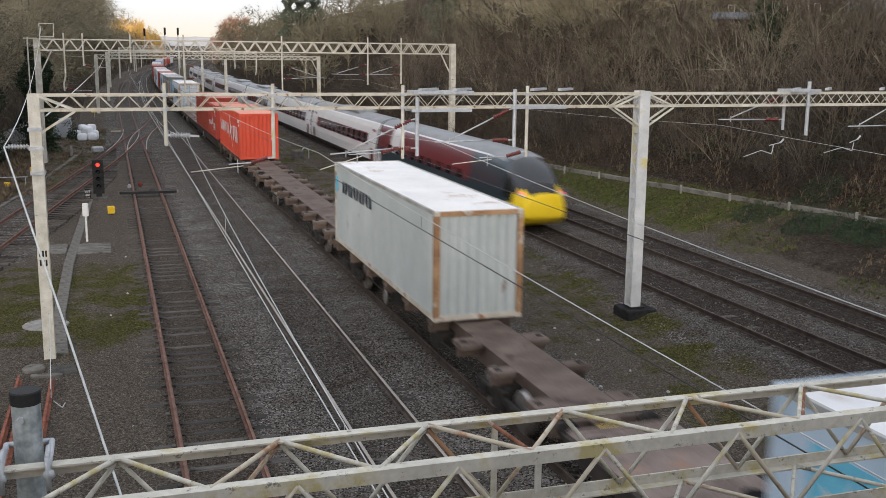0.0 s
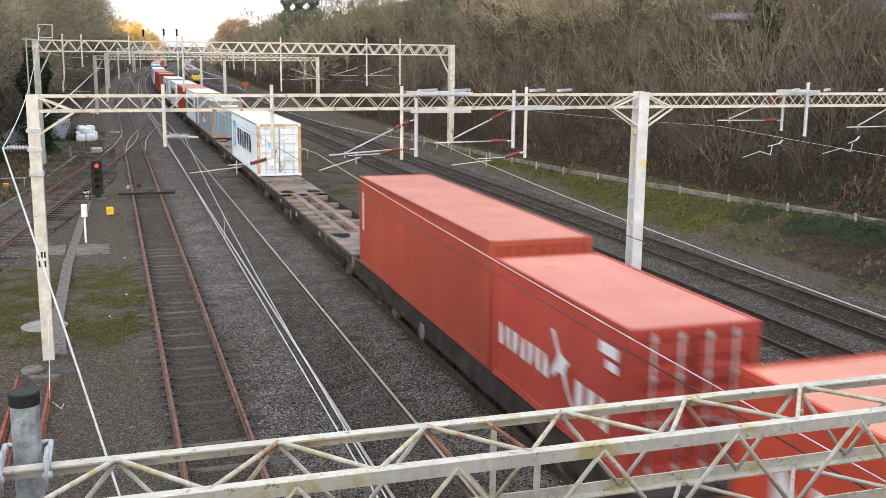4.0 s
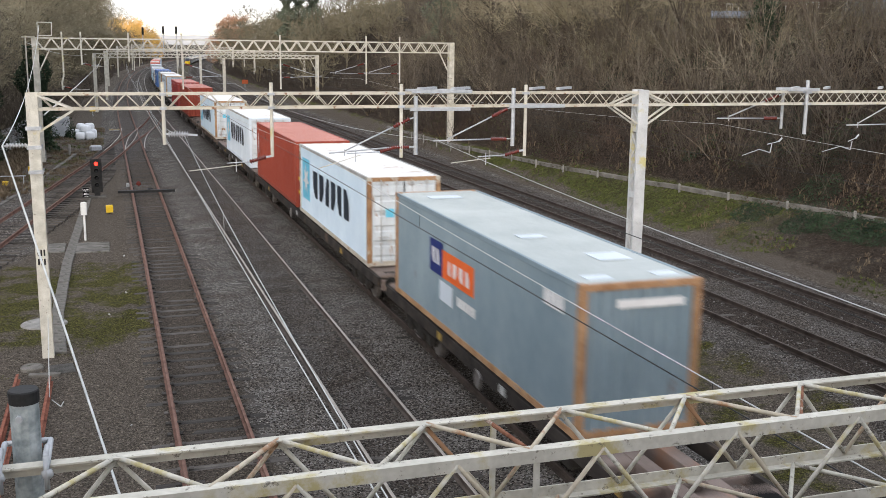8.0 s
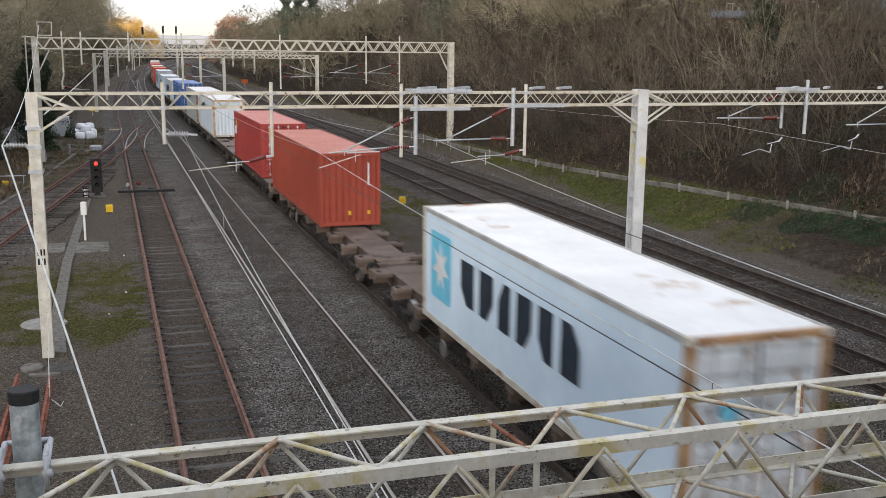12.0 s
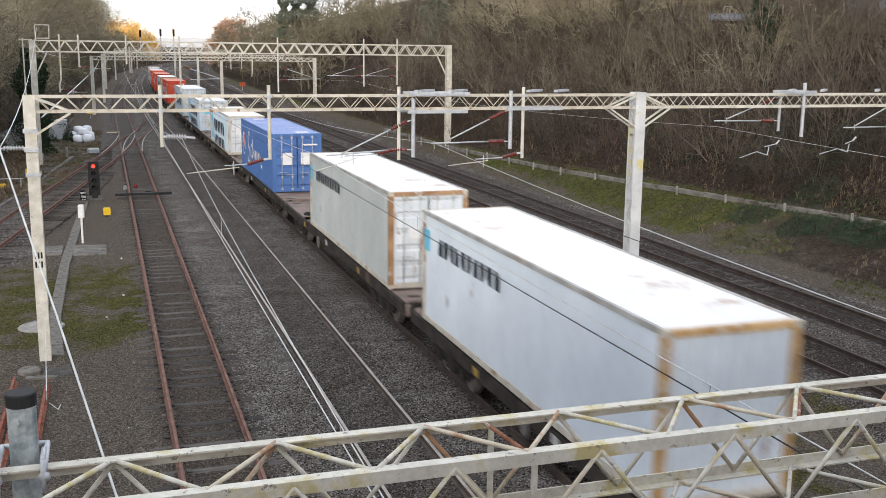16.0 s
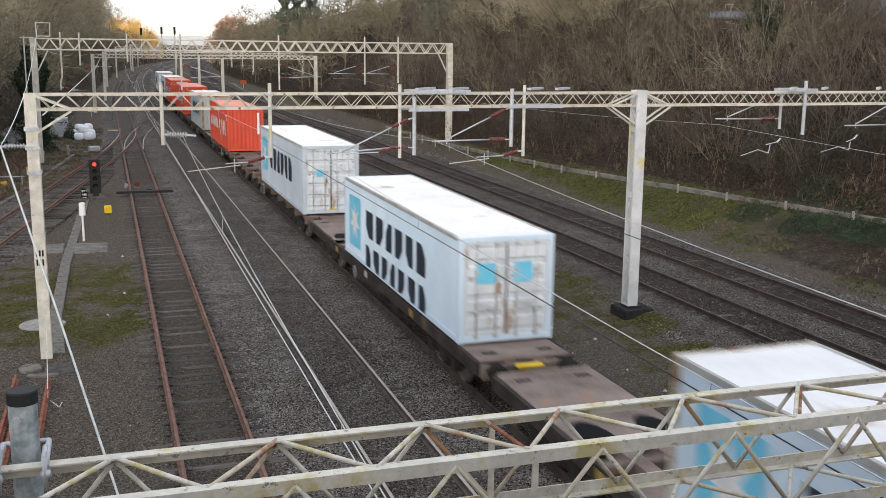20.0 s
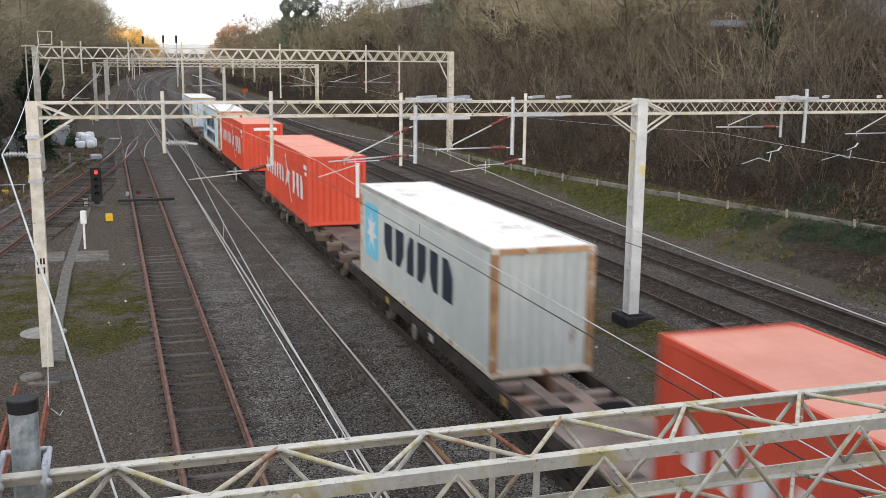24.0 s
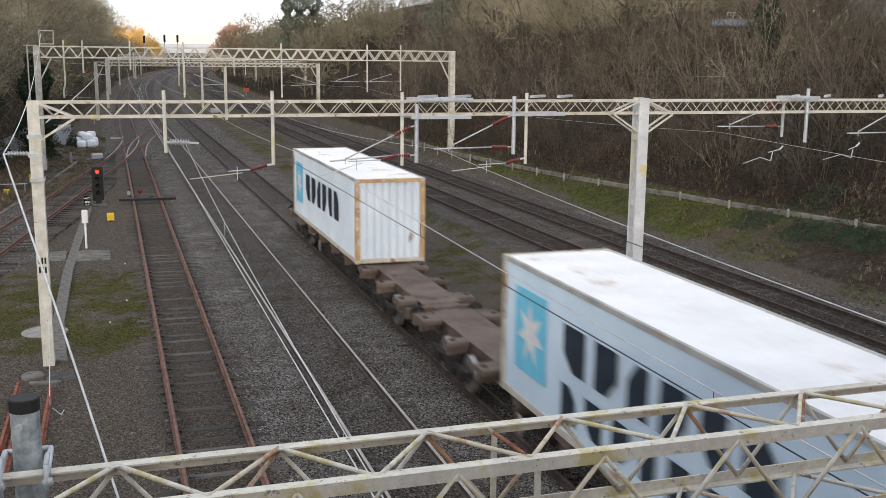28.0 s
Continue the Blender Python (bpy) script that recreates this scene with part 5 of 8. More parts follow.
shipper(286.0, "white", "white container with rusted frame and small dark lettering", "wall", small=True, frame=MAT_RUSTY_EDGE, posts=MAT_YELLOW_POST)
shipper(301.55, "grey", "grey-white container with rust-stained roof and small lettering", "doors", small=True, frame=MAT_RUSTY_EDGE, extra=(("end", MAT_DECAL, (-0.6, -0.25, 1.5, 1.85)),), posts=MAT_ORANGE_POST)
container(323.4, "blue", "deep blue container with white script and white door stickers", end="doors",
          decals=WSTICK + (("arc", MAT_DECAL, (2.55, 1.88, 0.34, 0.50, 40, 262)), ("arc", MAT_DECAL, (2.75, 1.02, 0.36, 0.52, -160, 80)), ("arc", MAT_DECAL, (1.55, 1.35, 0.30, 0.42, 20, 330)), ("patch", MAT_DECAL, (1.05, 1.18, 0.95, 2.0)), ("arc", MAT_DECAL, (4.75, 1.55, 0.58, 0.68, 60, 300)), ("patch", MAT_ORANGE_DECAL, (4.52, 4.82, 1.42, 2.05)), ("patch", MAT_DECAL, (4.82, 5.02, 1.3, 2.2)), ("patch", MAT_DECAL, (4.3, 4.5, 1.2, 1.75)), ("blocks", MAT_DECAL, (-1.9, 1.0, (0.34, 0.4, 0.34, 0.4, 0.34), 0.5, 0.2, True)), ("patch", MAT_DECAL, (-2.3, -1.95, 0.75, 0.95)), ("blocks", MAT_DECAL, (-5.3, 2.0, (0.18,) * 3, 0.28, 0.06, False)), ("end", MAT_DECAL, (0.3, 1.0, 2.3, 2.38)), ("roofpatch", MAT_DECAL, (0.1, 0.75, -5.4, -4.9)), ("roofpatch", MAT_DECAL, (-0.6, 0.0, 4.9, 5.4))))
shipper(342.45, "pale_blue", "low pale blue container with star emblem, rusty roof and white stickers", "doors", second=True, height=2.591, frame=MAT_RUSTY_EDGE, extra=WSTICK)
shipper(364.25, "pale_blue", "low pale blue container with star emblem and sky-blue door stickers", "doors", second=True, height=2.591, extra=CSTICK)
shipper(384.5, "cool_grey", "cool grey container with star emblem and grey doors", "doors", extra=ONE_CYAN + (("end", MAT_YELLOW, (-0.1, 0.3, 0.16, 0.22)),))
emblem_box(412.4, "orange-red container with white emblem and an upright white bar")
shipper(431.6, "grey", "grey-white container with rusted end frame and star emblem", "wall", frame=MAT_RUSTY_EDGE, posts=MAT_ORANGE_POST)
emblem_box(452.95, "orange-red container with white lettering and an upright white bar")
emblem_box(474.3, "orange-red container with white lettering and a level white bar", bar="level")
shipper(489.0, "pale_blue", "pale blue container with star emblem and rust-edged white doors", "doors", second=True, frame=MAT_RUSTY_EDGE, extra=(("end", MAT_DECAL, (-0.7, -0.3, 1.4, 1.9)),), posts=MAT_ORANGE_POST)
shipper(514.75, "white", "white container with rust-yellow end posts and star emblem", "wall", frame=MAT_RUSTY_EDGE, posts=MAT_YELLOW_POST)

DECK = 1.16
WAGON_AT = []


def bogie(parent, y):
    b = tagged(new("bogie"), "two-axle bogie")
    b.parent = parent
    b.matrix_basis = pose(0, y, 0)
    for sx in (-1, 1):
        s = Shape()
        x = sx * 0.98
        s.box(x - 0.06, x + 0.06, -1.35, 1.35, 0.48, 0.62, 0.02).box(x - 0.08, x + 0.08, -0.35, 0.35, 0.30, 0.75, 0.02)
        for yy in (-0.9, 0.9):
            s.box(x - 0.10, x + 0.10, yy - 0.16, yy + 0.16, 0.30, 0.60, 0.03)
            s.tube((x + sx * 0.02, yy - 0.28, 0.38), (x + sx * 0.02, yy - 0.28, 0.62), 0.07, n=8).tube((x + sx * 0.02, yy + 0.28, 0.38), (x + sx * 0.02, yy + 0.28, 0.62), 0.07, n=8)
        part("side_frame", s, MAT_BOGIE, b)
    part("bolster", Shape().box(-0.95, 0.95, -0.22, 0.22, 0.50, 0.78, 0.02), MAT_BOGIE, b)
    for yy in (-0.9, 0.9):
        w = Shape()
        for sx in (-1, 1):
            w.lathe((sx * 0.68, yy, 0.46), (sx * 0.83, yy, 0.46), ((0, 0.48), (0.2, 0.485), (0.22, 0.46), (0.9, 0.455), (1.0, 0.44)) if sx > 0 else ((0, 0.48), (0.2, 0.485), (0.22, 0.46), (0.9, 0.455), (1.0, 0.44)), 24)
        w.tube((-0.8, yy, 0.46), (0.8, yy, 0.46), 0.08, n=10)
        part("wheelset", w, MAT_WHEEL, b, smooth=False)
    return b


def wagon(kind, length, label):
    """A container flat wagon, centred, rails at z = 0."""
    g = thing("flat_wagon", label, "railway wagon", "wagons of the goods train")
    h = length / 2
    e = h - 0.35
    mat = {"spine": MAT_SPINE, "ladder": MAT_WAGON_DARK}.get(kind, MAT_WAGON)
    if kind == "spine":
        part("spine", Shape().box(-0.52, 0.52, -e, e, 0.55, DECK - 0.09, 0.03), mat, g)
        part("top_plate", Shape().box(-0.60, 0.60, -e + 0.05, e - 0.05, DECK - 0.088, DECK - 0.05, 0.01), mat, g)
        n = 9
        for i in range(n):
            y = -e + 0.75 + (2 * e - 1.5) * i / (n - 1)
            wd = 0.34 if i % 2 == 0 else 0.2
            for sx in (-1, 1):
                x0, x1 = sorted((sx * 0.602, sx * 1.16))
                part("outrigger", Shape().box(x0, x1, y - wd, y + wd, DECK - 0.17, DECK - 0.04, 0.02).box(x0, x1, y - 0.05, y + 0.05, DECK - 0.40, DECK - 0.172, 0.01), mat, g)
                part("twist_lock", Shape().box(sx * 1.0 - 0.07, sx * 1.0 + 0.07, y - 0.06, y + 0.06, DECK - 0.038, DECK - 0.002, 0.015), MAT_BLACK, g)
    elif kind == "ladder":
        for x in (-1.12, -0.38, 0.38, 1.12):
            part("long_sill", Shape().box(x - 0.07, x + 0.07, -e, e, DECK - 0.42 if abs(x) < 1 else DECK - 0.55, DECK - 0.03, 0.01), MAT_SOLEBAR if abs(x) > 1 else mat, g)
        n = 13
        for i in range(n):
            y = -e + 0.4 + (2 * e - 0.8) * i / (n - 1)
            for a, b in ((-1.048, -0.452), (-0.308, 0.308), (0.452, 1.048)):
                part("cross_member", Shape().box(a, b, y - (0.28 if i % 3 == 0 else 0.07), y + (0.28 if i % 3 == 0 else 0.07), DECK - 0.30, DECK - 0.045, 0.01), mat, g)
    else:
        for sx in (-1, 1):
            part("side_sill", Shape().box(sx * 1.17 - 0.05, sx * 1.17 + 0.05, -e, e, 0.80, DECK - 0.05, 0.012), MAT_SOLEBAR, g, "grimy black-brown side sill")
        for sx in (-0.36, 0.36):
            part("centre_sill", Shape().box(sx - 0.15, sx + 0.15, -e, e, 0.60, DECK - 0.07, 0.012), mat, g)
        for sy in (-1, 1):
            y0, y1 = sorted((sy * e, sy * (e - 4.3)))
            part("end_deck", Shape().box(-1.118, 1.118, y0, y1, DECK - 0.068, DECK - 0.03, 0.01), mat, g)
            # flat black patches on the deck paint the shade inside its pockets and holes
            for sx in (-0.7, 0.7):
                part("pocket", Shape().box(sx - 0.17, sx + 0.17, sy * (e - 0.55) - 0.07, sy * (e - 0.55) + 0.07, DECK - 0.029, DECK - 0.022, 0.002), MAT_PLATE, g)
            for sx, w2, far in ((-0.66, 0.36, 4.2), (0.66, 0.36, 4.2)):
                ring = [(sx + w2 * math.cos(k * math.pi / 8), sy * (e - far + 0.12 + 0.95 * math.sin(k * math.pi / 8) * (1 if k < 8 else 0.1))) for k in range(16)]
                part("opening", Shape().add([(a, b, DECK - 0.024) for a, b in ring], [tuple(range(16)) if sy < 0 else tuple(range(15, -1, -1))]), MAT_PLATE, g)
            part("lip", Shape().box(-1.1, 1.1, sy * (e - 0.06) - 0.05, sy * (e - 0.06) + 0.05, DECK - 0.029, DECK + 0.005, 0.01), mat, g)
        for i in range(9):
            y = -e + 5.0 + (2 * e - 10.0) * i / 8
            for a, b in ((-1.118, -0.512), (-0.208, 0.208), (0.512, 1.118)):
                if a > -0.3 and i % 2:
                    continue
                wide = 0.34 if i % 3 == 1 else 0.11
                part("cross_member", Shape().box(a, b, y - wide, y + wide, DECK - 0.28, DECK - 0.085, 0.01), mat, g)
    for sy in (-1, 1):
        part("headstock", Shape().box(-1.12, 1.12, min(sy * e, sy * (e + 0.12)), max(sy * e, sy * (e + 0.12)), 0.72, DECK - 0.12, 0.015), mat, g)
        part("walkway", Shape().box(-0.32, 0.32, min(sy * (e + 0.121), sy * (e + 0.34)), max(sy * (e + 0.121), sy * (e + 0.34)), DECK - 0.17, DECK - 0.12, 0.006), (MAT_YELLOW if kind == "platform" else MAT_DULL_YELLOW) if kind != "spine" else MAT_SPINE, g, "worn yellow end plate" if kind != "spine" else "")
        for sx in (-0.87, 0.87):
            part("buffer", Shape().lathe((sx, sy * (e + 0.12), 0.98), (sx, sy * (e + 0.40), 0.98), ((0, 0.1), (0.6, 0.09), (0.7, 0.2), (1, 0.2)), 12), MAT_BOGIE, g)
    for y in (-h + 3.3, h - 3.3):
        bogie(g, y)
    # brake gear, hand wheels and plates hung along the side
    for sx in (-1, 1):
        for y, mat2, nm in ((-h + 5.6, MAT_DULL_YELLOW, "marker_plate"), (h - 5.6, MAT_DULL_YELLOW, "marker_plate"), (0.4, MAT_SCRAP, "data_plate")) if kind == "platform" else ():
            part(nm, Shape().box(min(sx * 1.222, sx * 1.235), max(sx * 1.222, sx * 1.235), y - 0.16, y + 0.16, 0.86, 1.05, 0.004), mat2, g)
        part("hand_wheel", Shape().lathe((sx * 1.21, 1.9, 0.72), (sx * 1.26, 1.9, 0.72), ((0, 0.20), (0.5, 0.23), (1, 0.2)), 16), MAT_WHEEL, g)
        part("brake_rod", Shape().tube((sx * 0.9, -h + 5.0, 0.55), (sx * 0.9, h - 5.0, 0.55), 0.03, n=6), MAT_BOGIE, g)
    part("brake_box", Shape().box(-1.0, -0.4, -2.6, -1.9, 0.35, 0.78, 0.03), MAT_BOGIE, g)
    tank = Shape().tube((-0.75, 1.2, 0.62), (-0.75, 2.4, 0.62), 0.17, n=12)
    part("air_tank", tank, MAT_BOGIE, g, smooth=False)
    return g


def make_up_train():
    joints = (-0.4, 20.5, 41.4, 62.3, 83.1, 103.9, 124.5, 145.5, 166.8, 195.4, 215.9, 236.8, 257.8, 278.6, 299.9, 320.5, 341.3, 362.6, 383.4, 404.2, 425.1, 446.0, 466.9, 487.7, 508.6, 529.5)
    kinds = "platform spine spine spine ladder platform platform platform platform platform spine spine platform platform platform platform platform platform spine spine platform spine ladder spine spine".split()
    words = {"spine": "brown spine wagon with outrigger arms", "ladder": "dark skeletal container wagon", "platform": "brown container wagon with plated ends"}
    made = {}
    for a, b, k in zip(joints, joints[1:], kinds):
        long = b - a > 25
        key = (k, long)
        if key not in made:
            made[key] = wagon(k, b - a - 0.1 if long else 20.75, words[k])
            ob = made[key]
        else:
            ob = copy_thing(made[key], Matrix())
        WAGON_AT.append((ob, (a + b) / 2))


make_up_train()

# ---- the express ----
MAT_EX_WHITE = shade("express_white_paint", (0.60, 0.60, 0.61), (0.72, 0.72, 0.73), 2, 0.3, bump=0.01, spec=0.5)
MAT_EX_RED = shade("express_maroon_paint", (0.105, 0.020, 0.027), (0.15, 0.028, 0.036), 2, 0.3, bump=0.01, spec=0.5)
MAT_EX_TEAL = shade("express_dark_teal_paint", (0.014, 0.034, 0.046), (0.024, 0.050, 0.062), 2, 0.3, bump=0.01, spec=0.5)
MAT_EX_ROOF = shade("express_grey_roof", (0.20, 0.21, 0.22), (0.30, 0.31, 0.32), 2, 0.45, bump=0.03)
MAT_EX_YELLOW = shade("express_yellow_front", (0.80, 0.55, 0.02), (0.86, 0.62, 0.04), 3, 0.35, bump=0.01)
MAT_EX_GLASS = shade("express_dark_glass", (0.010, 0.012, 0.014), (0.020, 0.022, 0.025), 3, 0.05, bump=0, spec=0.8)
MAT_EX_SKIRT = shade("express_dark_skirt", (0.03, 0.03, 0.032), (0.06, 0.06, 0.062), 3, 0.6, bump=0.05)
EXPRESS_AT = []
EX_SECTION = ((1.18, 0.22), (1.33, 0.5), (1.365, 1.1), (1.34, 1.55), (1.24, 2.25), (1.10, 2.75), (0.98, 3.05), (0.80, 3.28), (0.5, 3.42), (0.0, 3.47))


NOSE_TOP = ((0, 1.62), (0.05, 1.78), (0.15, 1.92), (0.3, 2.03), (0.5, 2.20), (0.75, 2.46), (1.0, 2.70), (1.6, 3.10), (2.4, 3.36), (3.2, 3.44), (4.2, 3.46), (4.4, 3.47))


def express_body(length, nose, colours):
    """A tapering shell; colours(y, z) gives the slot of each face."""
    s = Shape()
    l2 = length / 2
    ring = [(x, z) for x, z in EX_SECTION] + [(-x, z) for x, z in reversed(EX_SECTION[:-1])]
    n = len(ring)
    ys = []
    if nose:
        ys += [0.0, 0.05, 0.15, 0.3, 0.5, 0.75, 1.0, 1.3, 1.7, 2.1, 2.6, 3.2, 3.8, 4.4]
    else:
        ys.append(0.0)
    y = ys[-1]
    while y < length - 0.6:
        y += 1.2
        ys.append(min(y, length))
    if ys[-1] < length:
        ys.append(length)
    for y in ys:
        wk = 0.62 + 0.38 * math.sqrt(1 - (1 - min(1.0, y / 2.0)) ** 2) if nose else 1.0
        top = lerp_table(NOSE_TOP, y) if nose else 3.47
        low = 0.22 + 0.42 * max(0.0, 1 - y / 0.8) if nose else 0.22
        for x, z in ring:
            s.v.append((x * wk, -l2 + y, low + (z - 0.22) * (top - low) / 3.25))
    for j in range(len(ys) - 1):
        for i in range(n):
            a, b, c, d = j * n + i, j * n + (i + 1) % n, (j + 1) * n + (i + 1) % n, (j + 1) * n + i
            s.f.append((a, b, c, d))
            zc = (s.v[a][2] + s.v[b][2] + s.v[c][2] + s.v[d][2]) / 4
            s.mi.append(colours((ys[j] + ys[j + 1]) / 2, zc, i))
    s.f += [tuple(range(n - 1, -1, -1)), tuple(range((len(ys) - 1) * n, len(ys) * n))]
    s.mi += [4 if nose else 5, 5]
    return s


EX_MATS = [MAT_EX_WHITE, MAT_EX_RED, MAT_EX_TEAL, MAT_EX_ROOF, MAT_EX_YELLOW, MAT_EX_SKIRT, MAT_EX_GLASS]


def express_car(nose):
    label = "streamlined express driving car with yellow nose and dark teal cab" if nose else "white and maroon express coach with dark windows"
    c = thing("express_coach", label, "passenger train", "coaches of the express")
    length = 25.6 if nose else 23.9

    def colours(y, z, i):
        roof = 6 <= i % 19 <= 11
        if nose and y < 4.0:
            upper = 4 <= i <= 13
            side = min(i % 19, 18 - i % 19)
            if y < 0.1 or side < 3 and y < 0.8 or 3 <= side < 7 and y < 0.25 + 0.25 * (7 - side):
                return 4
            if upper and y < 0.62:
                return 5
            if side > 3 and y < 2.2:
                return 6
            return 2 if z < 3.1 else 3
        if z < 0.45:
            return 5
        if roof:
            return 3
        if nose:
            return 2 if y < 6.8 or z < 1.45 else (1 if y < 20.3 else (0 if y < 22.4 else 1))
        return 0

    part("body", express_body(length, nose, colours), EX_MATS, c, smooth=nose)
    l2 = length / 2
    ya, yb = (-l2 + 7.5, l2 - 1.0) if nose else (-l2 + 2.6, l2 - 2.6)
    for sx in (-1, 1):
        band = Shape().add([(sx * 1.349, ya, 1.5), (sx * 1.349, yb, 1.5), (sx * 1.243, yb, 2.3), (sx * 1.243, ya, 2.3)], [(0, 1, 2, 3) if sx > 0 else (3, 2, 1, 0)])
        if not nose:
            part("window_band", band, MAT_EX_RED, c)
        n = int((yb - ya) / 1.75)
        for i in range(n):
            y0, zt = ya + 0.25 + i * 1.75, 2.0 if nose else 2.22
            s = Shape().add([(sx * 1.350, y0, 1.56), (sx * 1.350, y0 + 1.3, 1.56), (sx * (1.35 - 0.133 * (zt - 1.56)), y0 + 1.3, zt), (sx * (1.35 - 0.133 * (zt - 1.56)), y0, zt)], [(0, 1, 2, 3) if sx > 0 else (3, 2, 1, 0)])
            part("window", s, MAT_EX_GLASS, c)
        for y0 in ((l2 - 0.9,) if nose else (-l2 + 0.8, l2 - 1.9)):
            part("door", Shape().add([(sx * 1.372, y0, 0.5), (sx * 1.372, y0 + 0.85, 0.5), (sx * 1.372, y0 + 0.85, 1.2), (sx * 1.15, y0 + 0.85, 2.65), (sx * 1.15, y0, 2.65), (sx * 1.372, y0, 1.2)], [(0, 1, 2, 5) if sx > 0 else (5, 2, 1, 0), (5, 2, 3, 4) if sx > 0 else (4, 3, 2, 5)]), MAT_EX_RED if not nose else MAT_EX_WHITE, c)
    for sx in (-1, 1):
        ys = (-l2 + 4.4 if nose else -l2, l2)
        stripe = Shape().add([(sx * 0.988, ys[0], 3.055), (sx * 0.988, ys[1], 3.055), (sx * 0.935, ys[1], 3.135), (sx * 0.935, ys[0], 3.135)], [(0, 1, 2, 3) if sx > 0 else (3, 2, 1, 0)])
        part("cantrail_stripe", stripe, MAT_EX_WHITE, c, "narrow white stripe along the roof edge")
    if nose:
        for sx in (-1, 1):
            part("head_lamp", Shape().box(sx * 0.92 - 0.17, sx * 0.92 + 0.17, -l2 + 0.30, -l2 + 0.60, 1.60, 1.71, 0.03), MAT_WHITE, c, "pale lamp glass")
            part("tail_lamp", Shape().box(sx * 0.92 - 0.17, sx * 0.92 + 0.17, -l2 + 0.34, -l2 + 0.62, 1.715, 1.79, 0.03), glow("red_tail_lamp", (0.9, 0.16, 0.20), 0.6), c)
    else:
        part("roof_box", Shape().box(-0.7, 0.7, -4, 4, 3.42, 3.60, 0.05), MAT_EX_ROOF, c)
    for y in (-l2 + 4.2, l2 - 4.2):
        b = tagged(new("bogie"), "dark two-axle bogie")
        b.parent = c
        b.matrix_basis = pose(0, y, 0)
        part("bogie_frame", Shape().box(-1.0, 1.0, -1.8, 1.8, 0.3, 0.7, 0.04), MAT_EX_SKIRT, b)
        for yy in (-1.3, 1.3):
            w = Shape()
            for sx in (-1, 1):
                w.lathe((sx * 0.68, yy, 0.43), (sx * 0.82, yy, 0.43), ((0, 0.44), (1, 0.42)), 20)
            part("wheelset", w, MAT_WHEEL, b)
    return c


def make_up_express():
    first = express_car(True)
    EXPRESS_AT.append((first, 12.8))
    coach = express_car(False)
    EXPRESS_AT.append((coach, 25.9 + 12.0))
    for k in range(1, 9):
        EXPRESS_AT.append((copy_thing(coach, Matrix()), 25.9 + 12.0 + 24.3 * k))


make_up_express()


# ---- plants ----
def limb(s, a, d, length, r0, r1, segs, rnd, bendy=0.25, sides=3, up=0.0):
    """A tapering crooked limb; returns the points along it with their directions."""
    p, d = Vector(a), Vector(d).normalized()
    pts = [(p.copy(), d.copy(), r0)]
    side = d.orthogonal().normalized()
    o = len(s.v)
    for k in range(segs + 1):
        r = r0 + (r1 - r0) * k / segs
        t = d.cross(side).normalized()
        side = t.cross(d).normalized()
        for i in range(sides):
            a2 = 2 * math.pi * i / sides
            s.v.append(tuple(p + r * (math.cos(a2) * side + math.sin(a2) * t)))
        if k < segs:
            p = p + d * (length / segs)
            d = (d + Vector((rnd.uniform(-1, 1), rnd.uniform(-1, 1), rnd.uniform(-0.6, 0.6) + up)) * bendy).normalized()
            pts.append((p.copy(), d.copy(), r0 + (r1 - r0) * (k + 1) / segs))
    for k in range(segs):
        for i in range(sides):
            i2 = (i + 1) % sides
            s.f.append((o + k * sides + i, o + k * sides + i2, o + (k + 1) * sides + i2, o + (k + 1) * sides + i))
            s.mi.append(s.cur)
    return pts


def branch_off(pts, rnd, lo=0.35, spread=0.8):
    p, d, r = pts[rnd.randint(max(1, int(len(pts) * lo)), len(pts) - 1)]
    a = rnd.uniform(0, 2 * math.pi)
    o = d.orthogonal().normalized()
    o = o * math.cos(a) + d.cross(o) * math.sin(a)
    return p, (d + o * spread).normalized(), r


def leaf(s, p, size, rnd):
    """One pointed leaf of two faces."""
    a, b = rnd.uniform(0, 6.28), rnd.uniform(-0.5, 0.9)
    u = Vector((math.cos(a) * math.cos(b), math.sin(a) * math.cos(b), math.sin(b))) * size
    w = u.cross(Vector((rnd.uniform(-1, 1), rnd.uniform(-1, 1), rnd.uniform(-1, 1)))).normalized() * size * 0.45
    s.add([p, p + u * 0.5 + w, p + u, p + u * 0.5 - w], [(0, 1, 2, 3)])


def twig(s, a, d, length, w, rnd, segs=1, droop=0.0):
    """A thin bent twig, a narrow blade that tapers to its tip; returns its end points."""
    p, d = Vector(a), Vector(d).normalized()
    side = d.cross(Vector((rnd.uniform(-1, 1), rnd.uniform(-1, 1), rnd.uniform(-1, 1)))).normalized()
    o = len(s.v)
    pts = [(p.copy(), d.copy(), w)]
    for k in range(segs + 1):
        r = w * (1 - 0.7 * k / segs)
        s.v += [tuple(p - side * r), tuple(p + side * r)]
        if k < segs:
            p = p + d * (length / segs)
            d = (d + Vector((rnd.uniform(-1, 1), rnd.uniform(-1, 1), rnd.uniform(-1, 1) - droop)) * 0.22).normalized()
            pts.append((p.copy(), d.copy(), r))
    for k in range(segs):
        s.f.append((o + 2 * k, o + 2 * k + 1, o + 2 * k + 3, o + 2 * k + 2))
        s.mi.append(s.cur)
    return pts


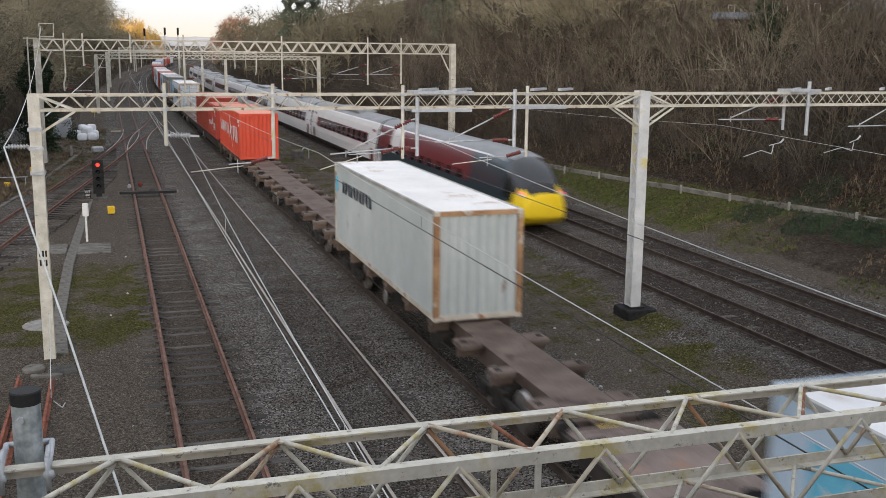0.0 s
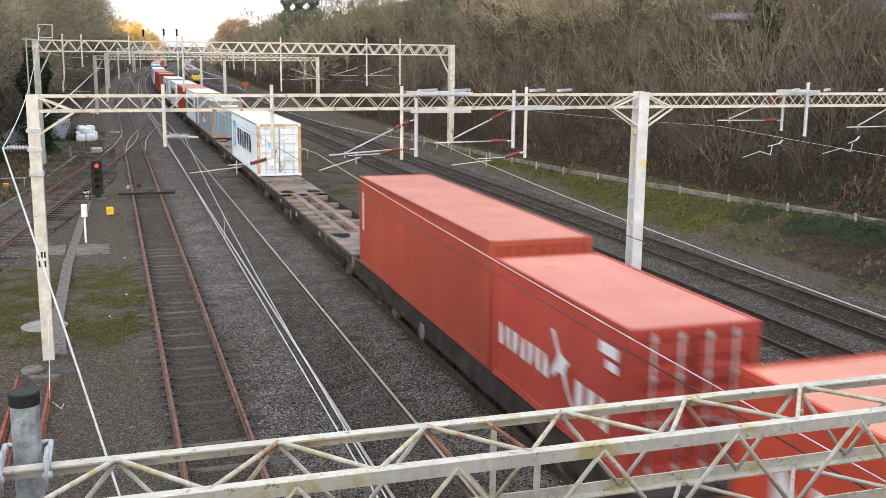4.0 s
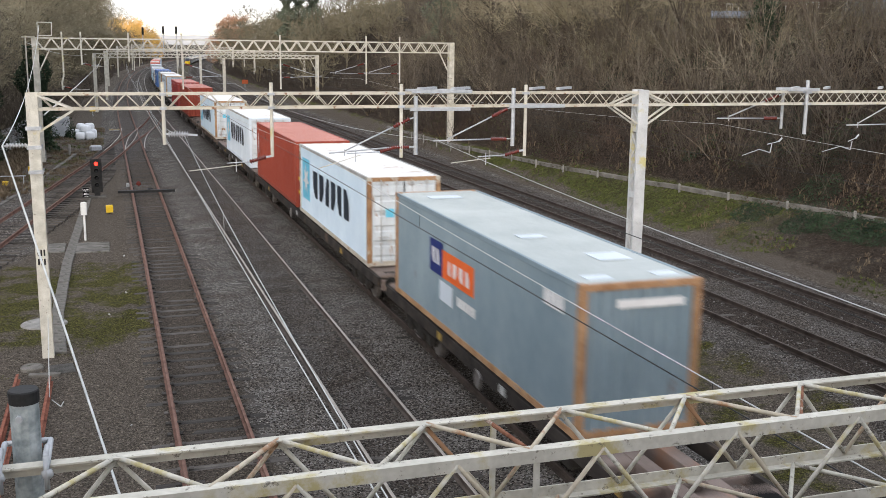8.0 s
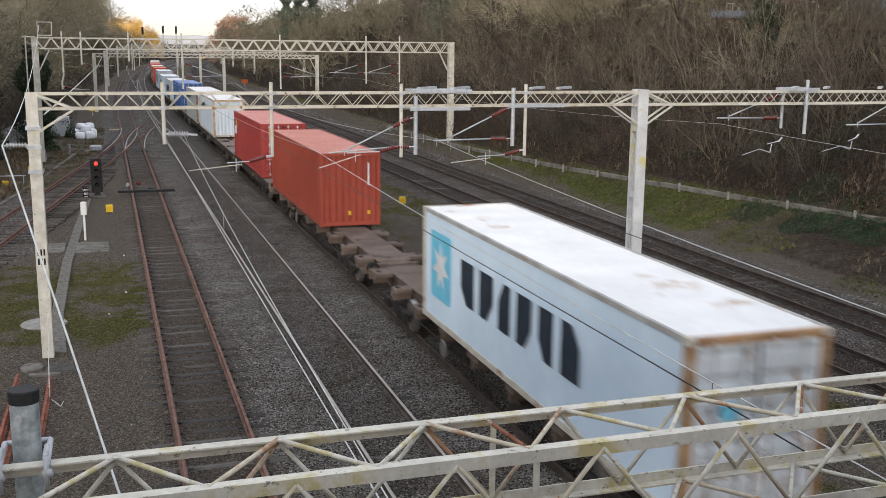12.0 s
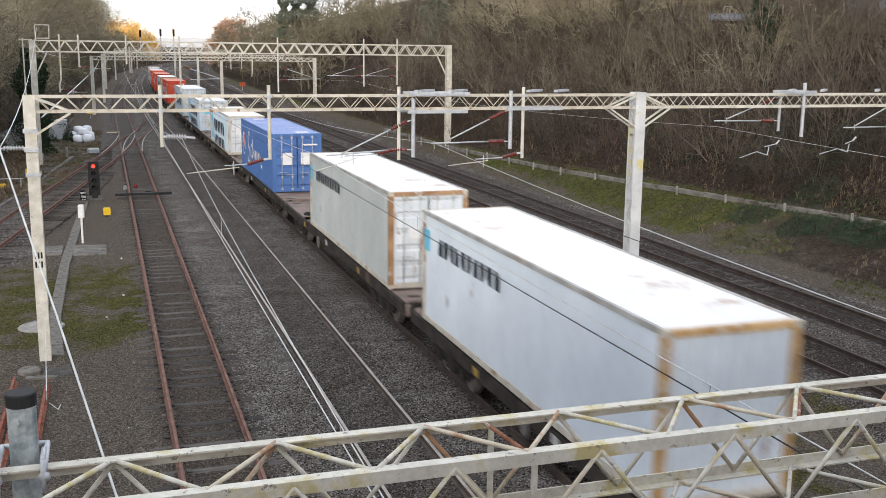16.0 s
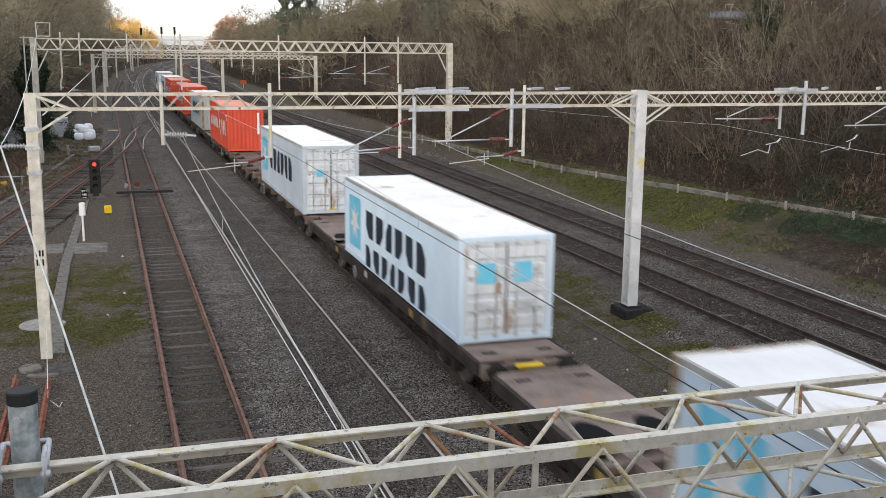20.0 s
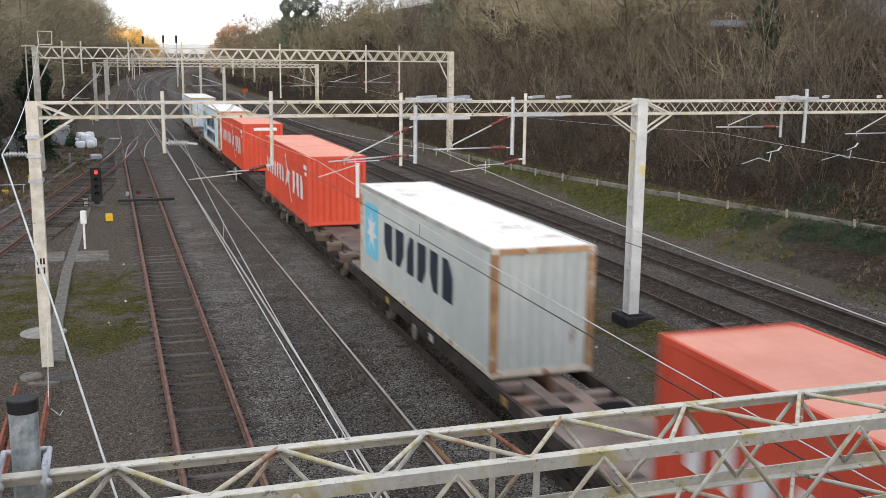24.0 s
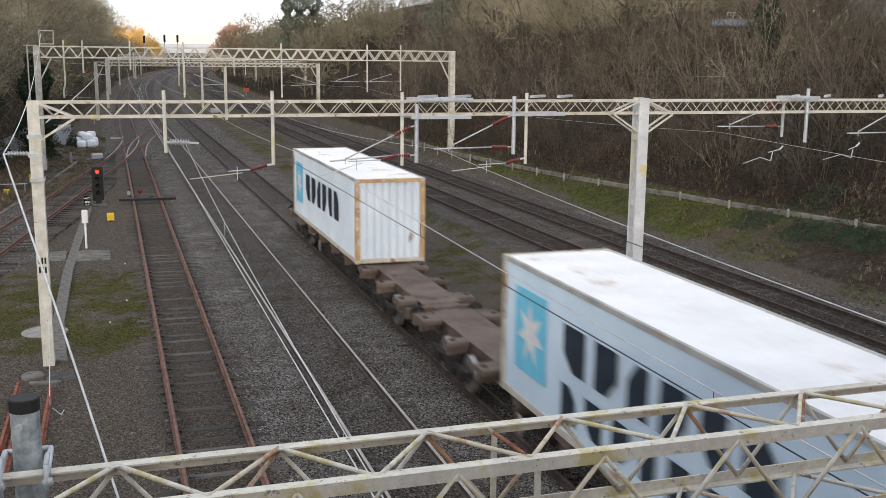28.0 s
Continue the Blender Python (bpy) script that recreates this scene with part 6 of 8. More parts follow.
def shrub_mesh(seed, stems, height, spread, twigs, thick=0.012, arch=0.0):
    """A thicket of bare stems with side twigs."""
    rnd = random.Random(seed)
    s = Shape()
    for _ in range(stems):
        a, q = rnd.uniform(0, 6.28), math.sqrt(rnd.random())
        base = (math.cos(a) * spread * 0.7 * q, math.sin(a) * spread * 0.7 * q, -0.3)
        tilt = rnd.uniform(0.05, 0.95) * q + 0.05
        h = height * rnd.uniform(0.45, 1.1)
        pts = limb(s, base, (math.cos(a) * tilt, math.sin(a) * tilt, 1), h, thick * rnd.uniform(0.5, 1.4), thick * 0.3, 6, rnd, 0.2, 3, -arch)
        for _ in range(twigs):
            p, d, r = branch_off(pts, rnd, 0.2, rnd.uniform(0.4, 1.1))
            sub = twig(s, p, d, h * rnd.uniform(0.2, 0.45), thick * 0.6, rnd, 2, arch)
            for _ in range(4):
                p2, d2, r2 = branch_off(sub, rnd, 0.1, 0.9)
                twig(s, p2, d2, h * rnd.uniform(0.08, 0.2), thick * 0.4, rnd, 1, arch)
    return s


def tree_shapes(seed, height, lean=0.1, fine=13, thick=0.16):
    """Trunk with limbs, and a crown of fine bare twigs."""
    rnd = random.Random(seed)
    trunk, crown = Shape(), Shape()
    main = limb(trunk, (0, 0, -0.4), (rnd.uniform(-lean, lean), rnd.uniform(-lean, lean), 1), height * 0.86, thick, thick * 0.18, 9, rnd, 0.09, 7, 0.03)
    for k in range(18):
        p, d, r = main[rnd.randint(2, 9)]
        a = rnd.uniform(0, 6.28)
        f = 1.25 - p.z / height
        arm = limb(trunk, p, (math.cos(a) * 0.8, math.sin(a) * 0.8, rnd.uniform(0.35, 1.0)), height * rnd.uniform(0.22, 0.42) * f, max(0.03, r * 0.55), 0.014, 6, rnd, 0.16, 4, 0.12)
        for _ in range(8):
            p2, d2, r2 = branch_off(arm, rnd, 0.2, 0.8)
            sub = limb(crown, p2, d2, height * rnd.uniform(0.09, 0.19), 0.022, 0.008, 3, rnd, 0.2, 3, 0.1)
            for _ in range(fine):
                p3, d3, r3 = branch_off(sub, rnd, 0.1, 0.9)
                sub2 = twig(crown, p3, d3, height * rnd.uniform(0.04, 0.09), 0.013, rnd, 2)
                for _ in range(2):
                    p4, d4, r4 = branch_off(sub2, rnd, 0.1, 0.9)
                    twig(crown, p4, d4, height * rnd.uniform(0.02, 0.05), 0.009, rnd, 1)
    return trunk, crown


PLANTS = random.Random(11)
TREE_KINDS = []
for seed, hgt, mat in ((1, 13, MAT_TWIG), (2, 15, MAT_TWIG), (3, 11, MAT_TWIG_TAN), (4, 14, MAT_TWIG_RED), (5, 12, MAT_TWIG), (6, 14, MAT_SUNLIT_GOLD), (7, 12, MAT_SUNLIT_COPPER), (8, 13, MAT_OLIVE), (9, 15, MAT_OLIVE), (10, 13, MAT_PALETWIG)):
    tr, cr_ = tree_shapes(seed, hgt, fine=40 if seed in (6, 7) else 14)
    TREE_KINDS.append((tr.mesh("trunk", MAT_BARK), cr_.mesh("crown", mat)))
SHRUB_KINDS = []
# stems, height, spread, side twigs, thickness, arch
for seed, stems, hgt, spread, twigs, thick, mat, arch in (
        (21, 16, 5.6, 1.5, 5, 0.026, MAT_POLE, 0.02), (22, 46, 1.9, 2.1, 6, 0.016, MAT_TWIG_RED, 0.22), (23, 30, 3.4, 1.8, 10, 0.017, MAT_SCRUB, 0.06),
        (24, 26, 3.2, 1.7, 9, 0.016, MAT_TWIG_TAN, 0.12), (25, 13, 5.2, 1.3, 6, 0.026, MAT_TWIG, 0.16), (26, 30, 2.4, 1.9, 9, 0.016, MAT_SCRUB, 0.18), (27, 14, 6.6, 1.2, 7, 0.024, MAT_POLE, -0.01), (28, 12, 7.2, 1.6, 8, 0.024, MAT_TWIG_TAN, 0.30), (29, 30, 3.6, 1.9, 10, 0.016, MAT_OLIVE, 0.10)):
    SHRUB_KINDS.append(shrub_mesh(seed, stems, hgt, spread, twigs, thick, arch).mesh("bare_shrub", mat))
SHRUB_WORDS = ("clump of tall pale hazel poles", "low arching bramble thicket with reddish stems", "dense dark leafless thicket", "dry tan shrub with frayed twigs", "arching grey-brown hazel clump", "low dark tangle of bare stems", "tall brown upright sapling clump", "long pale branches arching over the slope", "pale olive leafless thicket")


def tree_at(x, y, kind, size, label="bare winter tree with fine brown twigs"):
    t = thing("tree", label, "tree", "trees of the cutting", at=pose(x, y, ground_z(x, y) - 0.1, 0, 0, PLANTS.uniform(0, 360)))
    t.scale = (size, size, size)
    part("trunk", TREE_KINDS[kind][0], None, t)
    part("crown", TREE_KINDS[kind][1], None, t)
    return t


def shrub_at(x, y, kind, size, tall=1.0):
    ob = new("bare_shrub", SHRUB_KINDS[kind])
    ob.matrix_basis = pose(x, y, ground_z(x, y), 0, 0, PLANTS.uniform(0, 360)) @ Matrix.Diagonal((size, size, size * tall, 1))
    tagged(ob, SHRUB_WORDS[kind], "shrub", "shrubs on the cutting side")


def plant_slopes():
    # thicket on the right-hand slope: poles, bushes and brambles in drifts, with bare gaps
    n = 0
    y = 25.0
    while y < 128 and n < 296:
        xf = lerp_table(TROUGH_X, y)
        for row, d in enumerate((1.6, 3.4, 5.6, 8.0, 10.6, 13.4)):
            x = xf + d + PLANTS.uniform(-1.0, 1.0) + bend(y)
            yy = y + PLANTS.uniform(-1.3, 1.3)
            drift = noise.noise((x * 0.17, yy * 0.17, 21.0))
            if row == 0:
                kind, size = PLANTS.choice((1, 5, 5, 2)), PLANTS.uniform(0.5, 0.8)
            elif drift > 0.16:
                kind, size = PLANTS.choice((0, 6, 4, 0)), PLANTS.uniform(0.75, 1.1)
            elif drift > -0.2:
                kind, size = PLANTS.choice((2, 4, 5, 2, 3, 0)), PLANTS.uniform(0.75, 1.1)
            else:
                kind, size = PLANTS.choice((1, 5, 5, 6)), PLANTS.uniform(0.6, 1.0)
            if row > 2 and yy > 60 and PLANTS.random() < 0.6:
                kind, size = PLANTS.choice((3, 8, 8, 0)), PLANTS.uniform(0.95, 1.3)
            if row > 3 and 44 < yy < 66:
                kind, size = PLANTS.choice((8, 8, 4, 6)), PLANTS.uniform(0.6, 0.85)
            if yy < 46 and row in (2, 3, 4):
                kind, size = PLANTS.choice((6, 0, 7, 6, 4)), PLANTS.uniform(0.85, 1.25)
            shrub_at(x, yy, kind, size, PLANTS.uniform(0.85, 1.15))
            n += 1
        y += 2.1 if y < 70 else 3.2
    # shrubs behind the fence on the left
    for _ in range(56):
        y = PLANTS.uniform(56, 130)
        u = PLANTS.uniform(-15, -8.4)
        shrub_at(u + bend(y), y, PLANTS.choice((0, 2, 2, 4, 5)), PLANTS.uniform(0.8, 1.2))
    # trees on the left-hand bank
    y0 = 54.0
    while y0 < 430:
        for u0 in (-11.0, -15.0, -20.0) if y0 < 130 else ((-11.0, -15.0, -19.0) if y0 < 190 else (-15.0, -19.0, -24.0)):
            size = PLANTS.uniform(0.85, 1.2) * (1.0 if y0 < 130 else (1.3 if y0 < 200 else 1.55))
            tree_at(u0 + bend(y0) + PLANTS.uniform(-1.3, 1.3), y0 + PLANTS.uniform(-2, 2), PLANTS.choice((0, 7, 8, 7, 8, 9)), size)
        y0 += 6.5 if y0 < 130 else 12
    # trees above the right-hand slope, with a gap where the houses look through
    y0 = 30.0
    while y0 < 330:
        for d0 in ((15, 20, 26) if y0 < 62 else ((10, 15, 21, 27) if y0 < 84 else (15, 20, 26) if y0 < 130 else (13, 17, 21))):
            x = lerp_table(TROUGH_X, y0) + d0 + bend(y0) + PLANTS.uniform(-1.6, 1.6)
            yy = y0 + PLANTS.uniform(-2, 2)
            size = PLANTS.uniform(0.6, 0.85) if y0 < 62 else (PLANTS.uniform(0.75, 1.1) if y0 < 125 else PLANTS.uniform(0.75, 1.05) * (0.54 if d0 < 15 else 0.49) * (0.72 if y0 > 190 else 1.0))
            kind = PLANTS.choice((0, 9, 2, 9, 7, 9)) if y0 < 120 else (PLANTS.choice((7, 8, 2, 0)) if y0 < 170 else PLANTS.choice((7, 8, 7)))
            if (0.62 < x / yy < 0.79 or x / yy > 0.82) and yy < 68 and PLANTS.random() < 0.8:
                continue
            tree_at(x, yy, kind, size)
        y0 += 5.5 if y0 < 130 else 13
    # saplings that screen the houses
    for x0, y0, kind0, size in ((36.4, 54.0, 6, 1.1), (38.6, 53.2, 0, 1.0), (40.4, 53.6, 6, 1.15), (41.8, 52.0, 6, 1.25), (42.2, 51.2, 0, 1.0), (42.6, 53.5, 6, 1.2), (37.4, 56.0, 2, 0.8), (39.8, 55.2, 2, 0.7), (34.6, 55.5, 7, 0.8), (41.0, 49.5, 6, 1.2), (39.6, 50.6, 0, 1.2), (35.2, 50.0, 7, 0.9)):
        shrub_at(x0, y0, kind0, size, 1.1)
    # trees on the upper slope, the light on them painted in as paler twigs
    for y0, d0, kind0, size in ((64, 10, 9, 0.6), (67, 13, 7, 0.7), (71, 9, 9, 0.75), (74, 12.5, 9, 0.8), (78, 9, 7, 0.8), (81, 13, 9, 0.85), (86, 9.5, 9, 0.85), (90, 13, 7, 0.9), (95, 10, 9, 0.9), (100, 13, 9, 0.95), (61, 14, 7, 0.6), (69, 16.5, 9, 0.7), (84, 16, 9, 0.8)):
        tree_at(lerp_table(TROUGH_X, y0) + d0 + bend(y0), y0, kind0, size, "bare tree on the slope with light painted in as pale twigs")
    # trees far down the line, with the low sunlight painted into their colour
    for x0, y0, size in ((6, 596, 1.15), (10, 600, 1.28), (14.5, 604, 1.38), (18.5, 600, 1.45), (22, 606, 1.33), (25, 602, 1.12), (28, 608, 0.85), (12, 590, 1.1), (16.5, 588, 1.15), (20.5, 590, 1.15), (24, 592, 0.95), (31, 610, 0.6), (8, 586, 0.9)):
        tree_at(x0, y0, 5, size, "far tree down the line with golden low sunlight painted into its twigs")
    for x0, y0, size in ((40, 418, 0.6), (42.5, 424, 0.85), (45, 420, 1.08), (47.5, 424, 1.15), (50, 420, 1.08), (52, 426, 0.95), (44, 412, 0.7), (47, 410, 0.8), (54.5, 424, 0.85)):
        tree_at(x0, y0, 6, size, "far tree down the line with copper-red low sunlight painted into its twigs")


plant_slopes()


def far_wood():
    """The wooded sides of the line far off, one mass of thin trees."""
    s = Shape()
    rnd = random.Random(5)
    for side in (-1, 1):
        for _ in range(240):
            y = rnd.uniform(140, 700)
            u = -9.5 - abs(rnd.gauss(0, 9)) if side < 0 else 27 + abs(rnd.gauss(0, 14))
            x = u + bend(y)
            z = ground_z(x, y)
            h = rnd.uniform(8, 12.5) if y > 300 and u < 36 else rnd.uniform(4, 7)
            pts = limb(s, (x, y, z - 0.3), (rnd.uniform(-0.1, 0.1), rnd.uniform(-0.1, 0.1), 1), h, 0.14, 0.03, 5, rnd, 0.1, 4)
            for _ in range(18):
                p, d, r = branch_off(pts, rnd, 0.25, 1.0)
                sub = twig(s, p, d, rnd.uniform(1.5, 3.5), 0.07, rnd, 2)
                for _ in range(9):
                    p2, d2, r2 = branch_off(sub, rnd, 0.1, 1.0)
                    twig(s, p2, d2, rnd.uniform(0.7, 1.8), 0.05, rnd, 1)
    tagged(part("far_wood", s, MAT_OLIVE), "leafless brown woodland lining the distant cutting", "woodland", kind="stuff")


far_wood()


def far_scrub():
    """Low scrub that covers the far sides of the cutting, in many small tufts."""
    rnd = random.Random(19)
    for mat, n, label in ((MAT_SCRUB, 3600, "dark bare scrub covering the far cutting sides"), (MAT_TWIG, 1300, "pale dry scrub among the far bushes")):
        s = Shape()
        for _ in range(n):
            y = 80 + 230 * rnd.random() ** 1.2
            u = rnd.uniform(26.8, 46) if rnd.random() < (0.8 if mat is MAT_SCRUB else 0.15) else rnd.uniform(-20, -8.5 if y < 108 else -4.6)
            x = u + bend(y)
            z = ground_z(x, y)
            h = rnd.uniform(0.6, 1.7)
            k = 1 + (y - 80) / 260
            for _ in range(9):
                a, q = rnd.uniform(0, 6.28), rnd.random()
                pts = twig(s, (x + math.cos(a) * q, y + math.sin(a) * q, z - 0.1), (math.cos(a) * 0.6, math.sin(a) * 0.6, 1.0), h * rnd.uniform(0.5, 1.1), 0.02 * k, rnd, 3, 0.1)
                for _ in range(4):
                    p, d, r = branch_off(pts, rnd, 0.2, 0.9)
                    twig(s, p, d, h * rnd.uniform(0.2, 0.4), 0.014 * k, rnd, 1)
        tagged(part("far_scrub", s, mat), label, "scrub", kind="stuff")


far_scrub()


def distant_hills():
    """Low hills that close the view beyond the cutting, haze painted into their colour."""
    s = Shape()
    nx = 60
    for j, (y, k) in enumerate(((2200, 0.0), (2500, 0.6), (2800, 1.0), (3100, 0.8))):
        for i in range(nx):
            x = -1200 + 2800 * i / (nx - 1)
            s.v.append((x, y, -3 + k * (46 + 16 * noise.noise((x * 0.003, j * 0.4, 1.0)) + 7 * noise.noise((x * 0.02, j, 2.0)))))
    for j in range(3):
        for i in range(nx - 1):
            s.f.append((j * nx + i, j * nx + i + 1, (j + 1) * nx + i + 1, (j + 1) * nx + i))
            s.mi.append(0)
    tagged(part("backdrop_hills", s, MAT_PAINTED_HAZE), "hills far beyond the line with haze painted into their pale colour", "hills", kind="structure")


distant_hills()


def bramble_mass():
    """Arching canes and dead stalks that knit the slope together."""
    rnd = random.Random(77)
    for mat, n, label in ((MAT_TWIG_RED, 3400, "tangle of arching reddish bramble canes on the slope"), (MAT_POLE, 1700, "pale dead stalks leaning among the brambles")):
        s = Shape()
        while n:
            y = 24 + 96 * rnd.random() ** 1.3
            x = lerp_table(TROUGH_X, y) + 0.3 + 14.5 * rnd.random()
            a = rnd.uniform(0, 6.28)
            lo = rnd.uniform(0.8, 2.2)
            up = rnd.uniform(0.7, 1.6) if mat is MAT_TWIG_RED else rnd.uniform(2.0, 4.0)
            pts = twig(s, (x + bend(y), y, ground_z(x + bend(y), y) - 0.05), (math.cos(a), math.sin(a), up), lo, 0.014, rnd, 4, 0.9 if mat is MAT_TWIG_RED else 0.2)
            for _ in range(3):
                p, d, r = branch_off(pts, rnd, 0.3, 0.8)
                twig(s, p, d, lo * rnd.uniform(0.15, 0.4), 0.009, rnd, 1, 0.4)
            n -= 1
        tagged(part("brambles", s, mat), label, "brambles", kind="stuff")


bramble_mass()


def ivy_column(x, y, height, width, n, seed, big=1.0, leaves=None, label="trunk wholly clad in dark green ivy"):
    rnd = random.Random(seed)
    t = thing("tree", label, "tree", at=pose(x, y, ground_z(x, y) - 0.1))
    tr = Shape()
    limb(tr, (0, 0, -0.3), (0.02, 0.03, 1), height, 0.2, 0.05, 7, rnd, 0.05, 7)
    part("trunk", tr, MAT_BARK, t)
    s = Shape()
    for _ in range(n):
        z = height * rnd.random() ** 0.9
        bulge = width * (0.65 + 0.35 * math.sin(z * 1.9 + seed)) * (1 - 0.55 * (z / height) ** 3)
        a = rnd.uniform(0, 6.28)
        r = bulge * math.sqrt(rnd.uniform(0.25, 1.0))
        leaf(s, Vector((math.cos(a) * r, math.sin(a) * r, z)), rnd.uniform(0.10, 0.20) * big, rnd)
    part("ivy" if leaves is None else "crown", s, leaves or MAT_IVY, t, "dense small dark leaves")


ivy_column(-5.7, 85.0, 8.3, 1.45, 7600, 3)
ivy_column(-4.9, 86.6, 7.6, 1.25, 5200, 8)
ivy_column(-8.0, 79.0, 6.5, 1.2, 3200, 5)
for y0, d0, h0, w0, n0 in ((53.5, 9.5, 7.5, 1.0, 5200), (57, 12.5, 9, 0.9, 4200), (112, 10, 13, 2.6, 9000), (118, 13, 14, 2.8, 9000), (52, 9, 5, 0.8, 2600)):
    far_one = y0 > 100
    ivy_column(lerp_table(TROUGH_X, y0) + d0 + bend(y0), y0, h0, w0, n0, int(y0), 1.0 if far_one else 0.6, MAT_EVERGREEN if far_one else None, "tall grey-green evergreen at the top of the slope" if far_one else "trunk wholly clad in dark green ivy")


for x0, y0, h0, w0, n0 in ((33.4, 200, 14.5, 2.4, 6200), (36.5, 204, 15, 2.8, 7000), (40.0, 208, 14, 2.6, 6200)):
    ivy_column(x0, y0, h0, w0, n0, int(x0), 1.8, MAT_EVERGREEN, "tall grey-green conifer on the skyline")


def leaf_patch(name, label, spots, n, size, mat, seed, rise=0.35):
    rnd = random.Random(seed)
    s = Shape()
    for x, y, r, h in spots:
        for _ in range(n):
            a, q = rnd.uniform(0, 6.28), math.sqrt(rnd.random()) * r
            px, py = x + math.cos(a) * q, y + math.sin(a) * q
            leaf(s, Vector((px, py, ground_z(px, py) + rnd.random() ** 2 * h * rise * (1.2 - q / r))), rnd.uniform(0.6, 1.3) * size, rnd)
    tagged(part(name, s, mat), label, name.replace("_", " "), kind="stuff")


def blade_patch(name, label, zone, n, height, mat, seed, keep=lambda x, y: True):
    """Grass: narrow bent blades scattered over a stretch of ground."""
    rnd = random.Random(seed)
    s = Shape()
    while n > 0:
        u, y = rnd.uniform(*zone[0]), rnd.uniform(*zone[1])
        n -= 1
        if not keep(u, y):
            continue
        x = u + bend(y)
        z = ground_z(x, y) - 0.02
        for _ in range(4):
            a = rnd.uniform(0, 6.28)
            h = height * rnd.uniform(0.5, 1.3)
            dx, dy = math.cos(a), math.sin(a)
            w = 0.012 + 0.01 * rnd.random()
            bx, by = x + rnd.uniform(-0.08, 0.08), y + rnd.uniform(-0.08, 0.08)
            ox, oy = -dy * w, dx * w
            m = (bx + dx * h * 0.25, by + dy * h * 0.25, z + h * 0.65)
            e = (bx + dx * h * 0.7, by + dy * h * 0.7, z + h * 0.9)
            s.add([(bx - ox, by - oy, z), (bx + ox, by + oy, z), (m[0] + ox, m[1] + oy, m[2]), (m[0] - ox, m[1] - oy, m[2]), e], [(0, 1, 2, 3), (3, 2, 4)])
    tagged(part(name, s, mat), label, "grass", kind="stuff")


def bank(u, y):
    xf = lerp_table(TROUGH_X, y)
    if not 25.7 < u < xf - 0.1:
        return False
    return noise.noise((u * 0.35, y * 0.22, 5.0)) > (-0.15 if y > 42 else 0.22)


blade_patch("bank_grass", "rough green grass on the bank beside the fast line", ((25.6, 31.5), (27, 100)), 13000, 0.10, MAT_GRASS, 31, bank)
blade_patch("dead_grass", "pale dead grass hanging on the bank", ((26.3, 33), (24, 46)), 700, 0.2, MAT_DRYGRASS, 32, lambda u, y: 26.3 < u < lerp_table(TROUGH_X, y) + 1.5 and noise.noise((u * 0.5, y * 0.4, 9.0)) > 0.02)
blade_patch("dry_verge", "straw-coloured dead grass behind the siding", ((-12, -5.2), (58, 100)), 5200, 0.38, MAT_DRYGRASS, 33, lambda u, y: u < -5.6 - 0.0 * y and u + bend(y) < siding(y) - 2.0)
blade_patch("cess_grass", "short dead grass and weeds beside the siding", ((-8.5, -0.6), (60, 112)), 9000, 0.17, MAT_DRYGRASS, 36, lambda u, y: abs(u + bend(y) - siding(y)) > 1.5 and noise.noise((u * 0.5, y * 0.3, 15.0)) > 0.0)
blade_patch("cess_weeds", "low green weeds beside the siding", ((-8.5, -0.6), (60, 112)), 4000, 0.13, MAT_GRASS, 37, lambda u, y: abs(u + bend(y) - siding(y)) > 1.5 and noise.noise((u * 0.5, y * 0.3, 16.0)) > 0.1)
blade_patch("moss_tufts", "short mossy grass tufts in the cess", ((-7.5, 0.5), (27, 43)), 8000, 0.035, MAT_MOSS, 34, lambda u, y: noise.noise((u * 0.4, y * 0.3, 2.0)) > 0.08 and abs(u + 2.15) > 0.2)
blade_patch("slope_litter_grass", "dead stalks among the brambles on the slope", ((26, 46), (24, 110)), 4200, 0.42, MAT_DRYGRASS, 35, lambda u, y: u > lerp_table(TROUGH_X, y) + 0.4 and noise.noise((u * 0.3, y * 0.3, 12.0)) > -0.1)
leaf_patch("ivy", "ivy sprawling over the bank and slope", [(30.2, 35.0, 1.3, 1), (29.4, 37.6, 1.2, 1), (30.5, 36.5, 1.6, 1), (31.2, 39.5, 1.3, 1), (29.2, 41, 1.2, 1), (33.0, 45, 1.8, 2), (35.0, 46, 1.6, 2), (34, 41, 1.5, 2), (32.5, 56, 1.2, 2), (30.3, 33.8, 1.3, 1), (36, 53, 1.5, 2.5), (37.5, 58, 1.6, 3), (39, 52, 1.4, 3), (35.5, 61, 1.8, 2.5), (33.5, 66, 1.6, 2), (36.5, 70, 2.0, 2.5), (31.5, 50, 1.0, 1), (33.8, 75, 1.6, 2)], 2000, 0.066, MAT_IVY, 41)
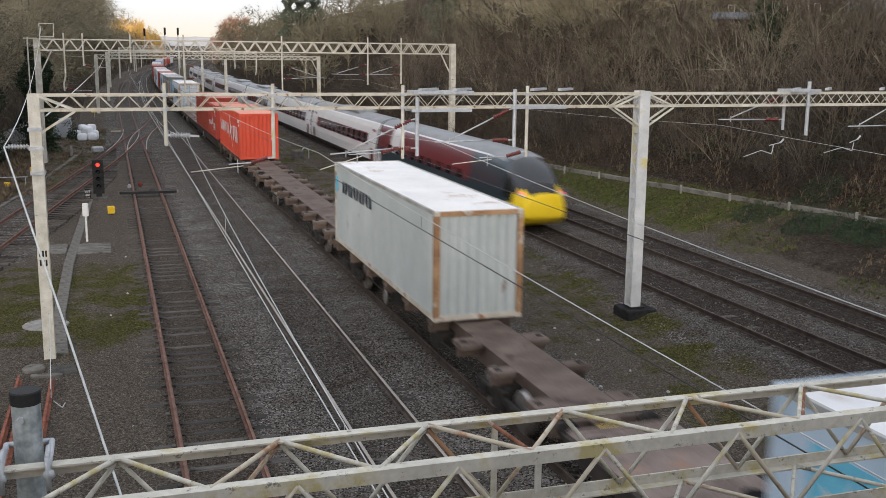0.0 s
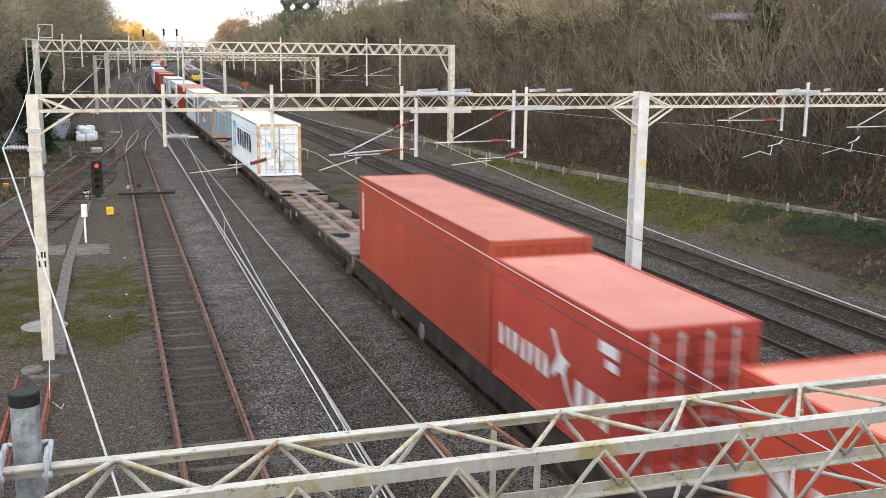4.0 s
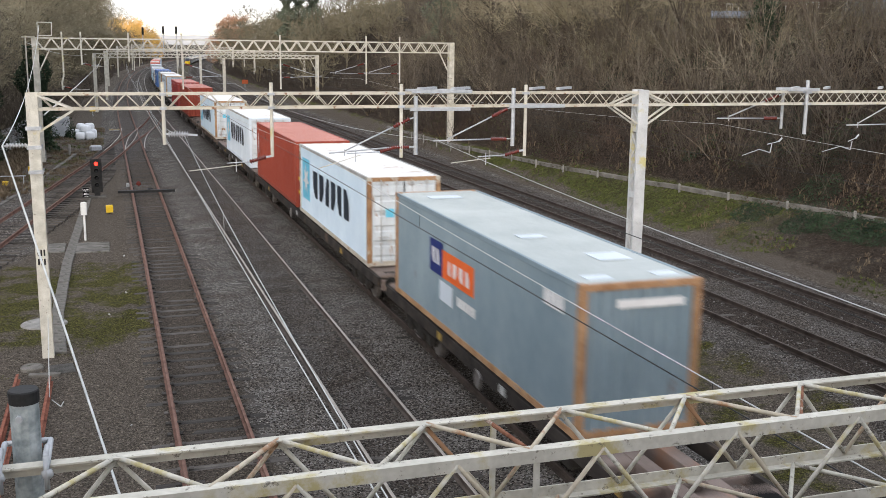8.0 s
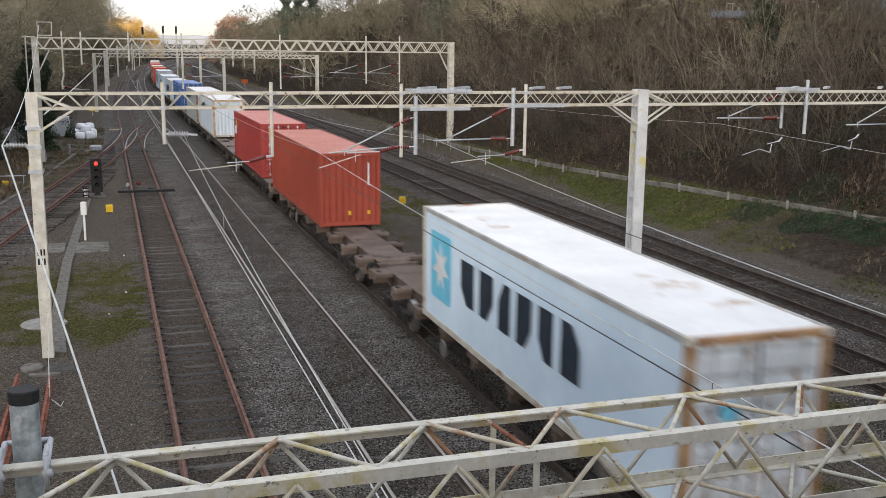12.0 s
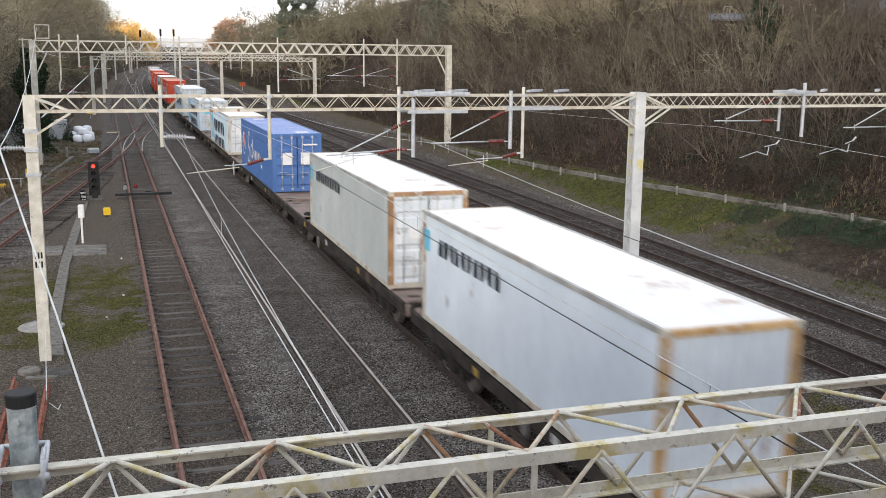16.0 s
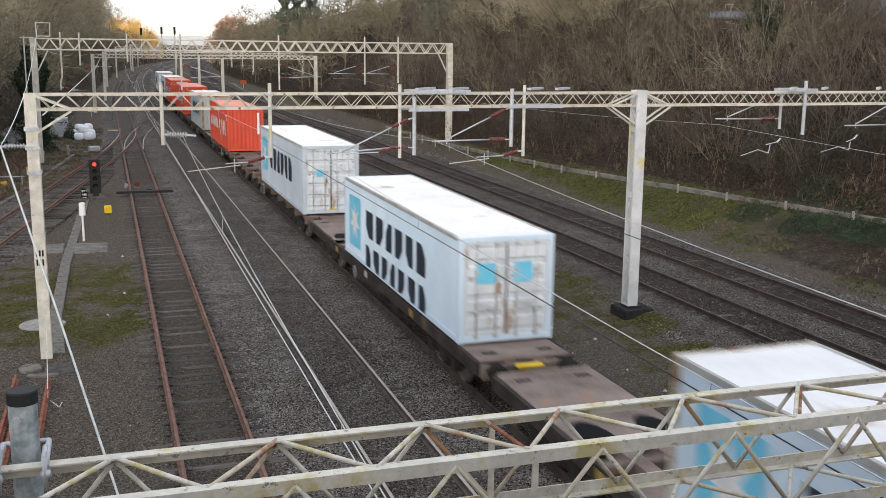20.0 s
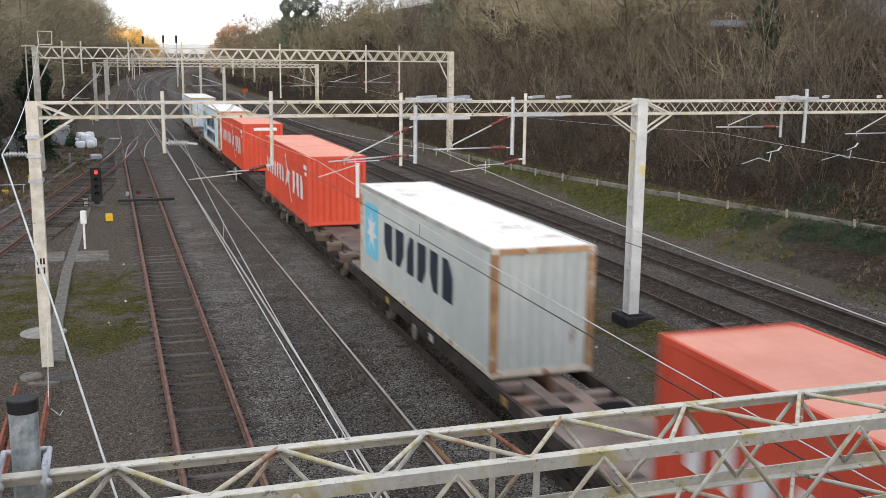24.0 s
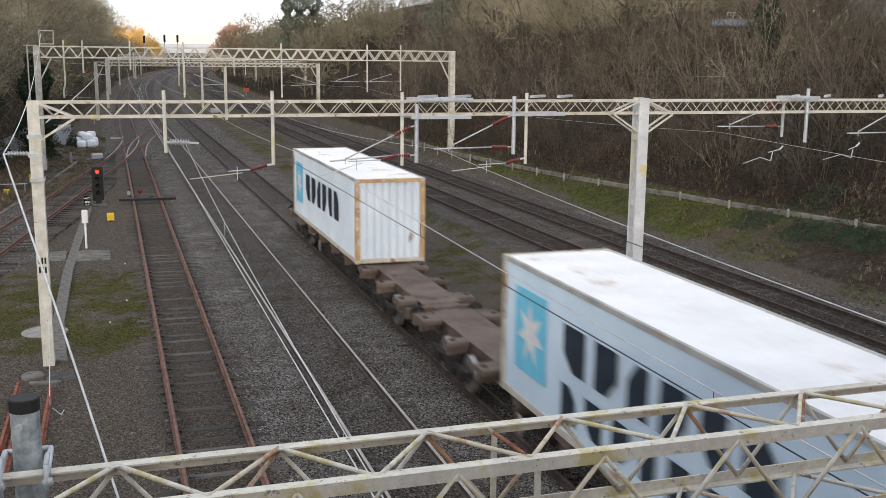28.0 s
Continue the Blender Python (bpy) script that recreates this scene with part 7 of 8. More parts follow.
def slope_leaves():
    """Dead and half-green leaves held in the brambles all over the slope."""
    rnd = random.Random(61)
    for mat, n, bias, label in ((MAT_BROWN_LEAF, 26000, -0.05, "withered brown leaves caught in the brambles"), (MAT_GREEN_LEAF, 15000, 0.12, "dull green bramble leaves on the slope")):
        s = Shape()
        while n:
            n -= 1
            y = 24 + 70 * rnd.random() ** 1.2
            d = 12.5 * rnd.random() ** 1.5 - (0.0 if rnd.random() < 0.8 else 2.0 * rnd.random())
            x = lerp_table(TROUGH_X, y) + d
            if noise.noise((x * 0.3, y * 0.3, 40.0 + bias * 50)) < bias:
                continue
            leaf(s, Vector((x + bend(y), y, ground_z(x + bend(y), y) + 0.03 + 0.7 * rnd.random() ** 2)), rnd.uniform(0.06, 0.14), rnd)
        tagged(part("bramble_leaves", s, mat), label, "leaves", kind="stuff")


slope_leaves()
leaf_patch("evergreen_scrub", "low evergreen scrub by the cabinet", [(-5.3, 98.5, 1.0, 3.8), (-3.35, 98.8, 0.55, 3.6), (-5.9, 95, 1.1, 3), (-6.9, 92, 1.2, 3)], 1300, 0.11, MAT_IVY, 42, 0.5)


def loose_stones():
    """Ballast stones lying proud in the four-foots, six-foots and cesses near the bridge."""
    rnd = random.Random(8)
    s = Shape()
    n = 0
    while n < 17000:
        y = 14 + 44 * rnd.random() ** 1.5
        u = rnd.choice((rnd.uniform(2.7, 11.0), rnd.uniform(2.7, 11.0), rnd.uniform(15.8, 25.3), rnd.uniform(2.7, 11.0)))
        if any(abs(abs(u - c) - GAUGE / 2) < 0.09 for c in (XB, XC, XD, XE, XF)):
            continue
        r = rnd.uniform(0.016, 0.036)
        z = ground_z(u, y) + r * 0.4
        if any(abs(u - c) < 1.3 for c in (XB, XC)) and rnd.random() < 0.6:
            continue
        a = rnd.uniform(0, 6.28)
        ca, sa = math.cos(a) * r, math.sin(a) * r
        k = rnd.uniform(0.6, 1.2)
        s.add([(u + ca, y + sa, z), (u - sa * k, y + ca * k, z + r * 0.2), (u - ca, y - sa, z), (u + sa * k, y - ca * k, z - r * 0.1), (u + r * 0.2, y, z + r * 0.8)], [(0, 1, 4), (1, 2, 4), (2, 3, 4), (3, 0, 4)])
        n += 1
    tagged(part("loose_ballast", s, MAT_STONE), "loose grey ballast stones", "ballast", kind="stuff")


loose_stones()


# ---- lineside things ----
def colour_light_signal():
    t = thing("railway_signal", "black colour light signal at ground level showing red", "railway signal", at=pose(-0.83, 60.0, -0.3))
    part("base", Shape().box(-0.55, 0.45, -0.35, 0.35, -0.1, 0.12, 0.03), MAT_DARKCONC, t)
    part("stand", Shape().box(-0.16, 0.16, -0.02, 0.16, 0.121, 0.5, 0.02), MAT_BLACK, t)
    part("back_plate", Shape().box(-0.30, 0.30, 0.0, 0.05, 0.30, 2.18, 0.02), MAT_BLACK, t)
    for i, z in enumerate((1.92, 1.52, 1.12, 0.72)):
        r = 0.105
        part("lens", Shape().lathe((0, -0.005, z), (0, -0.035, z), ((0, r), (0.6, r * 0.95), (1, r * 0.6)), 20), glow("signal_red_light", (1.0, 0.035, 0.02), 3.2) if i == 0 else MAT_EX_GLASS, t, "lit red lens" if i == 0 else "")
        hood = Shape()
        v, n = [], 12
        for k in range(n + 1):
            a = math.pi * (-0.1 + 1.2 * k / n)
            v += [(math.cos(a) * 0.15, -0.002, z + math.sin(a) * 0.15), (math.cos(a) * 0.15, -0.26 + 0.08 * abs(math.cos(a)), z + math.sin(a) * 0.15)]
        hood.add(v, [(2 * k, 2 * k + 1, 2 * k + 3, 2 * k + 2) for k in range(n)])
        part("hood", hood, MAT_BLACK, t)
    p = part("identity_plate", Shape().box(-0.765, -0.435, -0.45, -0.43, 0.04, 0.62, 0.008), MAT_PLATE, t, "black plate with white characters")
    for text, z, size in (("WT", 0.42, 0.20), ("480", 0.23, 0.18)):
        cu = bpy.data.curves.new("lettering", "FONT")
        cu.body, cu.size, cu.align_x, cu.extrude = text, size, "CENTER", 0.002
        cu.materials.append(MAT_DECAL)
        ob = new("lettering", cu)
        ob.parent = p
        ob.matrix_basis = pose(-0.60, -0.455, z, 90, 0, 0)
    part("mark", Shape().box(-0.70, -0.62, -0.455, -0.45, 0.11, 0.15).box(-0.58, -0.50, -0.455, -0.45, 0.11, 0.15), MAT_DECAL, p)
    return t


def marker_post(x, y):
    t = thing("marker_post", "white lineside post with a box-shaped head", "post", at=pose(x, y, -0.3))
    part("post", Shape().tube((0, 0, -0.1), (0, 0, 1.15), 0.05, n=12), MAT_WHITE, t, smooth=False)
    part("head", Shape().box(-0.13, 0.13, -0.11, 0.11, 1.14, 1.70, 0.045), MAT_WHITE, t, "white box-shaped head")


def yellow_box(x, y, z=-0.3):
    t = thing("lineside_box", "bright yellow equipment box on a short stake", "equipment box", "yellow lineside boxes", at=pose(x, y, z, 0, 0, PLANTS.uniform(-8, 8)))
    part("stake", Shape().tube((0, 0, -0.15), (0, 0, 0.12), 0.03, n=8), MAT_BLACK, t)
    s = Shape()
    v = [(sx * k, sy * k * 0.8, zz) for k, zz in ((0.165, 0.08), (0.175, 0.38)) for sx, sy in ((-1, -1), (1, -1), (1, 1), (-1, 1))]
    s.add(v, [(3, 2, 1, 0), (4, 5, 6, 7), (0, 1, 5, 4), (1, 2, 6, 5), (2, 3, 7, 6), (3, 0, 4, 7)])
    part("box", s, MAT_YELLOW, t)
    part("lid", Shape().box(-0.165, 0.165, -0.13, 0.13, 0.382, 0.44, 0.02), MAT_YELLOW, t)


colour_light_signal()
marker_post(-1.25, 46.6)
yellow_box(-0.21, 54.0)
yellow_box(-6.05, 65.2)
yellow_box(-5.15, 73.0)
yellow_box(15.3, 54.0, -0.42)

# concrete edging left of the siding, a rail stop and a low pipe rail
def edging():
    t = thing("concrete_edging", "line of weathered concrete edging beside the siding", "edging", kind="structure")
    path = ((57.0, -5.75), (62.0, -5.08), (67.3, -4.43), (77.0, -3.38), (84.0, -2.65))
    y = 57.0
    while y < 83:
        a, b = Vector((lerp_table(path, y), y, -0.24)), Vector((lerp_table(path, y + 1.9), y + 1.9, -0.24))
        part("kerb", Shape().bar(a, b, 0.22, 0.2), MAT_OLDCONC, t)
        y += 1.95


edging()
t = thing("pipe_rail", "low pale pipe rail behind the siding", "rail", at=pose(0, 66.0, 0))
part("pipe", Shape().tube((-7.4, 0, 0.34), (-4.95, 0, 0.34), 0.03, n=8), MAT_GALV, t)
for x in (-7.2, -5.1):
    part("post", Shape().tube((x, 0.035, -0.45), (x, 0.035, 0.36), 0.03, n=8), MAT_GALV, t)
t = thing("timber_baulk", "short pale yellow baulk lying by the turnout", "baulk", at=pose(0.45, 107.5, -0.2))
part("baulk", Shape().box(-0.5, 0.5, -0.13, 0.13, 0.0, 0.16, 0.02), MAT_DULL_YELLOW, t)
part("edge", Shape().box(-0.5, 0.5, -0.14, -0.131, 0.02, 0.1), MAT_WHITE, t)
t = thing("earth_rod", "thin pale earthing rod with a frayed cable end", "rod", at=pose(-1.70, 25.0, -0.3))
part("rod", Shape().tube((0, 0, -0.1), (-0.09, 2.9, 1.4), 0.011, n=6), MAT_WIRE, t)
part("cable", Shape().tube((0.05, 0.1, 0.0), (0.28, -0.5, 0.02), 0.012, n=6).tube((0.28, -0.5, 0.02), (0.33, -0.2, 0.03), 0.012, n=6), MAT_WIRE, t)

# slab, cable troughs, covers
t = thing("cable_stand", "weathered grey-brown cable box with a pale hoop", "cable box", at=pose(14.0, 80.0, -0.42, 0, 0, 12))
part("box", Shape().box(-0.55, 0.35, -0.3, 0.3, 0.0, 0.72, 0.12), MAT_OLDCONC, t)
hoop = Shape()
for k in range(8):
    a0, a1 = math.pi * k / 8, math.pi * (k + 1) / 8
    hoop.tube((0.55 + 0.32 * math.cos(a0), 0.0, 0.5 + 0.35 * math.sin(a0)), (0.55 + 0.32 * math.cos(a1), 0.0, 0.5 + 0.35 * math.sin(a1)), 0.035, n=6)
hoop.tube((0.87, 0, -0.05), (0.87, 0, 0.5), 0.035, n=6)
part("hoop", hoop, MAT_GALV, t)
slab = thing("concrete_slab", "grey concrete slab flush with the cess", "slab", kind="")
part("slab", Shape().box(-1.62, -0.25, 43.6, 45.8, -0.4, -0.245, 0.03), MAT_OLDCONC, slab)
part("slab", Shape().box(-2.85, -2.02, 44.0, 46.0, -0.4, -0.262, 0.03), MAT_OLDCONC, slab)


def cable_trough():
    t = thing("cable_trough", "line of grey concrete cable trough lids", "cable trough", kind="structure")
    rnd = random.Random(3)
    mesh = Shape().box(-0.19, 0.19, -0.485, 0.485, -0.12, 0.0, 0.02).mesh("lid", MAT_OLDCONC)
    y = 29.5
    while y < 60:
        x = lerp_table(((29, -1.62), (33, -1.86), (41.7, -1.84), (49.6, -1.62), (60, -1.35)), y)
        x2 = lerp_table(((29, -1.62), (33, -1.86), (41.7, -1.84), (49.6, -1.62), (60, -1.35)), y + 1)
        ob = new("lid", mesh)
        ob.parent = t
        ob.matrix_basis = pose(x, y, -0.235 + rnd.uniform(-0.012, 0.012), rnd.uniform(-0.6, 0.6), rnd.uniform(-1, 1), -math.degrees(math.atan(x2 - x)) + rnd.uniform(-1, 1))
        y += 1.0


cable_trough()
t = thing("round_footing", "pale round concrete footing in the grass", "footing", at=pose(-2.2, 32.4, -0.3))
part("disc", Shape().lathe((0, 0, -0.2), (0, 0, 0.05), ((0, 0.68), (0.9, 0.68), (1, 0.64)), 28), MAT_CONCRETE, t)
t = thing("drain_cover", "slotted grey drain cover beside a concrete chamber", "drain", at=pose(-1.5, 27.6, -0.3, 0, 0, 8))
part("frame", Shape().box(-0.34, 0.30, -0.42, 0.36, -0.2, 0.03, 0.02), MAT_DARKCONC, t)
for i in range(8):
    part("bar", Shape().box(-0.27 + i * 0.07, -0.235 + i * 0.07, -0.34, 0.28, 0.031, 0.05, 0.004), MAT_DARKCONC, t)
part("chamber", Shape().lathe((-0.72, 0.25, -0.2), (-0.72, 0.25, 0.10), ((0, 0.3), (0.9, 0.3), (1, 0.26)), 20), MAT_OLDCONC, t, "mossy concrete ring")
part("kerb", Shape().bar((-0.85, -0.35, 0.0), (-0.1, -0.55, 0.0), 0.2, 0.12), MAT_OLDCONC, t)
t = thing("trap_beam", "dark timber beam across the siding rails", "beam", at=pose(XB, 59.4, 0))
part("beam", Shape().box(-1.55, 1.55, -0.13, 0.13, 0.005, 0.14, 0.02), MAT_BLACK, t)
part("lamp", Shape().lathe((-0.95, 3.9, -0.16), (-0.95, 3.9, 0.06), ((0, 0.11), (0.6, 0.11), (1, 0.07)), 12), MAT_SCRAP, t, "small white lamp")
part("marker", Shape().lathe((-0.32, 3.95, 0.02), (-0.32, 3.85, 0.02), ((0, 0.13), (0.5, 0.14), (1, 0.1)), 16), MAT_INSUL, t, "small red marker")
part("cable_box", Shape().box(0.1, 0.42, 1.2, 1.5, -0.16, 0.06, 0.02), MAT_BLACK, t)
t = thing("point_machine", "pale grey point machine beside the turnout", "point machine", at=pose(-1.15, 87.2, -0.25, 0, 0, 12))
part("case", Shape().box(-0.45, 0.45, -0.28, 0.28, 0.05, 0.42, 0.09), MAT_GALV, t)
part("tray", Shape().box(-0.85, 0.85, -0.2, 0.2, -0.05, 0.04, 0.02), MAT_CONCRETE, t)


def bag(x, y, sx, sy, sz, seed, z=None):
    rnd = random.Random(seed)
    s = Shape()
    nu, nv = 14, 9
    for j in range(nv + 1):
        b = -math.pi / 2 + math.pi * j / nv
        for i in range(nu):
            a = 2 * math.pi * i / nu
            k = 1 + 0.12 * noise.noise((math.cos(a) * 1.5 + seed, math.sin(a) * 1.5, b * 1.5))
            c, sn = math.copysign(abs(math.cos(a)) ** 0.55, math.cos(a)), math.copysign(abs(math.sin(a)) ** 0.55, math.sin(a))
            cb = abs(math.cos(b)) ** 0.5
            s.v.append((sx / 2 * c * cb * k, sy / 2 * sn * cb * k, sz / 2 * (1 + math.copysign(abs(math.sin(b)) ** 0.6, math.sin(b)) * (1.0 if b < 0 else k))))
    for j in range(nv):
        for i in range(nu):
            s.f.append((j * nu + i, j * nu + (i + 1) % nu, (j + 1) * nu + (i + 1) % nu, (j + 1) * nu + i))
            s.mi.append(0)
    tagged(part("bulk_bag", s, MAT_WHITEBAG, None, smooth=True, at=pose(x, y, z if z is not None else ground_z(x, y) - 0.03, 0, 0, rnd.uniform(0, 90))), "bulging white woven bulk bag", "bag", "white bulk bags")


bag(-1.75, 98.6, 0.85, 0.8, 0.75, 1)
bag(-2.55, 98.4, 0.8, 0.85, 0.7, 2)
bag(-1.6, 99.5, 0.9, 0.8, 0.95, 3)
bag(-2.35, 99.5, 0.85, 0.8, 1.0, 4)
bag(-2.1, 98.9, 0.85, 0.8, 0.62, 5, 0.36)
bag(-3.0, 99.3, 0.75, 0.8, 0.9, 6)
bag(-1.75, 99.6, 0.75, 0.7, 0.55, 7, 0.58)
bag(-2.5, 99.4, 0.7, 0.7, 0.5, 8, 0.62)
t = thing("relay_cabinet", "grey steel relay cabinet with scrawled dark marks", "cabinet", at=pose(-4.25, 101.0, -0.32))
part("body", Shape().box(-0.85, 0.75, -0.35, 0.35, 0.1, 1.95, 0.03), MAT_GALV, t)
part("plinth", Shape().box(-0.9, 0.8, -0.4, 0.4, -0.1, 0.098, 0.02), MAT_CONCRETE, t)
for a, b, c, d in ((0.05, 1.2, 0.45, 1.7), (0.35, 1.15, 0.62, 1.75), (-0.1, 1.5, 0.3, 1.5)):
    part("scrawl", Shape().bar((a, -0.353, b), (c, -0.353, d), 0.004, 0.08, (0, 0.3, 1)), MAT_BLACK, t)
for x, y in ((-3.05, 84.5), (-4.6, 80.0)):
    t = thing("marker_post", "short grey concrete marker post", "post", at=pose(x, y, -0.32))
    part("post", Shape().box(-0.09, 0.09, -0.07, 0.07, -0.1, 0.85, 0.02), MAT_CONCRETE, t)
t = thing("lineside_sign", "small yellow sign on a thin post", "sign", at=pose(-1.85, 131.5, -0.3))
part("post", Shape().tube((0, 0, -0.1), (0, 0, 1.1), 0.04, n=8), MAT_GALV, t)
part("panel", Shape().box(-0.35, 0.35, -0.07, -0.045, 0.6, 1.2, 0.01), MAT_YELLOW, t)
t = thing("lineside_sign", "small orange sign by the far bank", "sign", at=pose(25.4 + bend(222.0), 222.0, ground_z(25.4 + bend(222.0), 222.0)))
part("post", Shape().tube((0, 0, -0.1), (0, 0, 1.7), 0.05, n=8), MAT_GALV, t)
part("panel", Shape().box(-0.65, 0.65, -0.09, -0.06, 0.9, 1.75, 0.02), MAT_DULL_ORANGE, t)
t = thing("equipment_case", "small pale blue case beside the fast line", "case", at=pose(15.2 + bend(159) * 0, 159.0, -0.4))
part("case", Shape().box(-0.6, 0.6, -0.3, 0.3, 0.0, 0.6, 0.04), MAT_GALV, t)


def palisade():
    t = thing("palisade_fence", "weathered grey steel palisade fence along the wood", "fence")
    pale = Shape()
    pale.add([(-0.035, 0, 0), (0.035, 0, 0), (0.035, 0, 1.75), (0, 0, 1.9), (-0.035, 0, 1.75), (-0.035, 0.012, 0), (0.035, 0.012, 0), (0.035, 0.012, 1.75), (0, 0.012, 1.9), (-0.035, 0.012, 1.75)],
             [(0, 1, 2, 3, 4), (9, 8, 7, 6, 5), (0, 5, 6, 1), (1, 6, 7, 2), (2, 7, 8, 3), (3, 8, 9, 4), (4, 9, 5, 0)])
    me = pale.mesh("pale", MAT_GALV)
    a, b = Vector((-9.3, 66.0, 0)), Vector((-5.9, 112.0, 0))
    n = 190
    ang = math.degrees(math.atan2(b.y - a.y, b.x - a.x))
    for i in range(n):
        p = a.lerp(b, i / n)
        ob = new("pale", me)
        ob.parent = t
        ob.matrix_basis = pose(p.x, p.y, ground_z(p.x, p.y) + 0.05, 0, 0, ang)
    for z in (0.5, 1.55):
        part("rail", Shape().bar((a.x, a.y, -0.25 + z), (b.x, b.y, -0.25 + z), 0.04, 0.05), MAT_GALV, t)
    for i in range(0, n, 18):
        p = a.lerp(b, i / n)
        part("post", Shape().box(p.x + 0.03, p.x + 0.13, p.y - 0.05, p.y + 0.05, -0.5, 1.6, 0.01), MAT_GALV, t)


palisade()


def raised_trough():
    """The concrete cable route carried on posts along the foot of the slope."""
    t = thing("raised_cable_trough", "weathered concrete cable trough on short posts along the bank", "cable trough", kind="structure")
    rnd = random.Random(17)
    y = 14.0
    i = 0
    while y < 96:
        y2 = y + 1.85
        a = Vector((lerp_table(TROUGH_X, y), y, lerp_table(TROUGH_Z, y) + rnd.uniform(-0.02, 0.02)))
        b = Vector((lerp_table(TROUGH_X, y2), y2, lerp_table(TROUGH_Z, y2) + rnd.uniform(-0.02, 0.02)))
        s = Shape().bar(a, a.lerp(b, 0.985), 0.30, 0.055).bar(a + Vector((0, 0, -0.115)), a.lerp(b, 0.985) + Vector((0, 0, -0.115)), 0.24, 0.17)
        part("trough_length", s, MAT_TROUGH, t)
        if i % 2 == 0:
            g = ground_z(a.x - 0.15, a.y)
            part("post", Shape().box(a.x - 0.27, a.x - 0.185, a.y - 0.06, a.y + 0.06, g - 0.3, a.z + 0.16, 0.01), MAT_CONCRETE, t)
        y = y2
        i += 1


raised_trough()

# mast number, drawn as plain bars
t = thing("mast_number", "faded dark characters stencilled on the mast", "number plate")
for r_ in range(2):
    for c_ in range(3):
        part("stroke", Shape().box(-2.0 + c_ * 0.075, -1.955 + c_ * 0.075, 28.694, 28.698, 2.55 - r_ * 0.25, 2.72 - r_ * 0.25), MAT_BLACK, t)

# signal heads above the far gantry
for x, z in ((5.74, 9.95), (8.87, 10.15), (10.89, 10.15)):
    t = thing("railway_signal", "black signal head on a post above the far gantry", "railway signal", "gantry signals", at=pose(x, 171.6, 7.36))
    part("post", Shape().tube((0, 0.2, -0.4), (0, 0.2, z - 7.36 + 0.2), 0.07, n=8), MAT_GALV, t)
    part("head", Shape().box(-0.16, 0.16, -0.1, 0.15, z - 7.36, z - 7.36 + 1.15, 0.05), MAT_BLACK, t)
    part("hood", Shape().box(-0.16, 0.16, -0.3, -0.101, z - 7.36 + 0.7, z - 7.36 + 0.95, 0.05), MAT_BLACK, t)

# scraps of litter
rnd_l = random.Random(23)
for x, y in ((0.14, 22.7), (13.08, 23.6), (12.3, 25.4), (13.6, 26.6), (12.0, 30.0), (-0.6, 21.0), (0.3, 42.0), (13.2, 21.8), (11.6, 22.4), (-0.3, 33.0), (0.25, 35.5), (12.9, 28.2)):
    s = Shape()
    k = rnd_l.uniform(0.03, 0.07)
    pts = [(math.cos(a) * k * rnd_l.uniform(0.6, 1.3), math.sin(a) * k * rnd_l.uniform(0.5, 0.9), rnd_l.uniform(0, 0.03)) for a in (0, 1.1, 2.2, 3.3, 4.4, 5.4)]
    s.add(pts + [(0, 0, 0.05)] + [(p[0], p[1], -0.02) for p in pts], [(i, (i + 1) % 6, 6) for i in range(6)] + [(i, 7 + i, 7 + (i + 1) % 6, (i + 1) % 6) for i in range(6)])
    tagged(part("litter", s, MAT_SCRAP, at=pose(x, y, ground_z(x, y) + 0.01)), "crumpled scrap of pale litter on the ground", "litter", "scraps of litter")


# ---- houses above the slope ----
MAT_BRICK = shade("red_brick", (0.13, 0.07, 0.05), (0.22, 0.125, 0.09), 3, 0.9, fine=30, bump=0.2)
MAT_SLATE = shade("grey_blue_slate", (0.12, 0.135, 0.16), (0.20, 0.215, 0.24), 3, 0.75, fine=20, stretch=(1, 1, 4), bump=0.2)
MAT_RENDER = shade("brown_brick_wall", (0.075, 0.048, 0.038), (0.135, 0.092, 0.074), 2, 0.9, fine=25, bump=0.1)
MAT_TIMBER = shade("brown_fence_timber", (0.075, 0.056, 0.044), (0.16, 0.122, 0.096), 3, 0.9, fine=25, vary=0.25, bump=0.2)


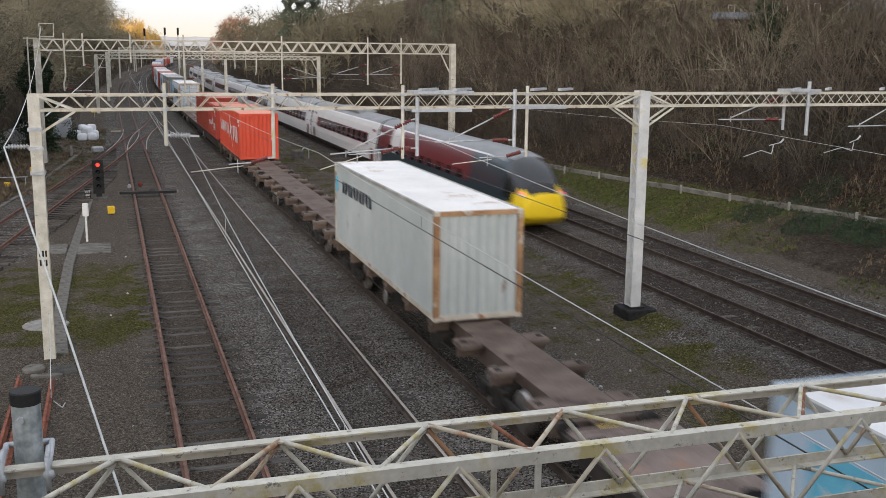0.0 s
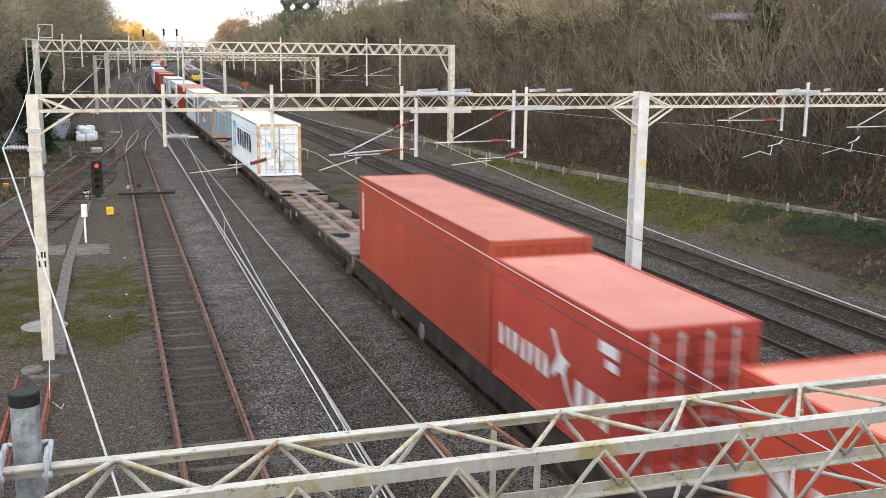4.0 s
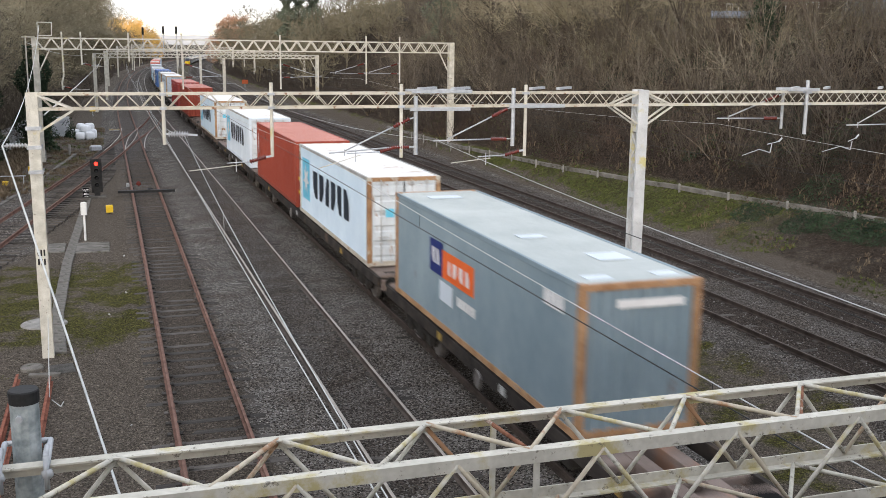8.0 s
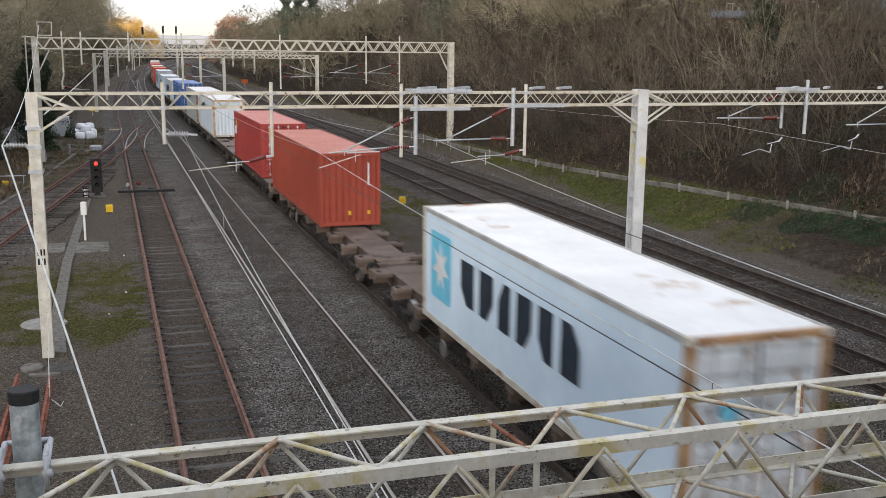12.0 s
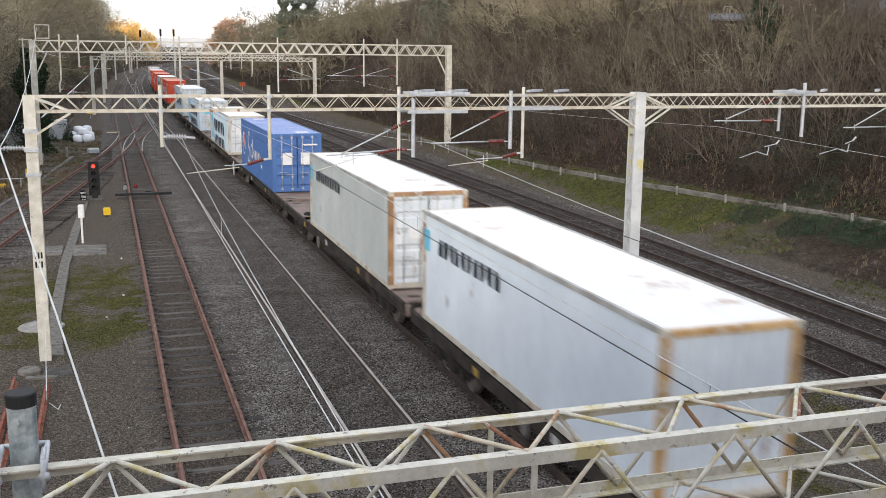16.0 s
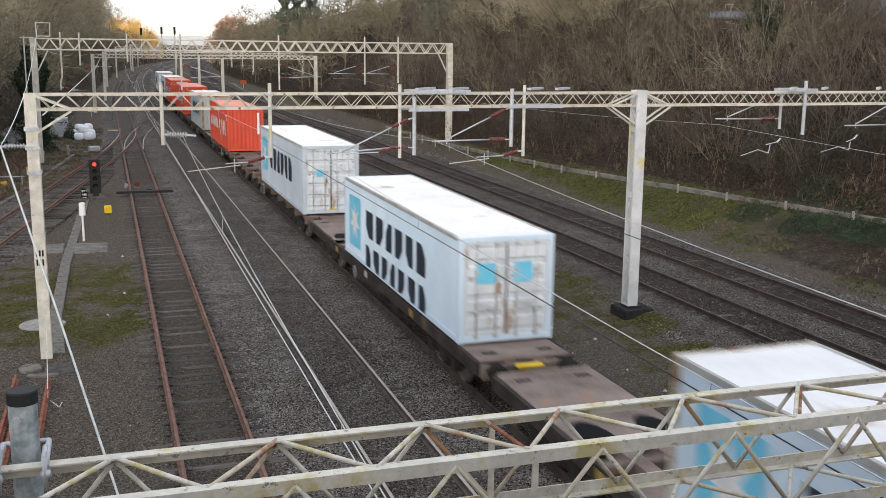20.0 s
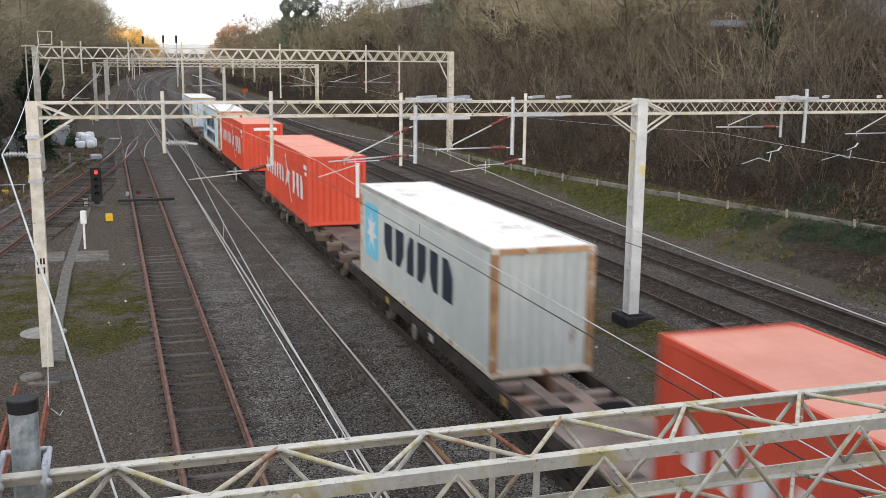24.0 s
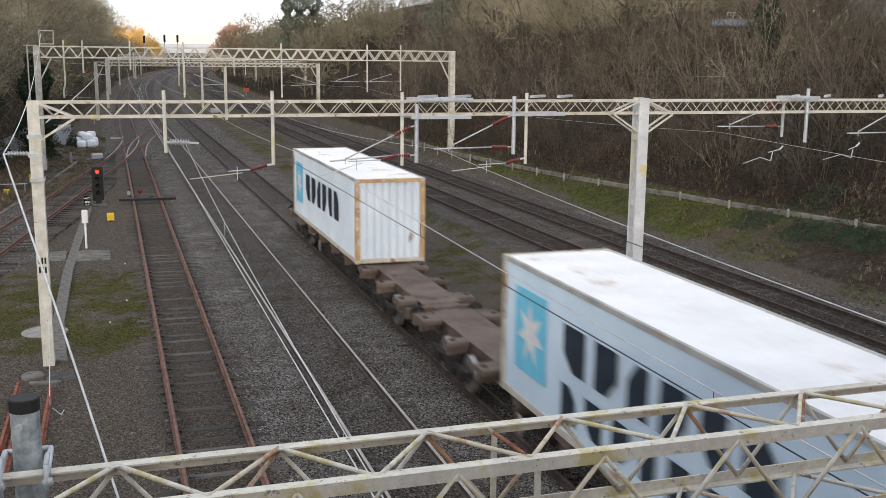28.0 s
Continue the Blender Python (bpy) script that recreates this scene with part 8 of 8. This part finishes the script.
def house(x, y, z, w, d, h, rise, turn, wall_mat, label, windows):
    t = thing("house", label, "house", at=pose(x, y, z, 0, 0, turn))
    part("wall", Shape().box(-w / 2, w / 2, -d / 2, d / 2, -2.0, h), wall_mat, t)
    s = Shape()
    o = 0.35
    v = [(-w / 2 - o, -d / 2 - o, h - 0.05), (w / 2 + o, -d / 2 - o, h - 0.05), (w / 2 + o, d / 2 + o, h - 0.05), (-w / 2 - o, d / 2 + o, h - 0.05), (-w / 2 - o, 0, h + rise), (w / 2 + o, 0, h + rise)]
    v += [(a, b, c + 0.12) for a, b, c in v]
    s.add(v, [(0, 1, 5, 4)[::-1], (6, 7, 11, 10), (2, 3, 4, 5)[::-1], (8, 9, 10, 11), (0, 1, 7, 6), (2, 3, 9, 8), (1, 5, 11, 7), (5, 2, 8, 11), (3, 4, 10, 9), (4, 0, 6, 10)])
    part("roof", s, MAT_SLATE, t)
    s = Shape()
    for k in (-1, 1):
        s.add([(k * w / 2, -d / 2, h - 0.02), (k * w / 2, d / 2, h - 0.02), (k * w / 2, 0, h + rise * 0.95)], [(0, 1, 2) if k > 0 else (2, 1, 0)])
    part("gable", s, wall_mat, t)
    for a, b, c, e in windows:
        f = part("window", Shape().box(a - 0.06, b + 0.06, -d / 2 - 0.06, -d / 2 + 0.02, c - 0.06, e + 0.06, 0.02), MAT_WHITE, t)
        part("pane", Shape().box(a, (a + b) / 2 - 0.03, -d / 2 - 0.075, -d / 2 - 0.061, c, e).box((a + b) / 2 + 0.03, b, -d / 2 - 0.075, -d / 2 - 0.061, c, e), MAT_EX_GLASS, f)


house(38.5, 58.0, 8.5, 2.1, 1.6, 1.80, 0.32, -32, MAT_TIMBER, "small garden shed with a pale slate roof", ())
house(49.6, 69.4, 9.2, 8.0, 6.5, 4.8, 2.6, -36, MAT_RENDER, "brown brick house with white windows behind the trees on the slope", ((-3.3, -2.5, 1.6, 2.5), (-0.2, 0.9, 1.7, 2.6), (2.4, 3.2, 1.6, 2.6)))
house(48.9, 53.6, 7.7, 7.5, 6.5, 2.75, 2.4, -44, MAT_BRICK, "red brick house with a slate roof above the slope", ((-1.5, -0.1, 1.0, 2.1), (1.4, 2.6, 1.0, 2.1)))


def garden_fence():
    t = thing("garden_fence", "brown close-boarded garden fence at the top of the slope", "fence")
    me = Shape().box(-0.05, 0.05, -0.012, 0.012, 0.4, 1.5, 0.004).mesh("board", MAT_TIMBER)
    a, b = Vector((38.9, 59.6, 0)), Vector((45.4, 53.6, 0))
    n = 96
    ang = math.degrees(math.atan2(b.y - a.y, b.x - a.x))
    for i in range(n):
        p = a.lerp(b, i / n)
        ob = new("board", me)
        ob.parent = t
        ob.matrix_basis = pose(p.x, p.y, ground_z(p.x, p.y) - 0.1 + 0.02 * (i % 3), 0, 0, ang)


garden_fence()


def road_bridge():
    """The bridge that the view is taken from: parapets, deck, a pier and brick abutments."""
    t = thing("road_bridge", "brick road bridge across the cutting", "bridge", kind="structure")
    part("deck", Shape().box(-14, 36, -9.0, -0.76, 6.75, 7.0, 0.02), MAT_CONCRETE, t)
    for y in (-9.4, -0.75):
        part("parapet", Shape().box(-16, 38, y, y + 0.38, 6.5, 7.72, 0.02), MAT_BRICK, t)
        part("coping", Shape().box(-16, 38, y - 0.04, y + 0.42, 7.723, 7.80, 0.02), MAT_CONCRETE, t)
    for x0, x1 in ((-15, -13), (12.9, 13.9), (35, 37)):
        part("pier" if x0 == 12.9 else "abutment", Shape().box(x0, x1, -8.9, -0.8, -1.0, 6.745, 0.02), MAT_BRICK, t)


road_bridge()
lay_sleepers()


# ---- what moves ----
def goods_run(t):
    """How far the goods train has come by t."""
    return 17.0711 * t + 0.03795 * (t - 14) ** 2 / 2


def express_run(t):
    """Where the tail of the express stands at t, going away."""
    return 42.2 + 55.4 * t


def motions():
    times = [2.0 * k for k in range(15)]
    for ob, s in CONTAINER_AT:
        walk(ob, [(t, on_track(XD, s - goods_run(t), DECK + 0.012)) for t in times])
    for ob, s in WAGON_AT:
        walk(ob, [(t, on_track(XD, s - goods_run(t))) for t in times])
    for ob, s in EXPRESS_AT:
        walk(ob, [(t, on_track(XE, s + express_run(t))) for t in times])


motions()
